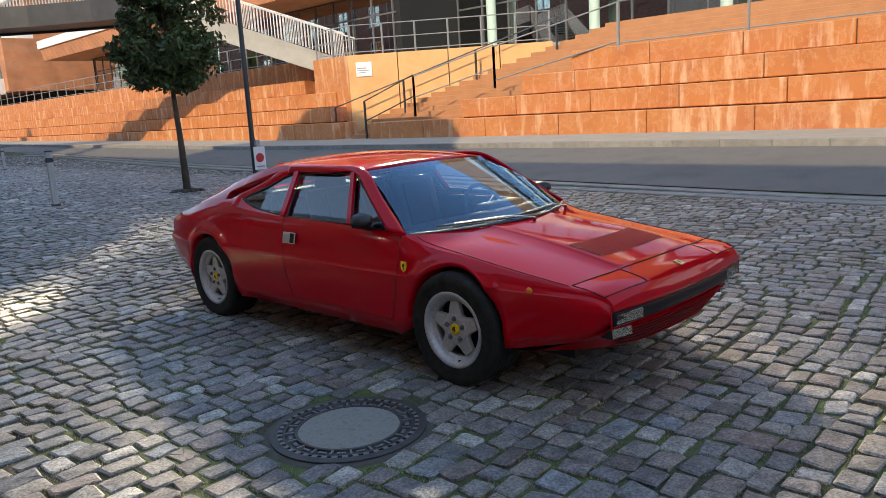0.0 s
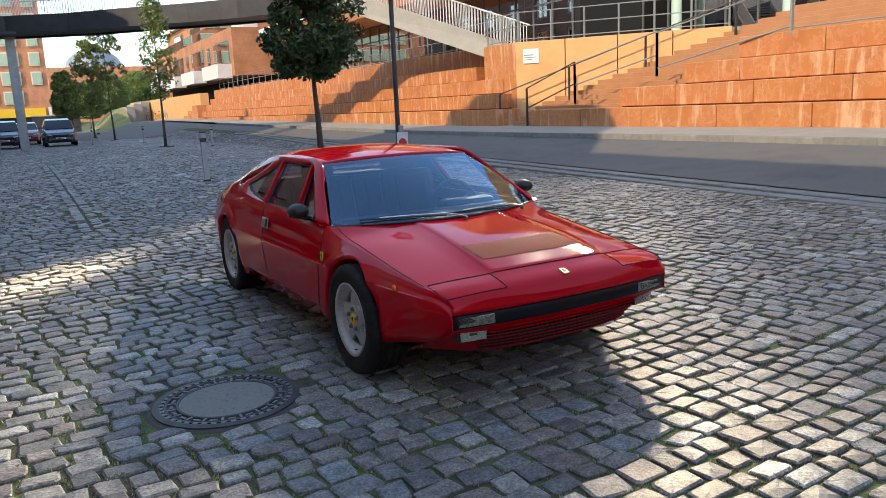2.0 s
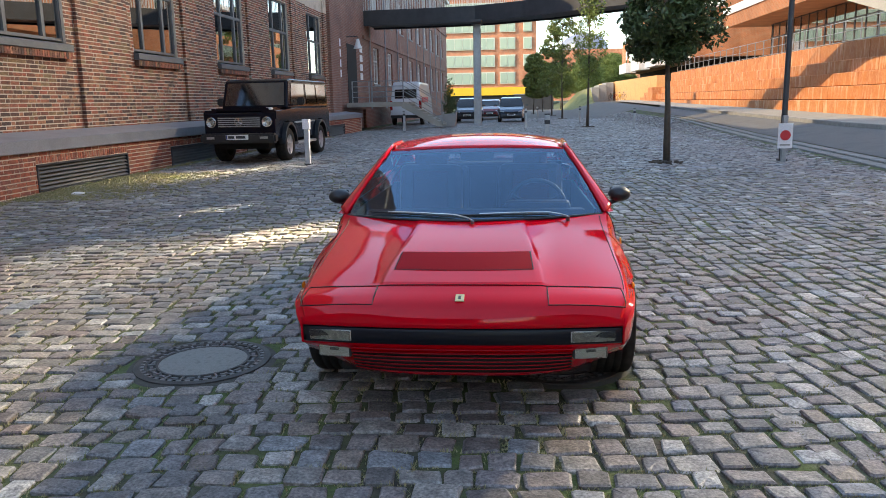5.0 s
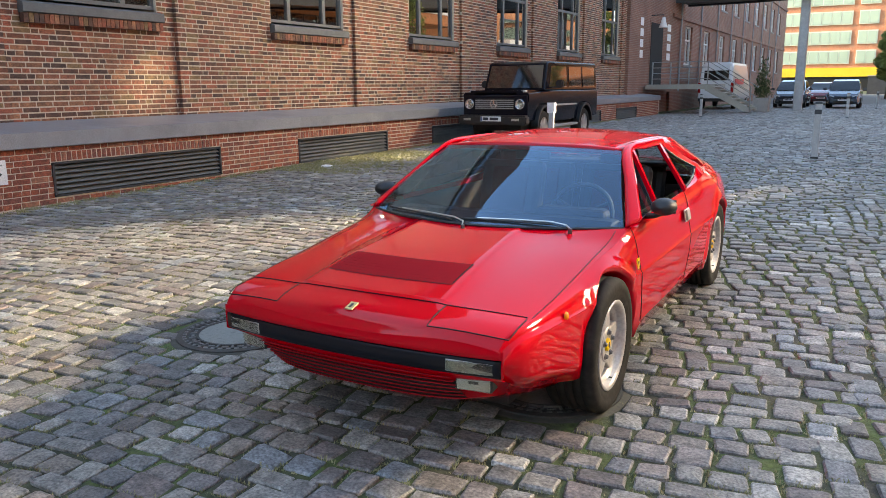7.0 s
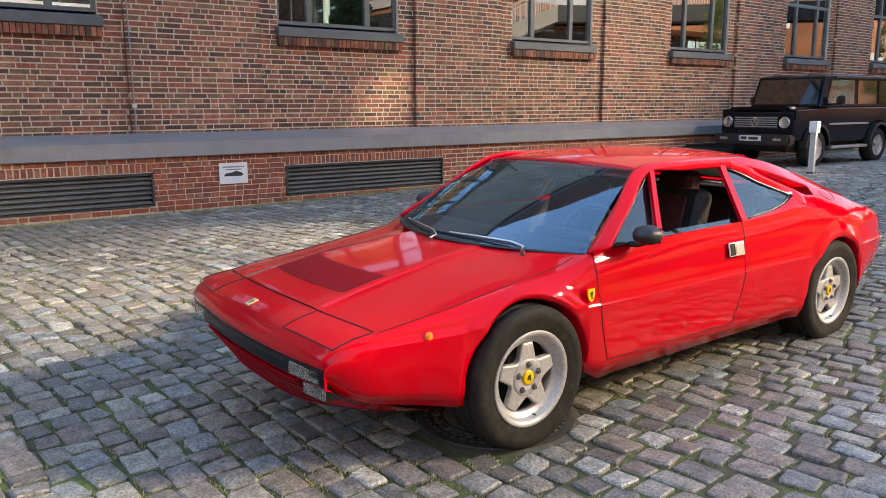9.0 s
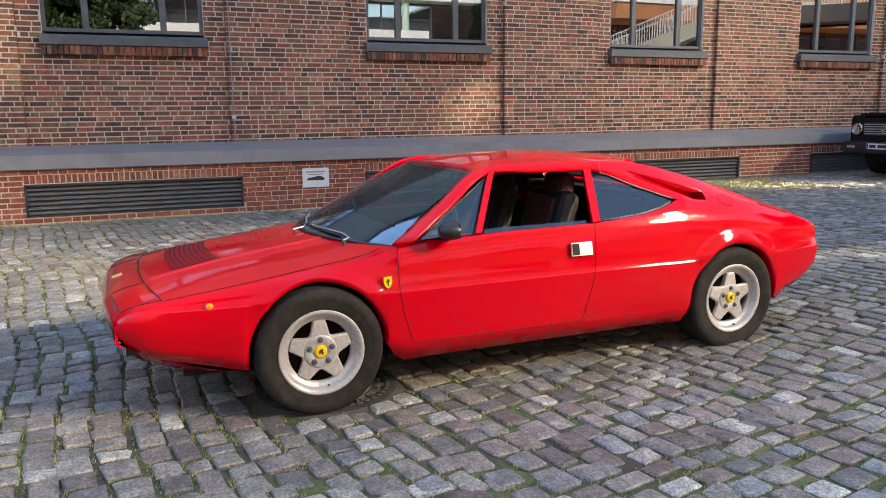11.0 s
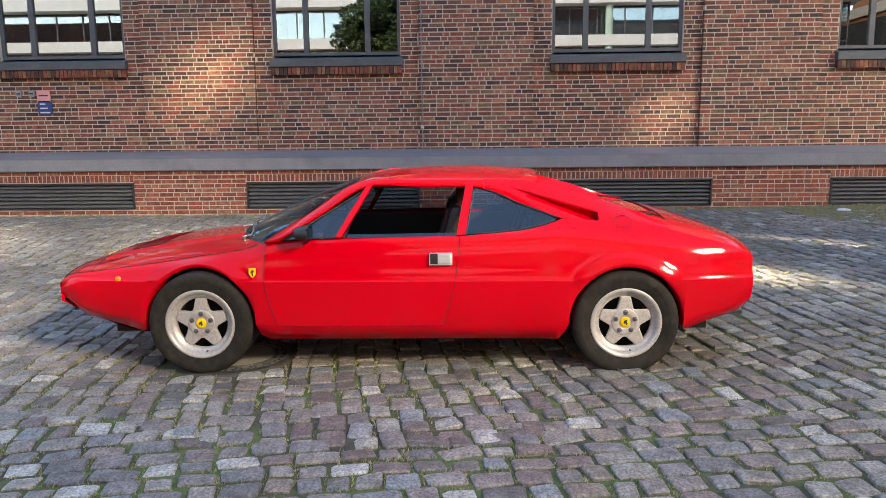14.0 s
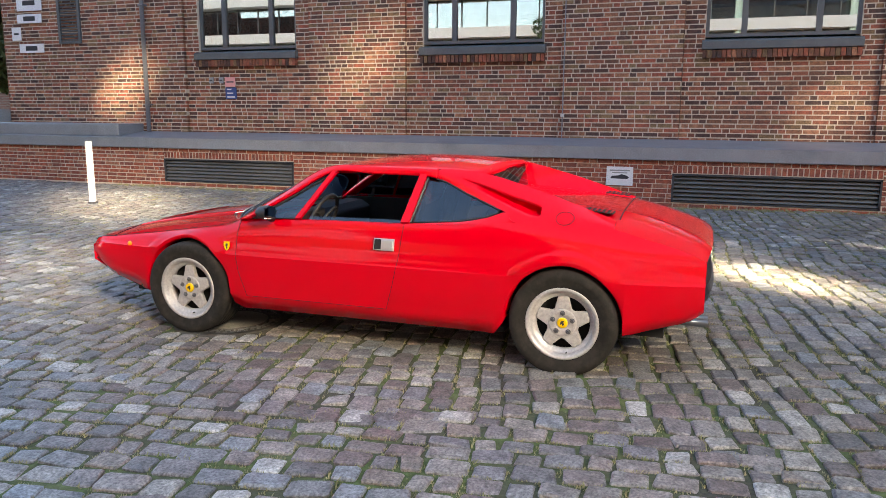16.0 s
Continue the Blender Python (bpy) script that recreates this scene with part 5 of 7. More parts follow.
part("ceiling_panel", boxes((GX + .2, GX + 7, -46.3, 27.5, 8.2, 8.29)), M["white"], glass_house)
bm = bmesh.new()
for i in range(46):
    y = -45.9 + 1.62 * i
    box(bm, GX - .04, GX + .10, y - .03, y + .03, FLOOR, 8.3)
    box(bm, GX - .04, GX + .10, y - .03, y + .03, 8.9, 12.6)
for z in (FLOOR + .05, FLOOR + 2.5, 8.2, 8.95, 11.0, 12.5):
    box(bm, GX - .03, GX + .08, -45.9, 27.0, z, z + .07)
part("mullion_frame", bm, M["winframe"], glass_house)
for i in range(45):
    y = -45.9 + 1.62 * i
    part("pane", boxes((GX + .02, GX + .03, y + .03, y + 1.59, FLOOR + .1, 8.2)), M["winglass"], glass_house)
    part("pane", boxes((GX + .02, GX + .03, y + .03, y + 1.59, 9.0, 12.5)), M["winglass"], glass_house)
M["mint"] = mottled("pale_green_paint", [(0.42, 0.55, 0.45), (0.48, 0.60, 0.50)], 2, 0.6)
for y in (24.2, 18.6, 13.0, 7.4):
    bm = bmesh.new()
    lathe(bm, [(.22, FLOOR), (.22, 8.3)], 16, "z", (GX - .7, y, 0))
    part("column", bm, M["mint"], glass_house, "pale green round column", smooth=True)
# desks seen through the glass
for i in range(9):
    y = 2.5 + 2.6 * i
    d = thing("office_desk", "office desk with a screen behind the glass front", "desk", "desks behind the glass", at=(GX + 2.2, y, FLOOR))
    part("tabletop", boxes((-.4, .4, -.8, .8, .70, .74)), M["white"], d)
    for a in (-.36, .36):
        part("leg", boxes((a - .03, a + .03, -.75, -.69, 0, .70)), M["steel"], d)
        part("leg", boxes((a - .03, a + .03, .69, .75, 0, .70)), M["steel"], d)
    part("screen", boxes((-.02, .02, -.3, .3, .85, 1.2)), M["black"], d)
    part("screen_foot", boxes((-.08, .08, -.1, .1, .741, .86)), M["black"], d)

north_house = thing("terrace_building", "orange brick building with a dark glazed ground floor over the terrace", "building")
part("ground_floor", boxes((24.2, 40, 27.0, 64.0, 3.75, 7.0)), M["void"], north_house)
bm = bmesh.new()
prism(bm, [(21.2, 7.0), (40, 7.0), (40, 7.9), (21.0, 7.9)], 29.5, 66.0, "xz")
part("soffit", bm, M["brick_home"], north_house)
part("roof_edge", boxes((20.9, 40, 29.4, 66.2, 7.9, 8.5)), M["white"], north_house)
part("upper_wall", boxes((24.0, 40, 33.0, 64.0, 8.5, 16.0)), M["brick_home"], north_house)
bm = bmesh.new()
for i in range(25):
    y = 27.4 + 1.5 * i
    box(bm, 24.08, 24.16, y - .04, y + .04, 3.75, 7.0)
for z in (3.78, 5.9, 6.9):
    box(bm, 24.09, 24.15, 27.2, 63.9, z, z + .07)
part("mullion_frame", bm, M["winframe"], north_house)
for i in range(24):
    y = 27.4 + 1.5 * i
    part("pane", boxes((24.12, 24.13, y + .04, y + 1.46, 3.85, 6.9)), M["winglass"], north_house)


def far_window(parent, x, y0, y1, z0, z1, frame_m, depth=.3):
    w = part("window", boxes((x - .03, x + .02, y0, y1, z0, z1)), frame_m, parent)
    part("pane", boxes((x - .045, x - .031, y0 + .12, y1 - .12, z0 + .12, z1 - .12)), M["winglass"], w)
    # flat black sheet in place of an unlit room
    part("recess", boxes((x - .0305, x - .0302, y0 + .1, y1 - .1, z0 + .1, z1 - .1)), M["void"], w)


homes = thing("apartment_building", "orange brick apartment house with white balconies over a dark ground floor", "building")
part("ground_floor", boxes((22.5, 44, 72.5, 119, 0.5, 5.0)), M["void"], homes, "recessed ground floor with its shade painted black")
part("end_steps", boxes((13.42, 14.4, 99, 106, .2, 2.9), (14.402, 15.4, 100, 106, .2, 3.2), (15.402, 16.4, 101, 106, .2, 3.5)), M["concrete"], homes, "pale concrete end of the garden wall", bevel=.03)
part("wall", boxes((19.8, 44, 71.2, 119, 5.0, 9.3)), M["brick_home"], homes)
part("upper_wall", boxes((22.6, 44, 73.5, 119, 9.3, 13.0)), M["brick_home"], homes)
part("roof", boxes((22.0, 45, 73.0, 119.5, 13.0, 13.5)), M["white"], homes)
part("parapet_glass", boxes((19.9, 19.93, 71.5, 118.8, 9.3, 10.3)), M["winglass"], homes)
bm = boxes((17.5, 18.3, 76.3, 116, 0.2, 3.6))
for v in bm.verts:
    v.co.x -= (v.co.y - 76.3) * .036
part("fire_wall", bm, M["terra_pale"], homes, "plain rust-orange garden wall")
for i in range(4):
    y = 72.2 + 11.0 * i
    far_window(homes, 19.8, y + .3, y + 6.6, 5.3, 8.3, M["winframe"])
    far_window(homes, 19.8, y + 8.2, y + 9.6, 6.2, 8.2, M["winframe"])
    far_window(homes, 22.6, y + 2.4, y + 8.4, 9.9, 12.3, M["winframe"])
    for z in (4.9, 9.2):
        x = 19.8 if z < 6 else 22.6
        part("balcony", boxes((x - 1.3, x, y, y + 6.8, z - .1, z + .1), (x - 1.3, x - 1.2, y, y + 6.8, z + .1, z + 1.2), (x - 1.2, x, y, y + .1, z + .1, z + 1.2), (x - 1.2, x, y + 6.7, y + 6.8, z + .1, z + 1.2)), M["white"], homes, "white balcony")

end_block = thing("terrace_end", "stepped rust-red concrete blocks at the foot of the terrace end", "terrace", kind="structure")
for k in range(4):
    part("concrete_block", boxes((17.0, 18.9, 76.02 + 2.3 * k, 76.0 + 2.3 * (k + 1), 0.2, 2.45 - .48 * k)), M["terra"], end_block, bevel=.02)

office = thing("office_block", "orange brick office block with bands of pale green windows", "building")
part("wall", boxes((-40, 7.9, 160, 185, 0, 26)), M["brick_office"], office)
M["pale"] = mottled("pale_window_frame", [(0.54, 0.53, 0.42), (0.60, 0.58, 0.46)], 1, 0.6)
M["greenpane"] = mat("green_pane", (0.34, 0.40, 0.30), 0.25)
M["signal"] = mottled("yellow_panel", [(0.75, 0.42, 0.02), (0.80, 0.47, 0.03)], .5, 0.6)
for k in range(6):
    z = 4.9 + 3.45 * k
    for x0, x1 in ((-34, -16.5), (-15.5, -.6), (0.4, 3.6)):
        w = part("window_band", boxes((x0, x1, 159.7, 160.02, z, z + 2.4)), M["pale"], office)
        n = round((x1 - x0) / 1.7)
        for i in range(n):
            a = x0 + .15 + (x1 - x0 - .2) * i / n
            part("pane", boxes((a, a + (x1 - x0) / n - .22, 159.62, 159.7, z + .2, z + 2.2)), M["greenpane"], w)
    if 1 <= k <= 5:
        far = part("window_band", boxes((5.2, 7.0, 159.7, 160.02, z, z + 2.4)), M["pale"], office)
        part("pane", boxes((5.4, 6.8, 159.62, 159.7, z + .2, z + 2.2)), M["greenpane"], far)
part("base_panel", boxes((-40, 6.8, 159.5, 160, 2.6, 4.2)), M["signal"], office, "bright yellow panel band")
part("base_panel", boxes((-40, 7.5, 159.8, 160.01, 0, 2.6)), M["void"], office)
part("post", boxes((7.3, 7.8, 159.2, 159.7, 0, 4.3)), M["white"], office)

# far hall with a shallow dome, and closing blocks far off and behind the camera, added unseen to cast shade and reflect
hall = thing("domed_hall", "distant hall with a grey ribbed dome", "building")
part("wall", boxes((15, 60, 330, 360, 0, 22)), M["brick_office"], hall)
bm = bmesh.new()
lathe(bm, [(11 * math.cos(t), 22 + 8 * math.sin(t)) for t in [math.pi / 2 * k / 8 for k in range(9)]][:-1] + [(.05, 30)], 24, "z", (33, 345, 0))
part("dome", bm, M["zinc"], hall, smooth=True)
unseen_south = thing("unseen_south_blocks", "plain dark brick blocks added out of view to shade and reflect", "building")
part("wall", boxes((-26, 4, -46, -26, 0, 11.0), (14, 40, -60, -34, 0, 12.0)), M["brick_far"], unseen_south)

bridge = thing("footbridge", "dark steel footbridge crossing the street on a slim column", "bridge")
BR = [(-4.85, 43.6), (-1.7, 43.4), (1.6, 42.9), (4.25, 41.4), (6.6, 39.2), (9.1, 37.2), (11.0, 35.3), (12.7, 33.0), (13.9, 30.9)]
BZ = 5.8


def offset_line(line, d):
    out = []
    for i, p in enumerate(line):
        a, b = Vector(line[max(0, i - 1)]), Vector(line[min(len(line) - 1, i + 1)])
        t = (b - a).normalized()
        out.append((p[0] + t.y * d, p[1] - t.x * d))
    return out


for d, nm in ((0.0, "girder"), (-2.4, "girder")):
    o, i_ = offset_line(BR, d + .06), offset_line(BR, d - .06)
    bm = bmesh.new()
    rings = [[bm.verts.new((*p, BZ)), bm.verts.new((*p, BZ + .85)), bm.verts.new((*q, BZ + .85)), bm.verts.new((*q, BZ))] for p, q in zip(o, i_)]
    for a, b in zip(rings, rings[1:]):
        for k in range(4):
            bm.faces.new((a[k], b[k], b[(k + 1) % 4], a[(k + 1) % 4]))
    bm.faces.new(rings[0])
    bm.faces.new(rings[-1][::-1])
    part(nm, bm, M["darksteel"], bridge)
bm = bmesh.new()
o, i_ = offset_line(BR, -.06), offset_line(BR, -2.34)
rings = [[bm.verts.new((*p, z)) for p in (a, b) for z in ((BZ + .1, BZ + .3) if p is a else (BZ + .3, BZ + .1))] for a, b in zip(o, i_)]
for a, b in zip(rings, rings[1:]):
    for k in range(4):
        bm.faces.new((a[k], b[k], b[(k + 1) % 4], a[(k + 1) % 4]))
part("deck", bm, M["darksteel"], bridge)


def railing(parent, line3, h=1.05, gap=.14, m=None, r=.012):
    """Upright bars and a top rail along a line of points."""
    m = m or M["railwhite"]
    pts = [Vector(p) for p in line3]
    part("top_rail", bars([[p + Vector((0, 0, h)) for p in pts]], .028, 8), m, parent)
    one = bpy.data.meshes.new("baluster")
    bm = boxes((-r, r, -r, r, 0, h))
    bm.to_mesh(one)
    bm.free()
    one.materials.append(m)
    for a, b in zip(pts, pts[1:]):
        n = max(1, int((b - a).length / gap))
        for k in range(n):
            o = new("baluster", one)
            o.parent = parent
            o.matrix_basis = Matrix.Translation(a.lerp(b, k / n))


railing(bridge, [(*p, BZ + .85) for p in BR], 1.0)
railing(bridge, [(*p, BZ + .85) for p in offset_line(BR, -2.4)], 1.0)
part("column", boxes((1.47, 1.89, 42.9, 43.3, .05, BZ)), M["steel"], bridge, "square grey steel column", bevel=.03)
part("column_head", boxes((1.38, 1.98, 41.6, 43.6, BZ - .14, BZ)), M["darksteel"], bridge)
# stair flight down to the terrace
ST0, ST1 = Vector((13.9, 30.9, BZ)), Vector((18.75, 25.25, 2.98))
dirs = (ST1 - ST0).normalized()
side = Vector((dirs.y, -dirs.x, 0)).normalized() * -2.2
stair = thing("bridge_stair", "grey steel stair flight with pale railings", "stairs")
for off in (Vector((0, 0, 0)), side):
    bm = bmesh.new()
    a, b = ST0 + off, ST1 + off
    t = Vector((side.x, side.y, 0)).normalized() * .05
    vs = [bm.verts.new(p) for p in (a - t, a + t, b - t, b + t, a - t + Vector((0, 0, .8)), a + t + Vector((0, 0, .8)), b - t + Vector((.45, -.43, .55)), b + t + Vector((.45, -.43, .55)))]
    for q in ((0, 1, 3, 2), (4, 6, 7, 5), (0, 4, 5, 1), (2, 3, 7, 6), (0, 2, 6, 4), (1, 5, 7, 3)):
        bm.faces.new([vs[i] for i in q])
    bmesh.ops.recalc_face_normals(bm, faces=bm.faces)
    part("stringer", bm, M["greysteel"], stair)
    railing(stair, [a + Vector((0, 0, .8)), b + Vector((.45, -.43, .6))], 1.0)
for k in range(15):
    p = ST0.lerp(ST1, (k + .5) / 15) + Vector((0, 0, .55))
    bm = bmesh.new()
    c = [p - dirs * .18, p + dirs * .18]
    vs = [bm.verts.new((q.x + s.x * f, q.y + s.y * f, p.z + dz)) for dz in (0, .05) for q in c for s, f in ((side, .03), (side, .97))]
    for q in ((0, 2, 3, 1), (4, 5, 7, 6), (0, 1, 5, 4), (2, 6, 7, 3), (0, 4, 6, 2), (1, 3, 7, 5)):
        bm.faces.new([vs[i] for i in q])
    part("tread", bm, M["greysteel"], stair)

# ---- railings on the terraces and stairs ----
def stair_z(x):
    return T0 + RISE * max(0.0, (x - TX - .25) / GOING + .5)


def rail_line(parent, pts, m, h=.95, lines=(1.0, .5), r=.022):
    """Posts at the given feet, joined by sloping rails."""
    for x, y, z in pts:
        part("post", boxes((x - .028, x + .028, y - .028, y + .028, z - .1, z + h)), m, parent)
    for l in lines:
        part("handrail", bars([[(x, y, z + h * l) for x, y, z in pts]], r, 8), m, parent)


rail1 = thing("stair_railing", "dark steel handrail between the stairs and the stepped blocks", "railing")
rail_line(rail1, [(17.17, 21.4, .62), (17.45, 19.1, 1.36)], M["darksteel"], 1.25, (1.0, .45))
rail_line(rail1, [(17.45, 19.1, 1.36), (18.1, 16.1, 2.08)], M["rail"], 1.15, (1.04, .45))
rail_line(rail1, [(18.1, 16.1, 2.08), (18.37, 11.85, 2.83)], M["rail"], 1.15, (1.0, .12))
rail2 = thing("stair_railing", "dark steel handrail beside the stair wall", "railing")
rail_line(rail2, [(17.2, 23.15, .62), (18.9, 21.2, stair_z(18.9)), (20.6, 19.15, stair_z(20.6)), (22.4, 16.9, stair_z(22.4))], M["darksteel"], 1.1, (1.0,))


def level_rail(parent, p, q, n, h, m, lines=(1.0, .55, .12)):
    p, q = Vector(p), Vector(q)
    for i in range(n):
        c = p.lerp(q, i / (n - 1))
        part("post", boxes((c.x - .025, c.x + .025, c.y - .025, c.y + .025, c.z, c.z + h)), m, parent)
    for l in lines:
        part("rail", bars([[p + Vector((0, 0, h * l)), q + Vector((0, 0, h * l))]], .02, 6), m, parent)


r4 = thing("terrace_railing", "grey steel railing on the upper terrace edge", "railing")
level_rail(r4, (18.4, 11.85, T0 + 4 * TH), (18.4, -13.0, T0 + 4 * TH), 8, 1.15, M["rail"], (1.0, .06))
r5 = thing("terrace_railing", "grey steel and glass railing along the terrace parapet", "railing")
level_rail(r5, (19.3, 25.6, 3.72), (19.3, 75.5, 3.77), 30, 1.05, M["rail"])
r6 = thing("terrace_railing", "grey railing before the glass building", "railing")
RA, RB = Vector((18.2, 23.25, FLOOR)), Vector((22.8, 17.5, FLOOR))
level_rail(r6, RA, RB, 7, 1.1, M["rail"])
level_rail(r6, (18.2, 23.3, FLOOR), (18.2, 25.4, FLOOR), 3, 1.1, M["rail"])

sign_board = thing("wall_sign", "white notice board on the orange stair wall", "sign", at=pose(18.36, 22.73, 3.06, 0, 0, -51.4))
part("board", boxes((-.3, .3, -.03, 0, -.26, .26)), M["signwhite"], sign_board, bevel=.01)
part("print_bar", boxes((-.26, .1, -.034, -.031, .02, .06), (-.26, .2, -.034, -.031, -.06, -.03), (-.26, .05, -.034, -.031, -.14, -.11)), M["concrete"], sign_board)

# ---- street furniture ----
def bollard(x, y, tall=.95, white=False, group="bollards", cap=False):
    b = thing("bollard", "slim grey steel bollard set in the setts" if not white and not cap else "steel bollard with a white notice box on top" if cap else "flat white-painted steel post set in the setts", "bollard", group, at=(x, y, ground_z(x, y) - .02))
    half = .045 if white else .052
    part("post", boxes((-half, half, -half * .7, half * .7, 0, tall)), M["white"] if white else M["bollard"], b, bevel=.006)
    if cap:
        part("cap", boxes((-.075, .075, -.058, .058, tall - .2, tall + .004)), M["signwhite"], b, bevel=.006)
    elif not white:
        part("cap", boxes((-.057, .057, -.041, .041, tall - .02, tall + .006)), M["darksteel"], b, bevel=.004)
        part("reflector", boxes((-.055, .055, -.039, .039, tall - .2, tall - .12)), M["darksteel"], b)
    part("collar", boxes((-.062, .062, -.046, .046, 0, .05)), M["darksteel"], b)


bollard(-.44, 14.65, .96, cap=True)
bollard(4.51, 14.55, .98)
bollard(9.5, 36.5, .95)
bollard(-1.1, 33.0, .95)
bollard(4.3, 33.5, .95)
bollard(7.6, 45.0, .95)
bollard(5.2, 48.0, .95)
bollard(-1.03, -3.04, 1.02, True)

lamp = thing("street_lamp", "tall dark grey street lamp post by the road", "lamp", at=(9.76, 16.62, 0.0))
bm = bmesh.new()
lathe(bm, [(.066, 0), (.066, 1.0), (.060, 1.04), (.052, 7.5), (.045, 8.5)], 16, "z")
part("post", bm, M["darksteel"], lamp, smooth=True)
part("base_collar", boxes((-.09, .09, -.09, .09, -.02, .04)), M["darksteel"], lamp)
part("lamp_head", boxes((-.9, .1, -.15, .15, 8.45, 8.6)), M["darksteel"], lamp, bevel=.04)
ns = thing("no_entry_post", "grey steel post with a small red and white notice", "sign", at=(9.66, 16.25, 0.0))
part("post", boxes((-.05, .05, -.05, .05, -.02, 1.0)), M["steel"], ns, bevel=.008)
part("board", boxes((-.15, .15, -.065, -.052, .30, .84)), M["signwhite"], ns)
bm = bmesh.new()
lathe(bm, [(.11, -.068), (.11, -.066), (.001, -.068)], 24, "z")
for v in bm.verts:
    v.co = Vector((v.co.x, v.co.z, v.co.y + .58))
part("red_disc", bm, M["signred"], ns)
part("print_bar", boxes((-.11, .11, -.069, -.066, .36, .39)), M["concrete"], ns)


def leaf_cloud(clumps, per, size, seed, material):
    """Many small bent leaves in clumps: (centre, radius) each."""
    rng = np.random.default_rng(seed)
    verts, faces = [], []
    for c, rad in clumps:
        n = int(per * rad ** 2)
        d = rng.normal(size=(n, 3))
        d /= np.linalg.norm(d, axis=1)[:, None]
        p = np.array(c) + d * (rad * rng.uniform(.35, 1.0, (n, 1)) ** .6) * [1, 1, .85]
        a = rng.normal(size=(n, 3))
        a /= np.linalg.norm(a, axis=1)[:, None]
        b = np.cross(a, rng.normal(size=(n, 3)))
        b /= np.linalg.norm(b, axis=1)[:, None]
        s = size * rng.uniform(.6, 1.25, (n, 1))
        for k in range(n):
            i = len(verts)
            q, u, w = p[k], a[k] * s[k], b[k] * s[k] * .42
            up = np.cross(a[k], b[k]) * s[k] * .12
            verts += [tuple(q - u), tuple(q + w + up), tuple(q + u), tuple(q - w + up)]
            faces += [(i, i + 1, i + 2), (i, i + 2, i + 3)]
    me = bpy.data.meshes.new("crown")
    me.from_pydata(verts, [], faces)
    me.materials.append(material)
    return me


def tree(x, y, trunk_h, top, width, seed, density=1.0, leaf=.075, airy=False, label="young street tree with a dense green crown"):
    rng = random.Random(seed)
    z0 = ground_z(x, y) - .03
    t = thing("tree", label, "tree", "street trees", at=(x, y, z0))
    bm = bmesh.new()
    lean = rng.uniform(-.1, .1)
    tube(bm, [(0, 0, 0), (lean * .3, 0, trunk_h * .5), (lean, .02, trunk_h), (lean, .0, trunk_h + (top - trunk_h) * .75)], .075 if width > 1.5 else .06, 9, r1=.02)
    limbs = []
    for k in range(9):
        z = trunk_h - .1 + (top - trunk_h) * (.05 + .75 * k / 9)
        a = k * 2.4 + rng.uniform(-.4, .4)
        r = width / 2 * (.85 - .5 * abs(k / 9 - .3))
        p = Vector((lean, 0, z))
        q = p + Vector((math.cos(a) * r * .8, math.sin(a) * r * .8, r * .5))
        tube(bm, [p, p.lerp(q, .5) + Vector((0, 0, .05)), q], .022, 5, r1=.006)
        limbs.append(q)
    part("trunk", bm, M["bark"], t, smooth=True)
    clumps = []
    h = top - trunk_h + .3
    for k in range(210 if not airy else 95):
        f = rng.random() ** .9
        z = trunk_h - .1 + h * f
        rr = width / 2 * min(1.0, (f + .04) / .3) ** .55 * (1.04 - f) ** .42
        a, r = rng.uniform(0, 6.283), rr * math.sqrt(rng.uniform(.02, 1.0))
        r *= 1 + .16 * math.sin(3 * a + 5 * f) + rng.uniform(-.1, .14)
        clumps.append(((lean + math.cos(a) * r, math.sin(a) * r, z - .12 * r), rng.uniform(.15, .30) * width / 2.1 * (.85 if airy else 1)))
    crown = new("crown", leaf_cloud(clumps, 1700 * density, leaf, seed, M["leaf_sun_painted"] if y > 25 else M["leaf"]))
    crown.parent = t
    bm = bmesh.new()
    for k in range(26):
        a, r = rng.uniform(0, 6.283), rng.uniform(.08, .33)
        c = Vector((math.cos(a) * r, math.sin(a) * r, .03))
        s = rng.uniform(.02, .05)
        box(bm, c.x - s, c.x + s, c.y - s, c.y + s, .0, .03 + s)
    ob = part("root_soil", bm, M["bark"], t)
    ob["kind"] = "stuff"
    return t


tree(6.8, 14.2, 2.13, 4.85, 1.98, 3, 1.1, .066)
tree(7.2, 35.5, 2.35, 6.6, 1.8, 5, .30, .075, False, "slender young street tree with a conical crown")
tree(7.2, 55.5, 2.3, 8.2, 2.6, 8, .65, .09, True, "slender young street tree with an airy crown")
tree(7.0, 68.0, 2.0, 7.6, 3.0, 9, .65, .10, True, "slender young street tree with an airy crown")
for i, (x, y, s) in enumerate(((5.6, 78, 2.6), (7.0, 92, 2.6), (10, 108, 3.6), (17, 150, 7), (24, 165, 9), (12, 175, 8))):
    tree(x, y, 2.0, 4.4 + s * .5, s, 20 + i, .22, .16, False, "broad leafy tree far up the street")
tree(-9.5, -13.5, 2.5, 7.5, 4.5, 33, .5, .12, False, "leafy tree behind the warehouse corner")
tree(15.5, 1.4, 2.6, 8.6, 4.6, 41, .55, .11, False, "broad sunlit street tree on the far pavement")
M["bankgrass"] = mottled("bank_grass", [(0.15, 0.155, 0.04), (0.24, 0.215, 0.08), (0.12, 0.14, 0.035)], 0.8, 0.85, 20)
bank = part("grass_bank", bmesh.new(), M["bankgrass"], smooth=True)
bm = bmesh.new()
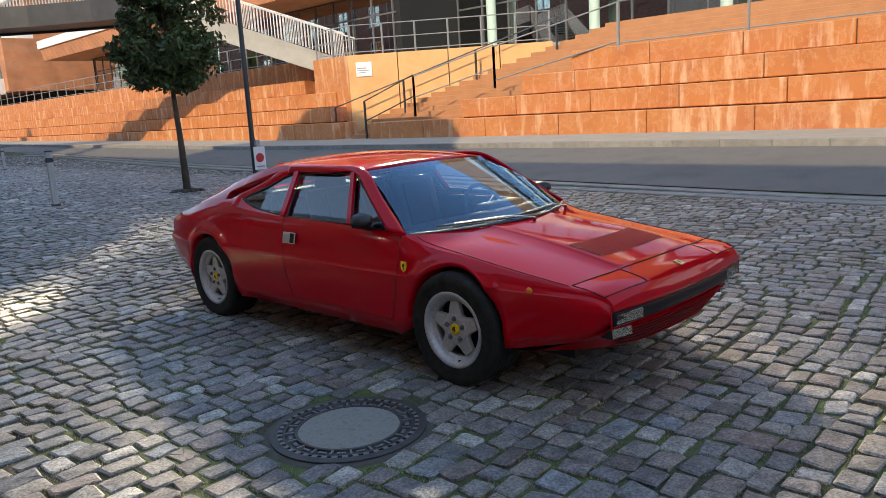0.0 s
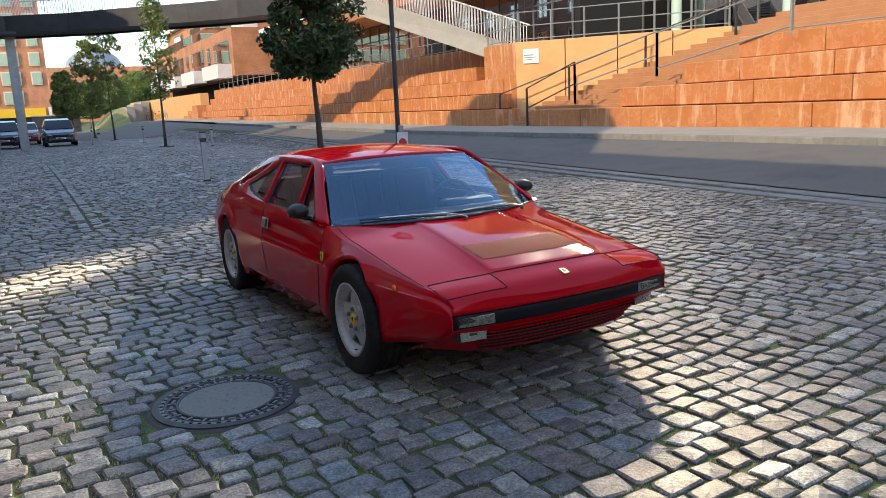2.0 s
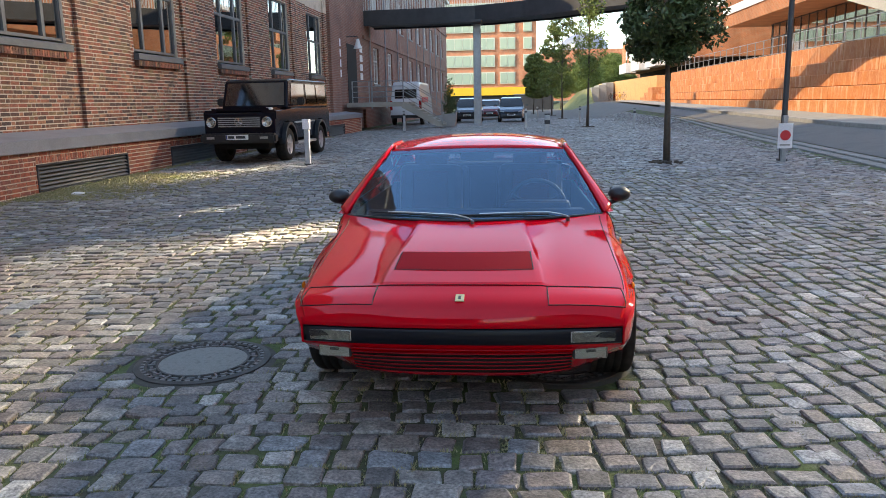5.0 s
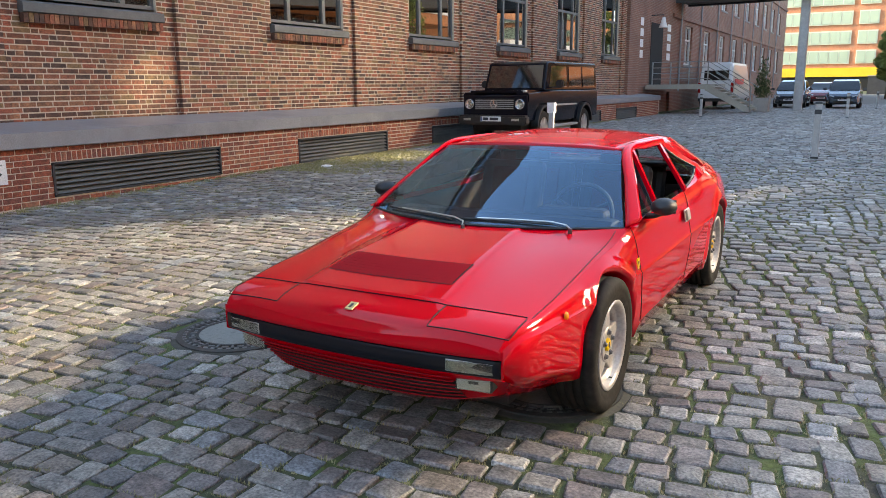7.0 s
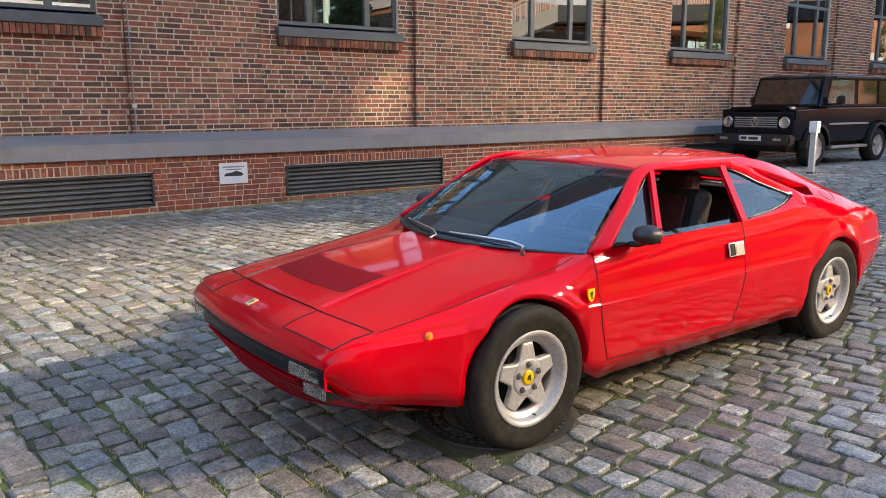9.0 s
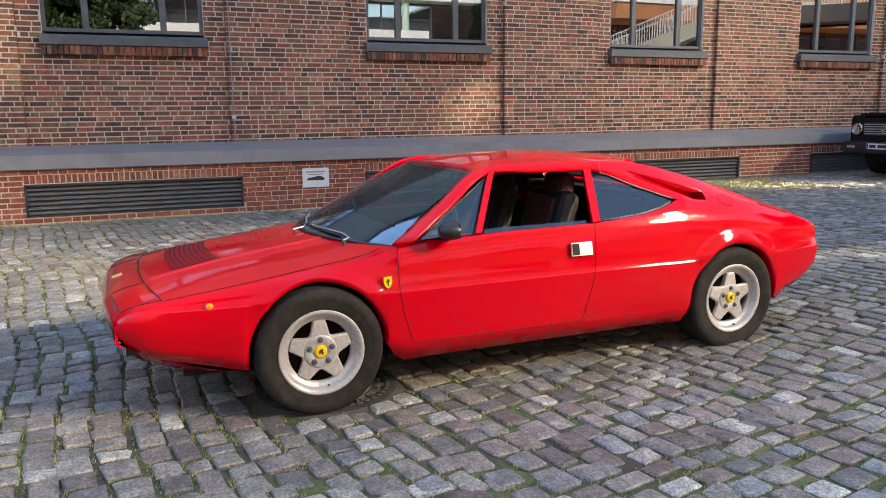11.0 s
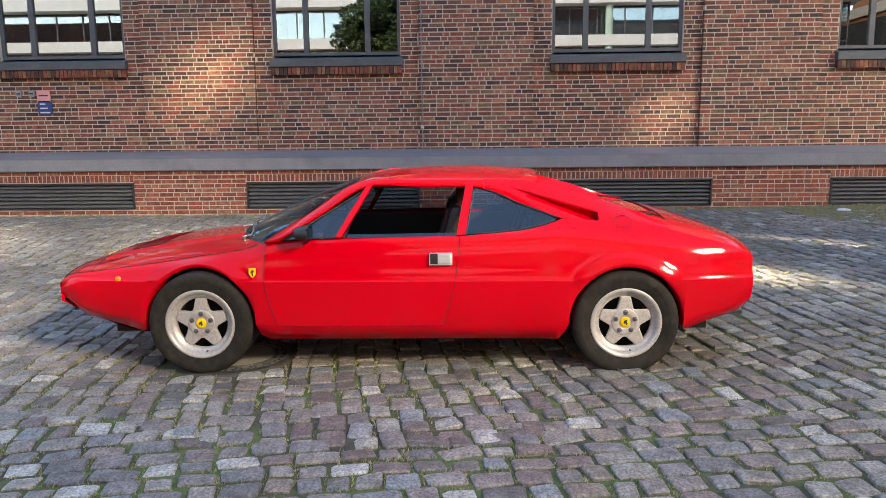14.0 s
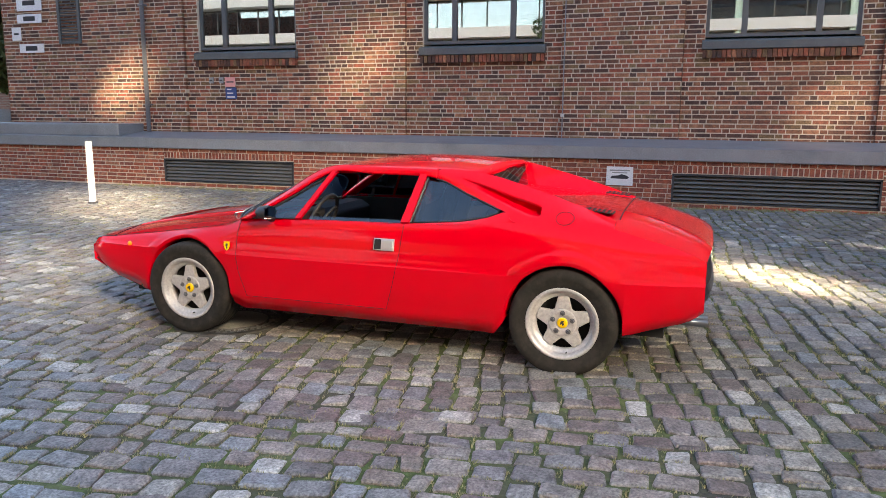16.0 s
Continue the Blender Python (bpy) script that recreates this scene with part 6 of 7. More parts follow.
g = [[bm.verts.new((x, y, ground_z(x, y) + .02 + 1.8 * sstep(9.6, 13.4, x) * sstep(95, 101, y))) for y in (94, 96, 97.5, 99, 101, 106, 112)] for x in (9.3, 9.9, 10.6, 11.3, 12.0, 12.7, 13.4)]
for a, b in zip(g, g[1:]):
    for i in range(6):
        bm.faces.new((a[i], b[i], b[i + 1], a[i + 1]))
bm.to_mesh(bank.data)
bm.free()
tagged(bank, "sunlit grass bank at the end of the street", "grass bank", kind="structure")
garden_wall = thing("garden_wall", "dark grey wall beside the grass bank", "wall", kind="structure")
part("wall_face", boxes((3.5, 9.4, 116, 116.4, -.2, 2.3)), M["darksteel"], garden_wall)
part("coping", boxes((3.4, 9.5, 115.9, 116.5, 2.304, 2.42)), M["concrete"], garden_wall)


def bicycle(x, y, turn, paint):
    """A city bicycle leaning on its stand."""
    b = thing("bicycle", "city bicycle parked before the rust-red wall", "bicycle", "parked bicycles", at=pose(x, y, ground_z(14.2, y) + .14, 6, 0, turn))
    for wx in (-.53, .53):
        ring = [(wx + .33 * math.cos(a), 0, .345 + .33 * math.sin(a)) for a in [math.pi * k / 10 for k in range(20)]]
        w = part("wheel", tube(bmesh.new(), ring, .018, 6, True), M["rubber"], b)
        part("spoke", bars([[(wx, 0, .345), (wx + .32 * math.cos(a), 0, .345 + .32 * math.sin(a))] for a in [math.pi * k / 4 for k in range(8)]], .003, 4), M["steel"], w)
    part("bike_frame", bars([[(-.53, 0, .345), (-.08, 0, .30), (.40, 0, .80), (.36, 0, .92)], [(-.08, 0, .30), (-.20, 0, .86)], [(-.53, 0, .345), (-.16, 0, .72), (.39, 0, .74)], [(.40, 0, .80), (.53, 0, .345)]], .016, 6), paint, b)
    part("saddle", boxes((-.32, -.10, -.07, .07, .87, .93)), M["black"], b, bevel=.02)
    part("handlebar", bars([[(.22, -.27, .98), (.36, -.2, 1.0), (.37, 0, .94), (.36, .2, 1.0), (.22, .27, .98)]], .012, 6), M["steel"], b)


bicycle(15.9, 88.0, 62, M["steel"])
bicycle(15.9, 91.4, 70, M["signal"])
bicycle(15.8, 94.6, 55, M["paint_dull"])
bicycle(15.7, 98.4, 66, M["black"])


# ---- parked vehicles ----
def road_wheel(parent, x, y, r, w, out):
    bm = bmesh.new()
    lathe(bm, [(r * .62, -w / 2), (r * .9, -w / 2), (r, -w * .36), (r, w * .36), (r * .9, w / 2), (r * .62, w / 2)], 28)
    t = part("wheel", bm, M["rubber"], parent, smooth=True)
    t.matrix_basis = pose(x, y, r, 0, 0, 0 if out > 0 else 180)
    bm = bmesh.new()
    lathe(bm, [(r * .63, w * .45), (r * .58, w * .36), (r * .2, w * .30), (.001, w * .36)], 20)
    part("rim", bm, M["alloy"], t, "silver rim", smooth=True)
    bm = bmesh.new()
    for k in range(5):
        a = 2 * math.pi * k / 5
        prism(bm, [(r * .14 * math.cos(a + 1.4), r * .14 * math.sin(a + 1.4)), (r * .14 * math.cos(a - 1.4), r * .14 * math.sin(a - 1.4)), (r * .58 * math.cos(a - .16), r * .58 * math.sin(a - .16)), (r * .58 * math.cos(a + .16), r * .58 * math.sin(a + .16))], w * .36, w * .43, "yz")
    part("spokes", bm, M["alloy"], t)


M["suvblack"] = mat("black_lacquer", (0.004, 0.005, 0.010), 0.12, 0.0, 0.12, 0.15)
suv = thing("off_roader", "black boxy off-road car parked by the brick wall", "car", at=pose(-2.29, 15.66, .145, 0, 0, -2))
W2 = .86


def bev(bm, o=.03, seg=2):
    bmesh.ops.bevel(bm, geom=bm.edges[:], offset=o, segments=seg, affect="EDGES")
    return bm


bm = bmesh.new()
prism(bm, [(.18, .55), (.12, .62), (.12, 1.12), (.2, 1.17), (1.32, 1.22), (4.45, 1.22), (4.5, 1.1), (4.5, .55), (3.95, .52), (3.86, .75), (3.72, .9), (3.5, .93), (3.28, .9), (3.14, .75), (3.05, .5), (1.42, .5), (1.33, .75), (1.19, .9), (.97, .93), (.75, .9), (.61, .75), (.54, .55)], -W2 + .03, W2 - .03, "yz")
part("body", bm, M["suvblack"], suv, bevel=.02)
bm = bmesh.new()
prism(bm, [(1.08, 1.22), (1.30, 1.86), (1.42, 1.90), (4.40, 1.90), (4.46, 1.84), (4.48, 1.22)], -W2 + .05, W2 - .05, "yz")
for v in bm.verts:
    v.co.x *= 1 - .05 * max(0, (v.co.z - 1.22) / .68)
part("cabin", bm, M["suvblack"], suv, bevel=.03)
part("bonnet", bev(boxes((-.70, .70, .14, 1.1, 1.17, 1.235)), .03), M["suvblack"], suv)
for sg in (1, -1):
    part("wing", bev(boxes((sg * .68 - .17, sg * .68 + .17, .13, 1.28, .95, 1.19)), .03), M["suvblack"], suv)
    bm = bmesh.new()
    for c in (.97, 3.5):
        a = [(sg * (W2 + .05), c + .46 * math.sin(t), .38 + .52 * math.cos(t)) for t in [-1.5 + 3 * k / 12 for k in range(13)]]
        b = [(sg * (W2 - .12), p[1], p[2]) for p in a]
        d = [(sg * (W2 + .05), c + .41 * math.sin(t), .38 + .46 * math.cos(t)) for t in [-1.5 + 3 * k / 12 for k in range(13)]]
        bm = bmesh.new()
        for l1, l2 in ((a, b), (a, d)):
            vs = [[bm.verts.new(p) for p in l] for l in (l1, l2)]
            for i in range(12):
                bm.faces.new((vs[0][i], vs[0][i + 1], vs[1][i + 1], vs[1][i]))
        part("arch_flare", bm, M["black"], suv, smooth=True)
    
    for nm, y0, y1 in (("side_window", 1.50, 2.40), ("side_window", 2.56, 3.35), ("side_window", 3.46, 4.28)):
        bm = bmesh.new()
        x0, x1 = sg * (W2 - .045), sg * (W2 - .078)
        bm.faces.new([bm.verts.new(p) for p in ((x0, y0 - (.18 if y0 < 2 else 0), 1.29), (x0, y1, 1.29), (x1, y1, 1.79), (x1, y0, 1.79))])
        part(nm, bm, M["side2"], suv)
    part("side_strip", boxes((sg * W2 - .035, sg * W2 + .0, 1.45, 3.0, .86, .90)), M["steel"], suv)
    part("running_board", bev(boxes((sg * .80 - .09, sg * .80 + .09, 1.5, 3.0, .36, .42)), .015), M["steel"], suv)
    part("door_mirror", bev(boxes((sg * 1.0 - .09, sg * 1.0 + .09, 1.46, 1.58, 1.28, 1.46)), .03), M["black"], suv)
    part("mirror_arm", boxes((sg * .86 - .07, sg * .86 + .07, 1.5, 1.54, 1.27, 1.31)), M["black"], suv)
    bm = bmesh.new()
    lathe(bm, [(.115, .02), (.115, -.03), (.10, -.035), (.10, -.015), (.001, -.01)], 24, "z")
    for v in bm.verts:
        v.co = Vector((v.co.x, v.co.z, v.co.y))
    hl = part("headlight", bm, M["chrome"], suv, "round headlight", smooth=True)
    hl.matrix_basis = pose(sg * .65, .105, .925)
    bm = bmesh.new()
    lathe(bm, [(.10, -.02), (.07, -.035), (.001, -.045)], 24, "z")
    for v in bm.verts:
        v.co = Vector((v.co.x, v.co.z, v.co.y))
    part("lens", bm, M["lens"], hl, smooth=True)
    part("turn_signal", bev(boxes((sg * .66 - .07, sg * .66 + .07, .2, .36, 1.19, 1.24)), .02), M["white"], suv)
    for c in (.97, 3.5):
        road_wheel(suv, sg * .74, c, .38, .25, sg)
    part("bumper_lamp", boxes((sg * .62 - .09, sg * .62 + .09, -.085, -.075, .56, .61)), M["lampback"], suv)
bm = bmesh.new()
bm.faces.new([bm.verts.new(p) for p in ((-.73, 1.083, 1.285), (.73, 1.083, 1.285), (.69, 1.265, 1.81), (-.69, 1.265, 1.81))])
part("windscreen", bm, M["screen2"], suv)
part("front_grille", boxes((-.50, .50, .095, .125, .80, 1.05)), M["void"], suv)
for k in range(5):
    part("grille_slat", boxes((-.49, .49, .08, .096, .825 + .045 * k, .845 + .045 * k)), M["steel"], suv)
bm = bmesh.new()
lathe(bm, [(.095, .07), (.095, .06), (.08, .06), (.08, .07)], 24, "z")
for a in (0, 2.094, 4.189):
    tube(bm, [(0, 0, .065), (.085 * math.sin(a), .085 * math.cos(a), .065)], .012, 5)
for v in bm.verts:
    v.co = Vector((v.co.x, v.co.z, v.co.y + .93))
part("round_emblem", bm, M["chrome"], suv)
part("front_bumper", bev(boxes((-.88, .88, -.07, .16, .46, .68)), .04), M["black"], suv)
pl = part("plate", boxes((-.26, .26, -.085, -.072, .545, .655)), M["signwhite"], suv)
part("plate_bar", boxes((-.20, -.06, -.088, -.086, .57, .63), (-.02, .20, -.088, -.086, .57, .63)), M["ink"], pl)
part("plate_band", boxes((-.255, -.225, -.088, -.086, .55, .65)), M["signblue"], pl)
part("chassis", boxes((-.6, .6, .3, 4.4, .32, .56)), M["under"], suv)
for sg in (1, -1):
    part("roof_gutter", boxes((sg * .785 - .015, sg * .785 + .015, 1.65, 4.4, 1.83, 1.86)), M["black"], suv)


def hatch(name, x, y, z, paint, label, w=.88, length=4.2, h=1.55):
    """A family car seen from the front."""
    c = thing(name, label, "car", "cars up the street", at=(x, y, z))
    k = h / 1.55
    bm = bmesh.new()
    prism(bm, [(.06, .22), (-.03, .34), (-.03, .52), (.04, .66), (.22, .79), (.6, .90), (1.05, 1.0), (length - .2, 1.0), (length, .8), (length, .3), (3.75, .22), (3.7, .5), (3.4, .66), (3.05, .5), (3.0, .22), (1.2, .22), (1.15, .5), (.82, .66), (.5, .5), (.45, .22)], -w, w, "yz")
    for v in bm.verts:
        v.co.x *= (1 - .20 * sstep(.75, -.03, v.co.y)) * (1 - .07 * sstep(.62, 1.0, v.co.z))
    part("body", bm, paint, c, bevel=.085)
    bm = bmesh.new()
    prism(bm, [(.86, .93), (1.30, 1.22 * k), (1.78, 1.49 * k), (2.3, 1.57 * k), (3.4, 1.54 * k), (3.9, 1.3 * k), (4.08, .98)], -w + .07, w - .07, "yz")
    for v in bm.verts:
        v.co.x *= 1 - .2 * max(0, (v.co.z - .95) / .6)
    part("cabin", bm, paint, c, bevel=.06)
    bm = bmesh.new()
    bm.faces.new([bm.verts.new(p) for p in ((-w + .12, .93, 1.0), (w - .12, .93, 1.0), (w - .165, 1.27, 1.225 * k), (w - .235, 1.70, 1.46 * k), (-w + .235, 1.70, 1.46 * k), (-w + .165, 1.27, 1.225 * k))])
    part("windscreen", bm, M["tint"], c)
    for sg in (1, -1):
        part("headlight", bev(boxes((-.16, .16, -.06, .10, -.07, .07)), .04), M["lampback"], c).matrix_basis = pose(sg * .56, .095, .64, -38, sg * -10, sg * 20)
        part("door_mirror", bev(boxes((sg * 1.0 - .1, sg * 1.0 + .1, 1.2, 1.32, .98, 1.12)), .03), paint, c)
        bm = bmesh.new()
        bm.faces.new([bm.verts.new(p) for p in ((sg * (w - .055), 1.2, 1.02), (sg * (w - .055), 3.9, 1.02), (sg * (w - .19), 3.4, 1.44 * k), (sg * (w - .19), 1.85, 1.44 * k))])
        part("side_window", bm, M["tint"], c)
        for u in (.83, 3.38):
            road_wheel(c, sg * (w - .12), u, .31, .2, sg)
    part("front_grille", boxes((-.40, .40, -.045, .02, .53, .60), (-.5, .5, -.05, .02, .27, .40)), M["void"], c)
    p = part("plate", boxes((-.25, .25, -.062, -.046, .42, .52)), M["signwhite"], c)
    part("plate_bar", boxes((-.2, .2, -.066, -.063, .445, .495)), M["ink"], p)


M["blue_grey"] = mat("blue_grey_lacquer", (0.06, 0.085, 0.12), 0.25, 0.5, 1.0)
M["dark_lacquer"] = mat("dark_lacquer", (0.03, 0.035, 0.045), 0.25, 0.4, 1.0)
M["dark_red"] = mat("dark_red_lacquer", (0.16, 0.012, 0.015), 0.25, 0.2, 1.0)
hatch("parked_car", 3.55, 47.5, .1, M["blue_grey"], "blue-grey family car parked on the setts")
hatch("parked_car", .75, 48.0, .1, M["dark_lacquer"], "dark estate car parked behind the bridge column")
hatch("parked_car", 1.9, 56.0, .08, M["dark_red"], "dark red hatchback parked between two cars", h=1.45)

M["vanwhite"] = mat("white_lacquer", (0.62, 0.63, 0.64), 0.3, 0.0, 0.8)
van = thing("panel_van", "white panel van parked behind the loading ramp", "van", at=(-2.75, 45.0, .1))
bm = bmesh.new()
prism(bm, [(0, .45), (-.02, 1.3), (.12, 2.35), (.35, 2.58), (5.2, 2.58), (6.0, 1.2), (6.1, .45)], -.98, .98, "yz")
for v in bm.verts:
    v.co.x *= 1 - .18 * max(0, (v.co.z - 1.3) / 1.3)
part("body", bm, M["vanwhite"], van, bevel=.16)
part("rear_window", boxes((-.66, .66, -.035, .0, -.27, .27)), M["tint"], van, bevel=.015).matrix_basis = pose(0, .052, 1.85, -7.6)
for sg in (1, -1):
    part("tail_lamp", boxes((sg * .88 - .07, sg * .88 + .07, -.05, .03, .9, 1.45)), M["redlens"], van)
    road_wheel(van, sg * .86, .95, .34, .22, sg)
    road_wheel(van, sg * .86, 4.9, .34, .22, sg)
part("side_stripe", boxes((.955, .985, .4, 3.2, 1.35, 1.65)), M["signred"], van)
part("rear_bumper", boxes((-.9, .9, -.12, .05, .42, .6)), M["black"], van)

# ---- loading ramp, planter, wall lamp ----
ramp_t = thing("loading_platform", "grey steel loading platform with stairs and railings at the warehouse door", "platform", at=(0, 0, 0))
part("deck", boxes((-4.7, -1.8, 37.6, 42.4, 1.25, 1.48)), M["greysteel"], ramp_t)
for i in range(8):
    x = -1.8 + .24 * i
    part("step", boxes((x, x + .26, 37.7, 39.6, 1.34 - .15 * i, 1.38 - .15 * i)), M["greysteel"], ramp_t)
for y in (37.65, 39.62):
    bm = bmesh.new()
    prism(bm, [(-1.9, 1.48), (-1.75, 1.48), (.2, .35), (.2, .22), (-.1, .22), (-1.9, 1.2)], y - .03, y + .03, "xz")
    part("stringer", bm, M["greysteel"], ramp_t)
rr = thing("platform_railing", "thin grey railing on the loading platform", "railing")
level_rail(rr, (-4.4, 37.65, 1.48), (-1.8, 37.65, 1.48), 4, 1.05, M["rail"], (1.0, .75, .5, .25))
for h in (1.05, .8, .55, .3):
    part("rail", bars([[(-1.8, 37.65, 1.48 + h), (.15, 37.65, .3 + h)]], .018, 6), M["rail"], rr)
part("post", boxes((.12, .17, 37.62, 37.68, .25, 1.35)), M["rail"], rr)
for h in (1.05, .55):
    part("rail", bars([[(-1.8, 39.6, 1.48 + h), (.15, 39.6, .3 + h)]], .018, 6), M["rail"], rr)
door_w = thing("door_1", "dark loading door in the brick wall", "door", kind="structure")
part("door_reveal", boxes((-4.86, -4.84, 38.5, 41.2, 1.48, 4.7)), M["brick_far"], door_w)
part("door_leaf", boxes((-4.839, -4.82, 38.7, 41.0, 1.48, 4.5)), M["void"], door_w)
for y0 in (36.6, 42.0):
    for k in range(4):
        board = thing("name_board", "small white sign board beside the warehouse door", "sign", "door signs", at=(-4.845, y0, 2.75 + .5 * k))
        part("board", boxes((0, .02, 0, .7, 0, .36)), M["signwhite"], board)
planter = thing("planter", "square grey planter with a small dark conifer", "planter", at=(.3, 40.4, .1))
bm = bmesh.new()
prism(bm, [(-.32, 0), (.32, 0), (.38, .8), (.32, .8), (.30, .7), (-.30, .7), (-.32, .8), (-.38, .8)], -.38, .38, "xz")
part("pot", bm, M["concrete"], planter)
cr = new("foliage", leaf_cloud([((.13 * math.cos(2.4 * k), .13 * math.sin(2.4 * k), .85 + .105 * k), .40 - .019 * k) for k in range(18)], 1300, .06, 77, M["leaf"]))
cr.parent = planter
wl = thing("wall_lamp", "white enamel barn lamp on a wall bracket", "lamp", at=(-4.2, 38.5, 4.25))
bm = bmesh.new()
lathe(bm, [(.22, -.05), (.20, 0), (.12, .22), (.08, .42), (.001, .45)], 20, "z")
part("shade", bm, M["white"], wl, smooth=True)
part("bracket", bars([[(0, 0, .4), (0, 0, .55), (-.6, 0, .55)]], .025, 6), M["darksteel"], wl)

# ---- small things on and before the wall ----
paper = thing("wall_notice", "white printed notice on the brick plinth", "sign", at=(-3.838, 5.03, .49))
part("board", boxes((-.004, .004, -.21, .21, -.15, .15)), M["signwhite"], paper)
bm = bmesh.new()
prism(bm, [(-.15, -.04), (-.12, .0), (-.02, .01), (.03, .03), (.10, .015), (.15, -.02), (.12, -.045)], .0045, .0055, "yz")
part("print_shape", bm, M["ink"], paper)
part("print_bar", boxes((.0045, .0055, -.16, .16, .08, .10), (.0045, .0055, -.12, .12, .045, .06)), M["concrete"], paper)
for y, m_, w_, z0, z1, lab in ((-3.27, "steel", .05, 2.04, 2.16, "small grey switch box on the brick wall"), (-3.035, "steel", .05, 2.04, 2.16, "small grey switch box on the brick wall"), (-2.83, "signpink", .12, 1.97, 2.16, "pink printed sign on the brick wall"), (-2.82, "signblue", .13, 1.73, 1.955, "dark blue printed sign on the brick wall")):
    s = thing("wall_plate", lab, "sign" if "sign" in lab else "switch", at=(-4.655, y, 0))
    part("plate", boxes((0, .03 if m_ == "steel" else .012, -w_, w_, z0, z1)), M[m_], s, bevel=.004)
    n = 3 if m_ == "signblue" else 1
    for k in range(n):
        zz = z0 + (z1 - z0) * (k + .5) / n
        part("print_bar", boxes((.0125 if m_ != "steel" else .0305, .0135 if m_ != "steel" else .0315, -w_ * .7, w_ * (.7 - .3 * k), zz - .012, zz + .012)), M["signwhite"] if m_ == "signblue" else M["ink"], s)
for y0, y1, z0, z1 in ((-8.21, -7.5, 3.62, 3.95), (-8.22, -7.53, 3.36, 3.55), (-8.41, -8.15, 3.0, 3.28), (-8.22, -7.53, 2.73, 2.92)):
    s = thing("name_board", "white sign board with dark lettering on the brick corner", "sign", "corner signs", at=(-4.585, 0, 0))
    part("board", boxes((0, .015, y0, y1, z0, z1)), M["signwhite"], s, bevel=.003)
    part("print_bar", boxes((.0155, .0165, y0 + .18, y1 - .18, (z0 + z1) / 2 - .05, (z0 + z1) / 2 + .05)) if y1 - y0 > .4 else boxes((.0155, .0165, y0 + .06, y1 - .06, (z0 + z1) / 2 - .02, (z0 + z1) / 2 + .02)), M["ink"], s)
lw = thing("louvre_window", "narrow grey louvred shutter in the brick wall", "vent")
part("frame", boxes((-4.66, -4.56, -7.08, -7.02, 2.95, 4.6), (-4.66, -4.56, -6.54, -6.48, 2.95, 4.6), (-4.66, -4.56, -7.08, -6.48, 2.9, 2.95)), M["winframe"], lw)
for k in range(26):
    bm = bmesh.new()
    z = 2.96 + .063 * k
    prism(bm, [(-4.57, z), (-4.565, z + .01), (-4.62, z + .055), (-4.625, z + .045)], -7.02, -6.54, "xz")
    part("slat", bm, M["winframe"], lw)
pipe = thing("downpipe", "old zinc downpipe on the brick wall", "pipe")
part("pipe", bars([[(-4.5, -4.78, 1.05), (-4.5, -4.78, 12.9)]], .045, 12), M["zinc"], pipe, smooth=True)
for z in (1.6, 3.6, 5.6):
    part("clip", boxes((-4.62, -4.45, -4.84, -4.72, z, z + .03)), M["zinc"], pipe)
step_box = thing("raised_ledge", "raised zinc-covered ledge block on the plinth", "ledge", kind="structure")
part("block", boxes((-4.61, -3.86, -11.5, -5.0, .97, 1.22)), M["zinc"], step_box, bevel=.02)
pf = thing("corner_platform", "concrete platform with a thin railing at the warehouse corner", "platform")
part("deck", boxes((-7.5, -3.9, -12.0, -8.75, 1.23, 1.5)), M["concrete"], pf)
level_rail(pf, (-4.1, -8.85, 1.5), (-4.1, -11.9, 1.5), 3, 1.1, M["rail"], (1.0, .66, .33))
cable = thing("lightning_rod", "thin lightning conductor down the brick wall", "cable")
part("rod", bars([[(-4.585, 3.93, 1.03), (-4.585, 3.93, 1.45)], [(-4.59, 3.93, 1.45), (-4.59, 3.93, 12.5)]], .009, 6), M["zinc"], cable)
part("joint", boxes((-4.60, -4.56, 3.90, 3.96, 1.42, 1.47)), M["white"], cable)
litter = thing("paper_scrap", "crumpled pale paper scrap on the setts", "litter", at=(-3.12, 10.6, .09))
bm = bmesh.new()
bmesh.ops.create_icosphere(bm, subdivisions=2, radius=.1)
for v in bm.verts:
    v.co = Vector((v.co.x * 1.2, v.co.y, abs(v.co.z) * .35)) * (1 + .25 * noise.noise(v.co * 9))
part("scrap", bm, M["signwhite"], litter)
tape = thing("tape_strip", "fallen strip of red and white barrier tape", "litter", at=(5.85, 9.8, .02))
part("strip", boxes((-.3, .3, -.03, .03, 0, .006)), M["signpink"], tape).matrix_basis = pose(0, 0, 0, 0, 0, 20)


# ---- manhole cover ----
MAN = (2.12, 3.10)


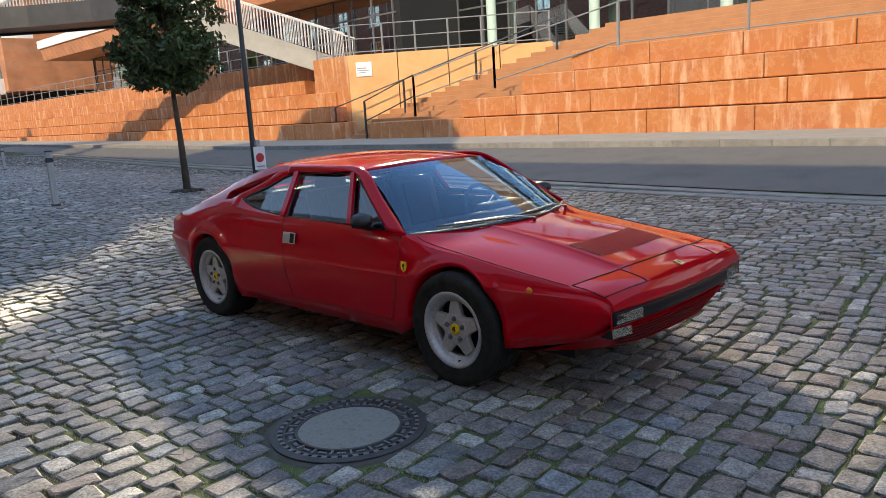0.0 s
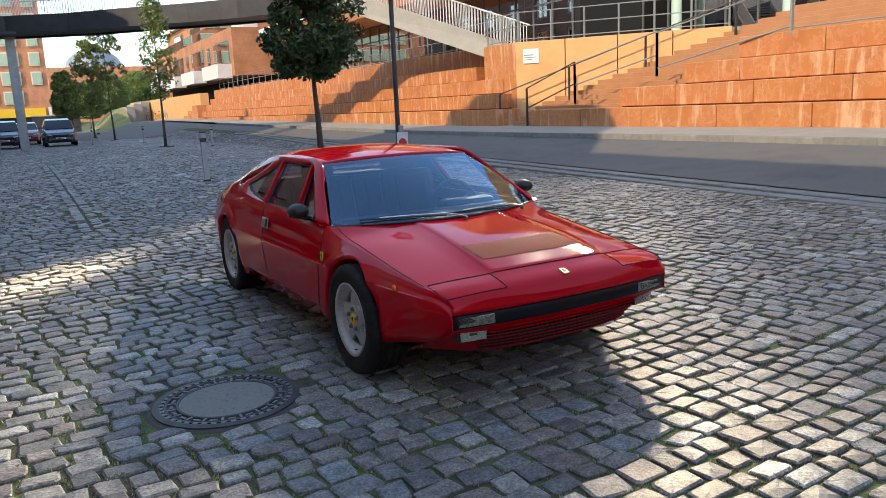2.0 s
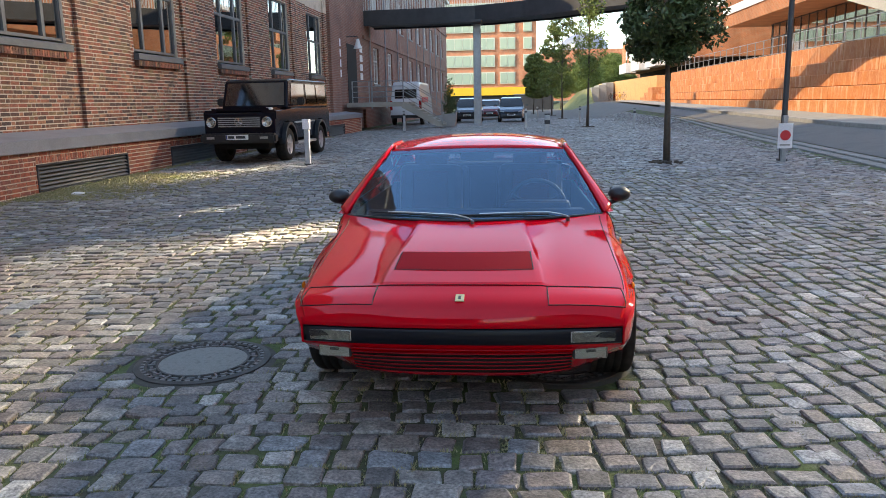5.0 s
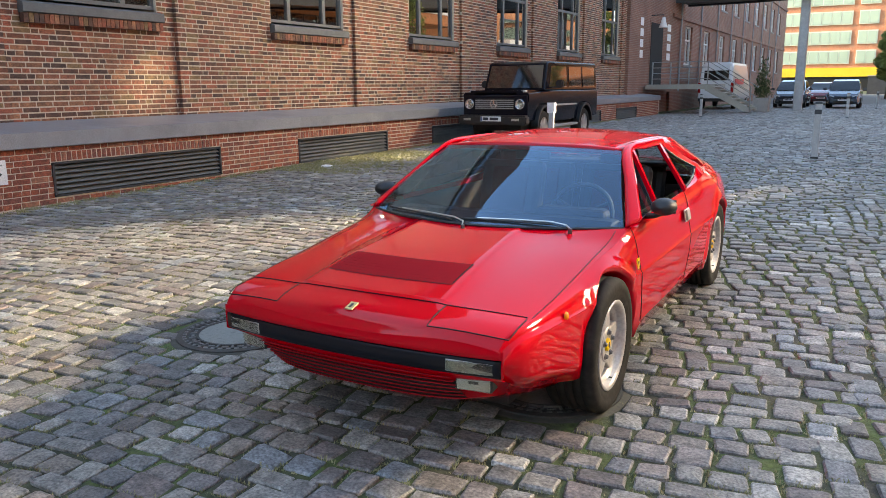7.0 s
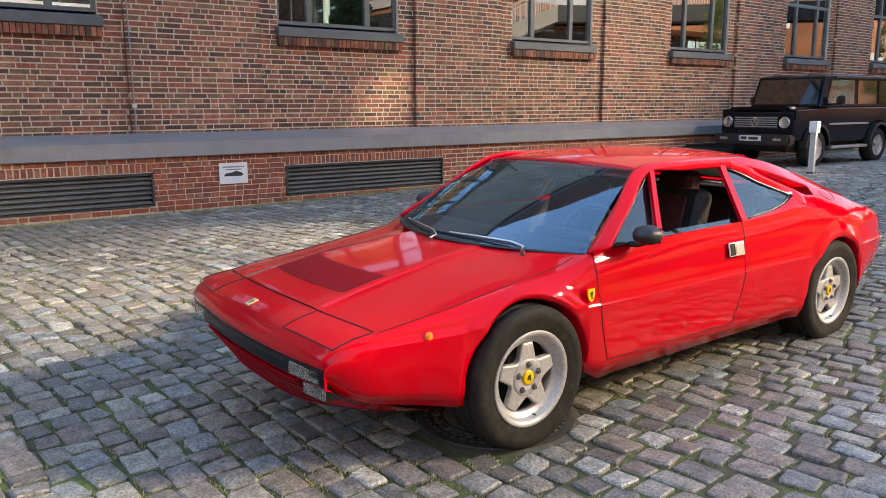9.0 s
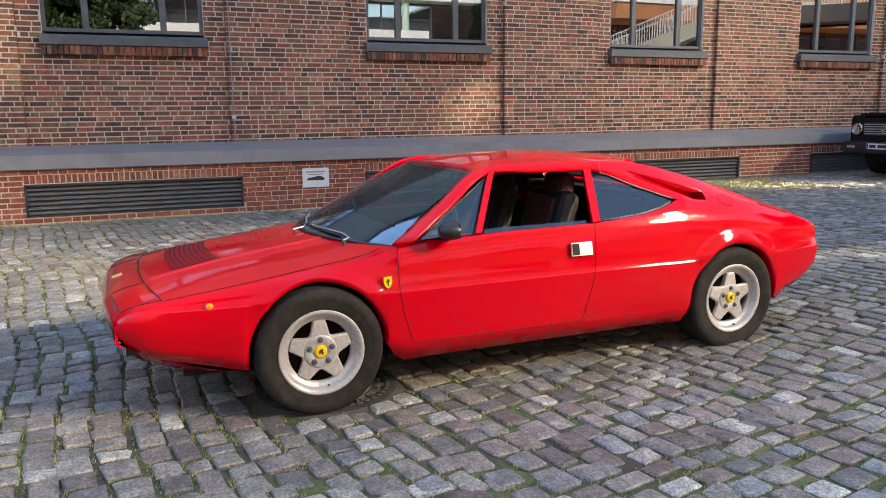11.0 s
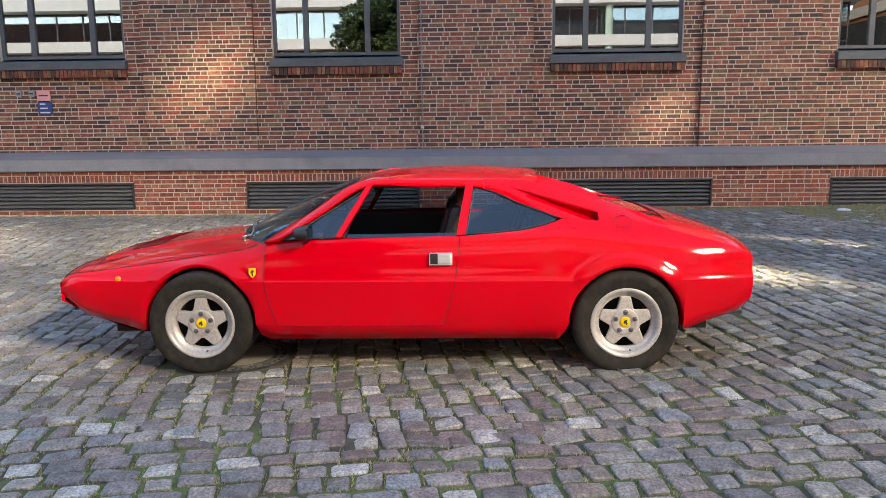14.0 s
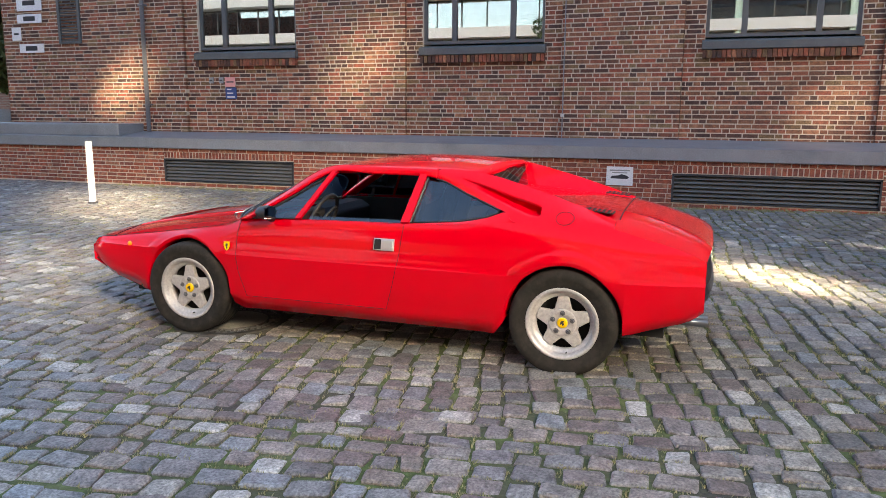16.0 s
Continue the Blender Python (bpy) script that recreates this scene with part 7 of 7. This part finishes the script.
def manhole(x, y):
    man = thing("manhole_cover", "round cast-iron manhole cover with a concrete centre set in the setts", "manhole cover", "manhole covers", at=(x, y, 0.0))
    bm = bmesh.new()
    lathe(bm, [(.375, -.06), (.375, .002), (.345, .006), (.335, .004), (.334, -.012), (.322, -.012), (.321, .004), (.318, .004)], 64, "z")
    part("frame_ring", bm, M["castiron"], man)
    bm = bmesh.new()
    lathe(bm, [(.376, -.05), (.376, -.006), (.40, -.010), (.43, -.020), (.45, -.04)], 48, "z")
    part("mortar_collar", bm, M["collar"], man)
    bm = bmesh.new()
    lathe(bm, [(.318, -.02), (.316, .003), (.305, .003), (.300, -.008), (.262, -.008), (.258, .004), (.245, .004), (.243, -.01)], 64, "z")
    part("cover_ring", bm, M["castiron"], man)
    for k in range(44):
        a = 2 * math.pi * k / 44
        bm = boxes((-.0125, .0125, .318, .340, 0, .006))
        part("rim_tooth", bm, M["worniron"], man).matrix_basis = Matrix.Rotation(a, 4, "Z")
    for k in range(20):
        a = 2 * math.pi * k / 20
        part("rib", boxes((-.006, .006, .26, .302, -.009, .004)), M["worniron"], man).matrix_basis = Matrix.Rotation(a, 4, "Z")
        for d in (-.02, 0, .02):
            part("stud", boxes((-.006, .006, .272, .288, -.009, .001)), M["worniron"], man).matrix_basis = Matrix.Rotation(a + .157 + d * 2.4, 4, "Z")
    bm = bmesh.new()
    lathe(bm, [(.246, -.012), (.244, .001), (.20, .0025), (.10, .003), (.001, .003)], 48, "z")
    part("concrete_fill", bm, M["lidfill"], man)


MAN2 = (4.12, 3.20)
manhole(*MAN)
manhole(*MAN2)
drain = thing("drain_cover", "small square cast-iron drain cover in the setts", "drain cover", at=(2.9, 5.4, .0))
part("plate", boxes((-.2, .2, -.2, .2, -.05, .004)), M["castiron"], drain)
for k in range(6):
    part("slot", boxes((-.15, .15, -.145 + .055 * k, -.12 + .055 * k, .004, .005)), M["void"], drain)

# ---- bricks of the wall and plinth ----
rng = np.random.default_rng(11)


def brick_mesh(name, lots, material, parent, jitter=.003, deep=.02):
    """Joins bricks, each a front and four sides; lots: x of the face, y0, y1, z0, z1."""
    n = len(lots)
    a = np.array(lots)
    x = a[:, 0] + rng.uniform(-jitter, jitter, n)
    b = np.stack([np.full(n, 0.0), x], 1)
    v = np.zeros((n, 8, 3))
    c = .004
    for k, (yy, zz) in enumerate(((1, 3), (2, 3), (2, 4), (1, 4))):
        v[:, k] = np.stack([x - deep, a[:, yy], a[:, zz]], 1)
        sy, sz = (c if yy == 1 else -c), (c if zz == 3 else -c)
        v[:, 4 + k] = np.stack([x, a[:, yy] + sy, a[:, zz] + sz], 1)
    f = np.array([(4, 5, 6, 7), (0, 1, 5, 4), (1, 2, 6, 5), (2, 3, 7, 6), (3, 0, 4, 7)])
    faces = (f[None] + 8 * np.arange(n)[:, None, None]).reshape(-1, 4)
    me = bpy.data.meshes.new(name)
    me.from_pydata(v.reshape(-1, 3).tolist(), [], faces.tolist())
    me.materials.append(material)
    ob = new(name, me)
    ob.parent = parent
    ob["kind"] = "stuff"
    return ob


def courses(y0, y1, z0, z1, x, lots, free=None, h=.0755, seed_row=0):
    """Courses of stretchers and headers over a stretch of wall."""
    row = 0
    z = z0
    while z + h <= z1 + .001:
        y = y0 - rng.uniform(0, .2) if row % 2 else y0 - .06
        while y < y1:
            L = .243 if rng.random() < .66 else .118
            a, b = (y + .0045 if y > y0 else y0 - .001), (y + L - .0045 if y + L < y1 else y1 + .001)
            if b - a > .03 and (free is None or not free((a + b) / 2, z + h / 2)):
                lots.append((x, a, b, z + .0052, z + h - .0052))
            y += L
        z += h
        row += 1


lots = []
pe = [SOUTH]
for c in BAYS:
    pe += [c - 1.44, c + 1.44]
pe.append(NORTH)
for a, b in zip(pe[::2], pe[1::2]):
    courses(a, b, 1.02, 5.4, WALL_X, lots)
for c in BAYS:
    courses(c - 1.44, c + 1.44, 1.02, 5.4, PANEL_X, lots, lambda y, z: SILL - .335 < z < HEAD)
    for a, b in ((c - 1.44, c - 1.125), (c + 1.125, c + 1.44)):
        courses(a, b, 1.02, 5.4, PANEL_X, lots, lambda y, z: not SILL - .335 < z < HEAD)
brick_mesh("wall_bricks", lots, M["brick"], wall_w, deep=.072)

lots = []


def beside(y, z):
    return .10 < z < .69


courses(SOUTH - 3.0, 36.9, .012, .758, PLINTH_X, lots, beside, .0745)
ends = [SOUTH - 3.0] + [e for v in VENTS for e in v] + [36.9]
for a, b in zip(ends[::2], ends[1::2]):
    courses(a, b, .012, .758, PLINTH_X, lots, lambda y, z: not beside(y, z), .0745)
for v0, v1 in VENTS:
    n = round((v1 - v0) / .076)
    for i in range(n):
        w_ = (v1 - v0) / n
        lots.append((PLINTH_X + .002, v0 + w_ * i + .006, v0 + w_ * (i + 1) - .006, .565, .684))
near = [l for l in lots if 3.87 <= l[1] and l[2] < 6.0]
rest = [l for l in lots if not (3.87 <= l[1] and l[2] < 6.0)]
brick_mesh("plinth_bricks", rest, M["brick_red"], plinth)
shared = {}
M["brick_red_one"] = pieces("plinth_brick_single", [(0.30, 0.075, 0.04), (0.36, 0.10, 0.055), (0.25, 0.065, 0.04), (0.33, 0.13, 0.08), (0.22, 0.07, 0.05)], island=False)
for x, y0, y1, z0, z1 in near:
    key = (round(y1 - y0, 2), round(z1 - z0, 3))
    if key not in shared:
        bm = boxes((-.02, 0, -key[0] / 2, key[0] / 2, -key[1] / 2, key[1] / 2))
        bmesh.ops.bevel(bm, geom=[e for e in bm.edges if all(v.co.x > -.01 for v in e.verts)], offset=.003, segments=1, affect="EDGES")
        me = bpy.data.meshes.new("brick")
        bm.to_mesh(me)
        bm.free()
        me.materials.append(M["brick_red_one"])
        shared[key] = me
    o = new("brick", shared[key])
    o.parent = plinth
    o.matrix_basis = Matrix.Translation((x + rng.uniform(-.002, .002), (y0 + y1) / 2, (z0 + z1) / 2))

# ---- granite setts ----
yard = thing("sett_paving", "worn grey and brown granite setts with mossy joints", "paving", kind="structure")
ROT = radians(7)
CR, SR = math.cos(ROT), math.sin(ROT)


def sett_plan(p0, p1, q0, q1, turn=ROT, long=(.115, .215), wide=(.115, .165), gap=.0120):
    """Rows of setts over a turned field: centre, half-length, half-width and turn of each."""
    out = []
    q = q0
    CR, SR = math.cos(turn), math.sin(turn)
    while q < q1:
        w = rng.uniform(*wide)
        p = p0 - rng.uniform(0, .25)
        while p < p1:
            L = rng.uniform(*long)
            wob = .075 * math.sin(p * .8 + q * .35) + .04 * math.sin(p * 2.1 + 1.3) + .09 * math.sin(p * .31 - q * .2)
            pc, qc = p + L / 2, q + w / 2 + wob + rng.uniform(-.012, .012)
            out.append((pc * CR - qc * SR, pc * SR + qc * CR, L / 2 - gap * rng.uniform(.5, 1.1), w / 2 - gap * rng.uniform(.45, 1.0), turn + rng.normal(0, .055) + .06 * math.cos(p * .8 + q * .35)))
            p += L
        q += w
    return out


def sett_shape(hl, hw, corners, h=.05):
    """Outline rings of one sett, in its own axes: foot, shoulder, top."""
    c = min(hl, hw) * .2
    if corners == 8:
        o = [(-hl + c, -hw), (hl - c, -hw), (hl, -hw + c), (hl, hw - c), (hl - c, hw), (-hl + c, hw), (-hl, hw - c), (-hl, -hw + c)]
    else:
        o = [(-hl, -hw), (hl, -hw), (hl, hw), (-hl, hw)]
    sk = rng.normal(0, .06)
    j = [((x + sk * y) * rng.uniform(.88, 1.08), y * rng.uniform(.84, 1.08)) for x, y in o]
    t1, t2 = rng.normal(0, .035), rng.normal(0, .035)
    rings = [[(x, y, -h) for x, y in j], [(x, y, -.007 + t1 * x + t2 * y) for x, y in j], [(x * .88, y * .86, t1 * x + t2 * y + rng.uniform(-.003, .002)) for x, y in j]]
    return rings, (0, 0, rng.uniform(-.002, .005))


def sett_faces(n):
    f = []
    for r in range(2):
        for i in range(n):
            f.append((r * n + i, r * n + (i + 1) % n, (r + 1) * n + (i + 1) % n, (r + 1) * n + i))
    f += [(2 * n + i, 2 * n + (i + 1) % n, 3 * n) for i in range(n)]
    return f


def allowed(x, y):
    if x < PLINTH_X + .06 or x > kerb_x(y) - .06 or y < -8 or y > 60:
        return False
    return min((x - c[0]) ** 2 + (y - c[1]) ** 2 for c in (MAN, MAN2)) > .425 ** 2


def sett_object(name, lots, corners):
    verts, faces = [], []
    base = sett_faces(corners)
    for x, y, hl, hw, t in lots:
        rings, top = sett_shape(hl, hw, corners)
        c, s = math.cos(t), math.sin(t)
        z = ground_z(x, y) + rng.uniform(-.006, .005)
        i = len(verts)
        for ring in rings + [[top]]:
            verts += [(x + c * a - s * b, y + s * a + c * b, z + d) for a, b, d in ring]
        faces += [tuple(i + k for k in f) for f in base]
    me = bpy.data.meshes.new(name)
    me.from_pydata(verts, [], faces)
    me.materials.append(M["sett"])
    ob = new(name, me)
    ob.parent = yard
    ob["kind"] = "stuff"
    return ob


def crosswise(x, y, m=0.0):
    """The stretch by the road where the courses run along the street."""
    return x > 5.35 + .2 * math.sin(1.9 * y) - m and 2.1 + .2 * math.sin(2.3 * x) - m < y < 12.0 + m


plan = [s for s in sett_plan(-14, 20, -12, 74) if allowed(s[0], s[1]) and not crosswise(s[0], s[1], -.045)]
plan += [s for s in sett_plan(0, 16, -13, -3, ROT + math.pi / 2) if allowed(s[0], s[1]) and crosswise(s[0], s[1], .045)]
# two rows of stones laid along the street, like an old track edge
plan = [s for s in plan if not (abs(s[0] - 2.03) < .163 and 9.5 < s[1] < 25)]
for cx in (1.945, 2.115):
    y = 9.5
    while y < 25:
        L = rng.uniform(.16, .24)
        plan.append((cx + rng.uniform(-.006, .006), y + L / 2, L / 2 - .01, .068, math.pi / 2 + rng.uniform(-.03, .03)))
        y += L
single = [s for s in plan if 2.4 < s[0] < 6.0 and .9 < s[1] < 2.6][:300]
picked = set(single)
near = [s for s in plan if s not in picked and s[1] < 11]
sett_object("setts_near", near, 8)
sett_object("setts_far", [s for s in plan if s[1] >= 11], 4)
M["sett_one"] = pieces("granite_sett_single", SETTS, 0.52, False, 75.0, 0.7, 0.007)
variants = {}
for x, y, hl, hw, t in single:
    key = (round(hl / .012), round(hw / .01), int(rng.integers(3)))
    if key not in variants:
        rings, top = sett_shape(key[0] * .012, key[1] * .01, 8)
        me = bpy.data.meshes.new("sett")
        me.from_pydata([v for r in rings for v in r] + [top], [], sett_faces(8))
        me.materials.append(M["sett_one"])
        variants[key] = me
    o = new("sett", variants[key])
    o.parent = yard
    o.matrix_basis = Matrix.Translation((x, y, ground_z(x, y) + rng.uniform(-.005, .005))) @ Matrix.Rotation(t, 4, "Z")

# ---- grass and moss in the joints ----
verts, faces = [], []
for k in range(150000):
    along = 6.0
    if k < 144000:
        s = plan[int(rng.integers(len(plan)))]
        if s[1] > 13 or s[1] < -3 or noise.noise(Vector((s[0] * .35, s[1] * .35, 3.0))) + rng.uniform(-.45, .45) < -.2:
            continue
        side, e = (1 if rng.random() < .5 else -1), rng.uniform(-1, 1)
        lengthwise = rng.random() < .6
        u, v = (e * s[2], side * (s[3] + .006)) if lengthwise else (side * (s[2] + .006), e * s[3])
        along = s[4] if lengthwise else s[4] + math.pi / 2
        x, y = s[0] + u * math.cos(s[4]) - v * math.sin(s[4]), s[1] + u * math.sin(s[4]) + v * math.cos(s[4])
    else:
        x, y = PLINTH_X + .05 + abs(rng.normal(0, .12)), rng.uniform(-5, 30)
        if k % 2:
            x, y = PLINTH_X + .05 + abs(rng.normal(0, 1.0)), rng.uniform(9.8, 13.8)
    if not allowed(x, y):
        continue
    z = ground_z(x, y) - .011
    for b in range(int(rng.integers(6, 14))):
        a, h, r = rng.uniform(0, 6.283), rng.uniform(.007, .018) if k % 9 else rng.uniform(.016, .032), rng.uniform(0, .045)
        if along > 5.9:
            bx, by, h = x + r * math.cos(a * 3), y + r * math.sin(a * 3), h * 2.0
        else:
            r, off = rng.uniform(-.05, .05), rng.normal(0, .006)
            bx, by = x + r * math.cos(along) - off * math.sin(along), y + r * math.sin(along) + off * math.cos(along)
            h = min(h, .024)
        i = len(verts)
        w_ = rng.uniform(.002, .005) if along < 5.9 else rng.uniform(.004, .008)
        tx, ty = math.cos(a) * h * rng.uniform(.2, .9), math.sin(a) * h * rng.uniform(.2, .9)
        verts += [(bx - w_ * math.sin(a), by + w_ * math.cos(a), z), (bx + w_ * math.sin(a), by - w_ * math.cos(a), z), (bx + tx * .5, by + ty * .5, z + h * .75), (bx + tx, by + ty, z + h)]
        faces += [(i, i + 1, i + 2), (i + 1, i + 3, i + 2)]
me = bpy.data.meshes.new("joint_grass")
me.from_pydata(verts, [], faces)
me.materials.append(M["grass"])
tagged(new("joint_grass", me), "short grass and moss growing in the joints of the setts", "grass", kind="stuff")
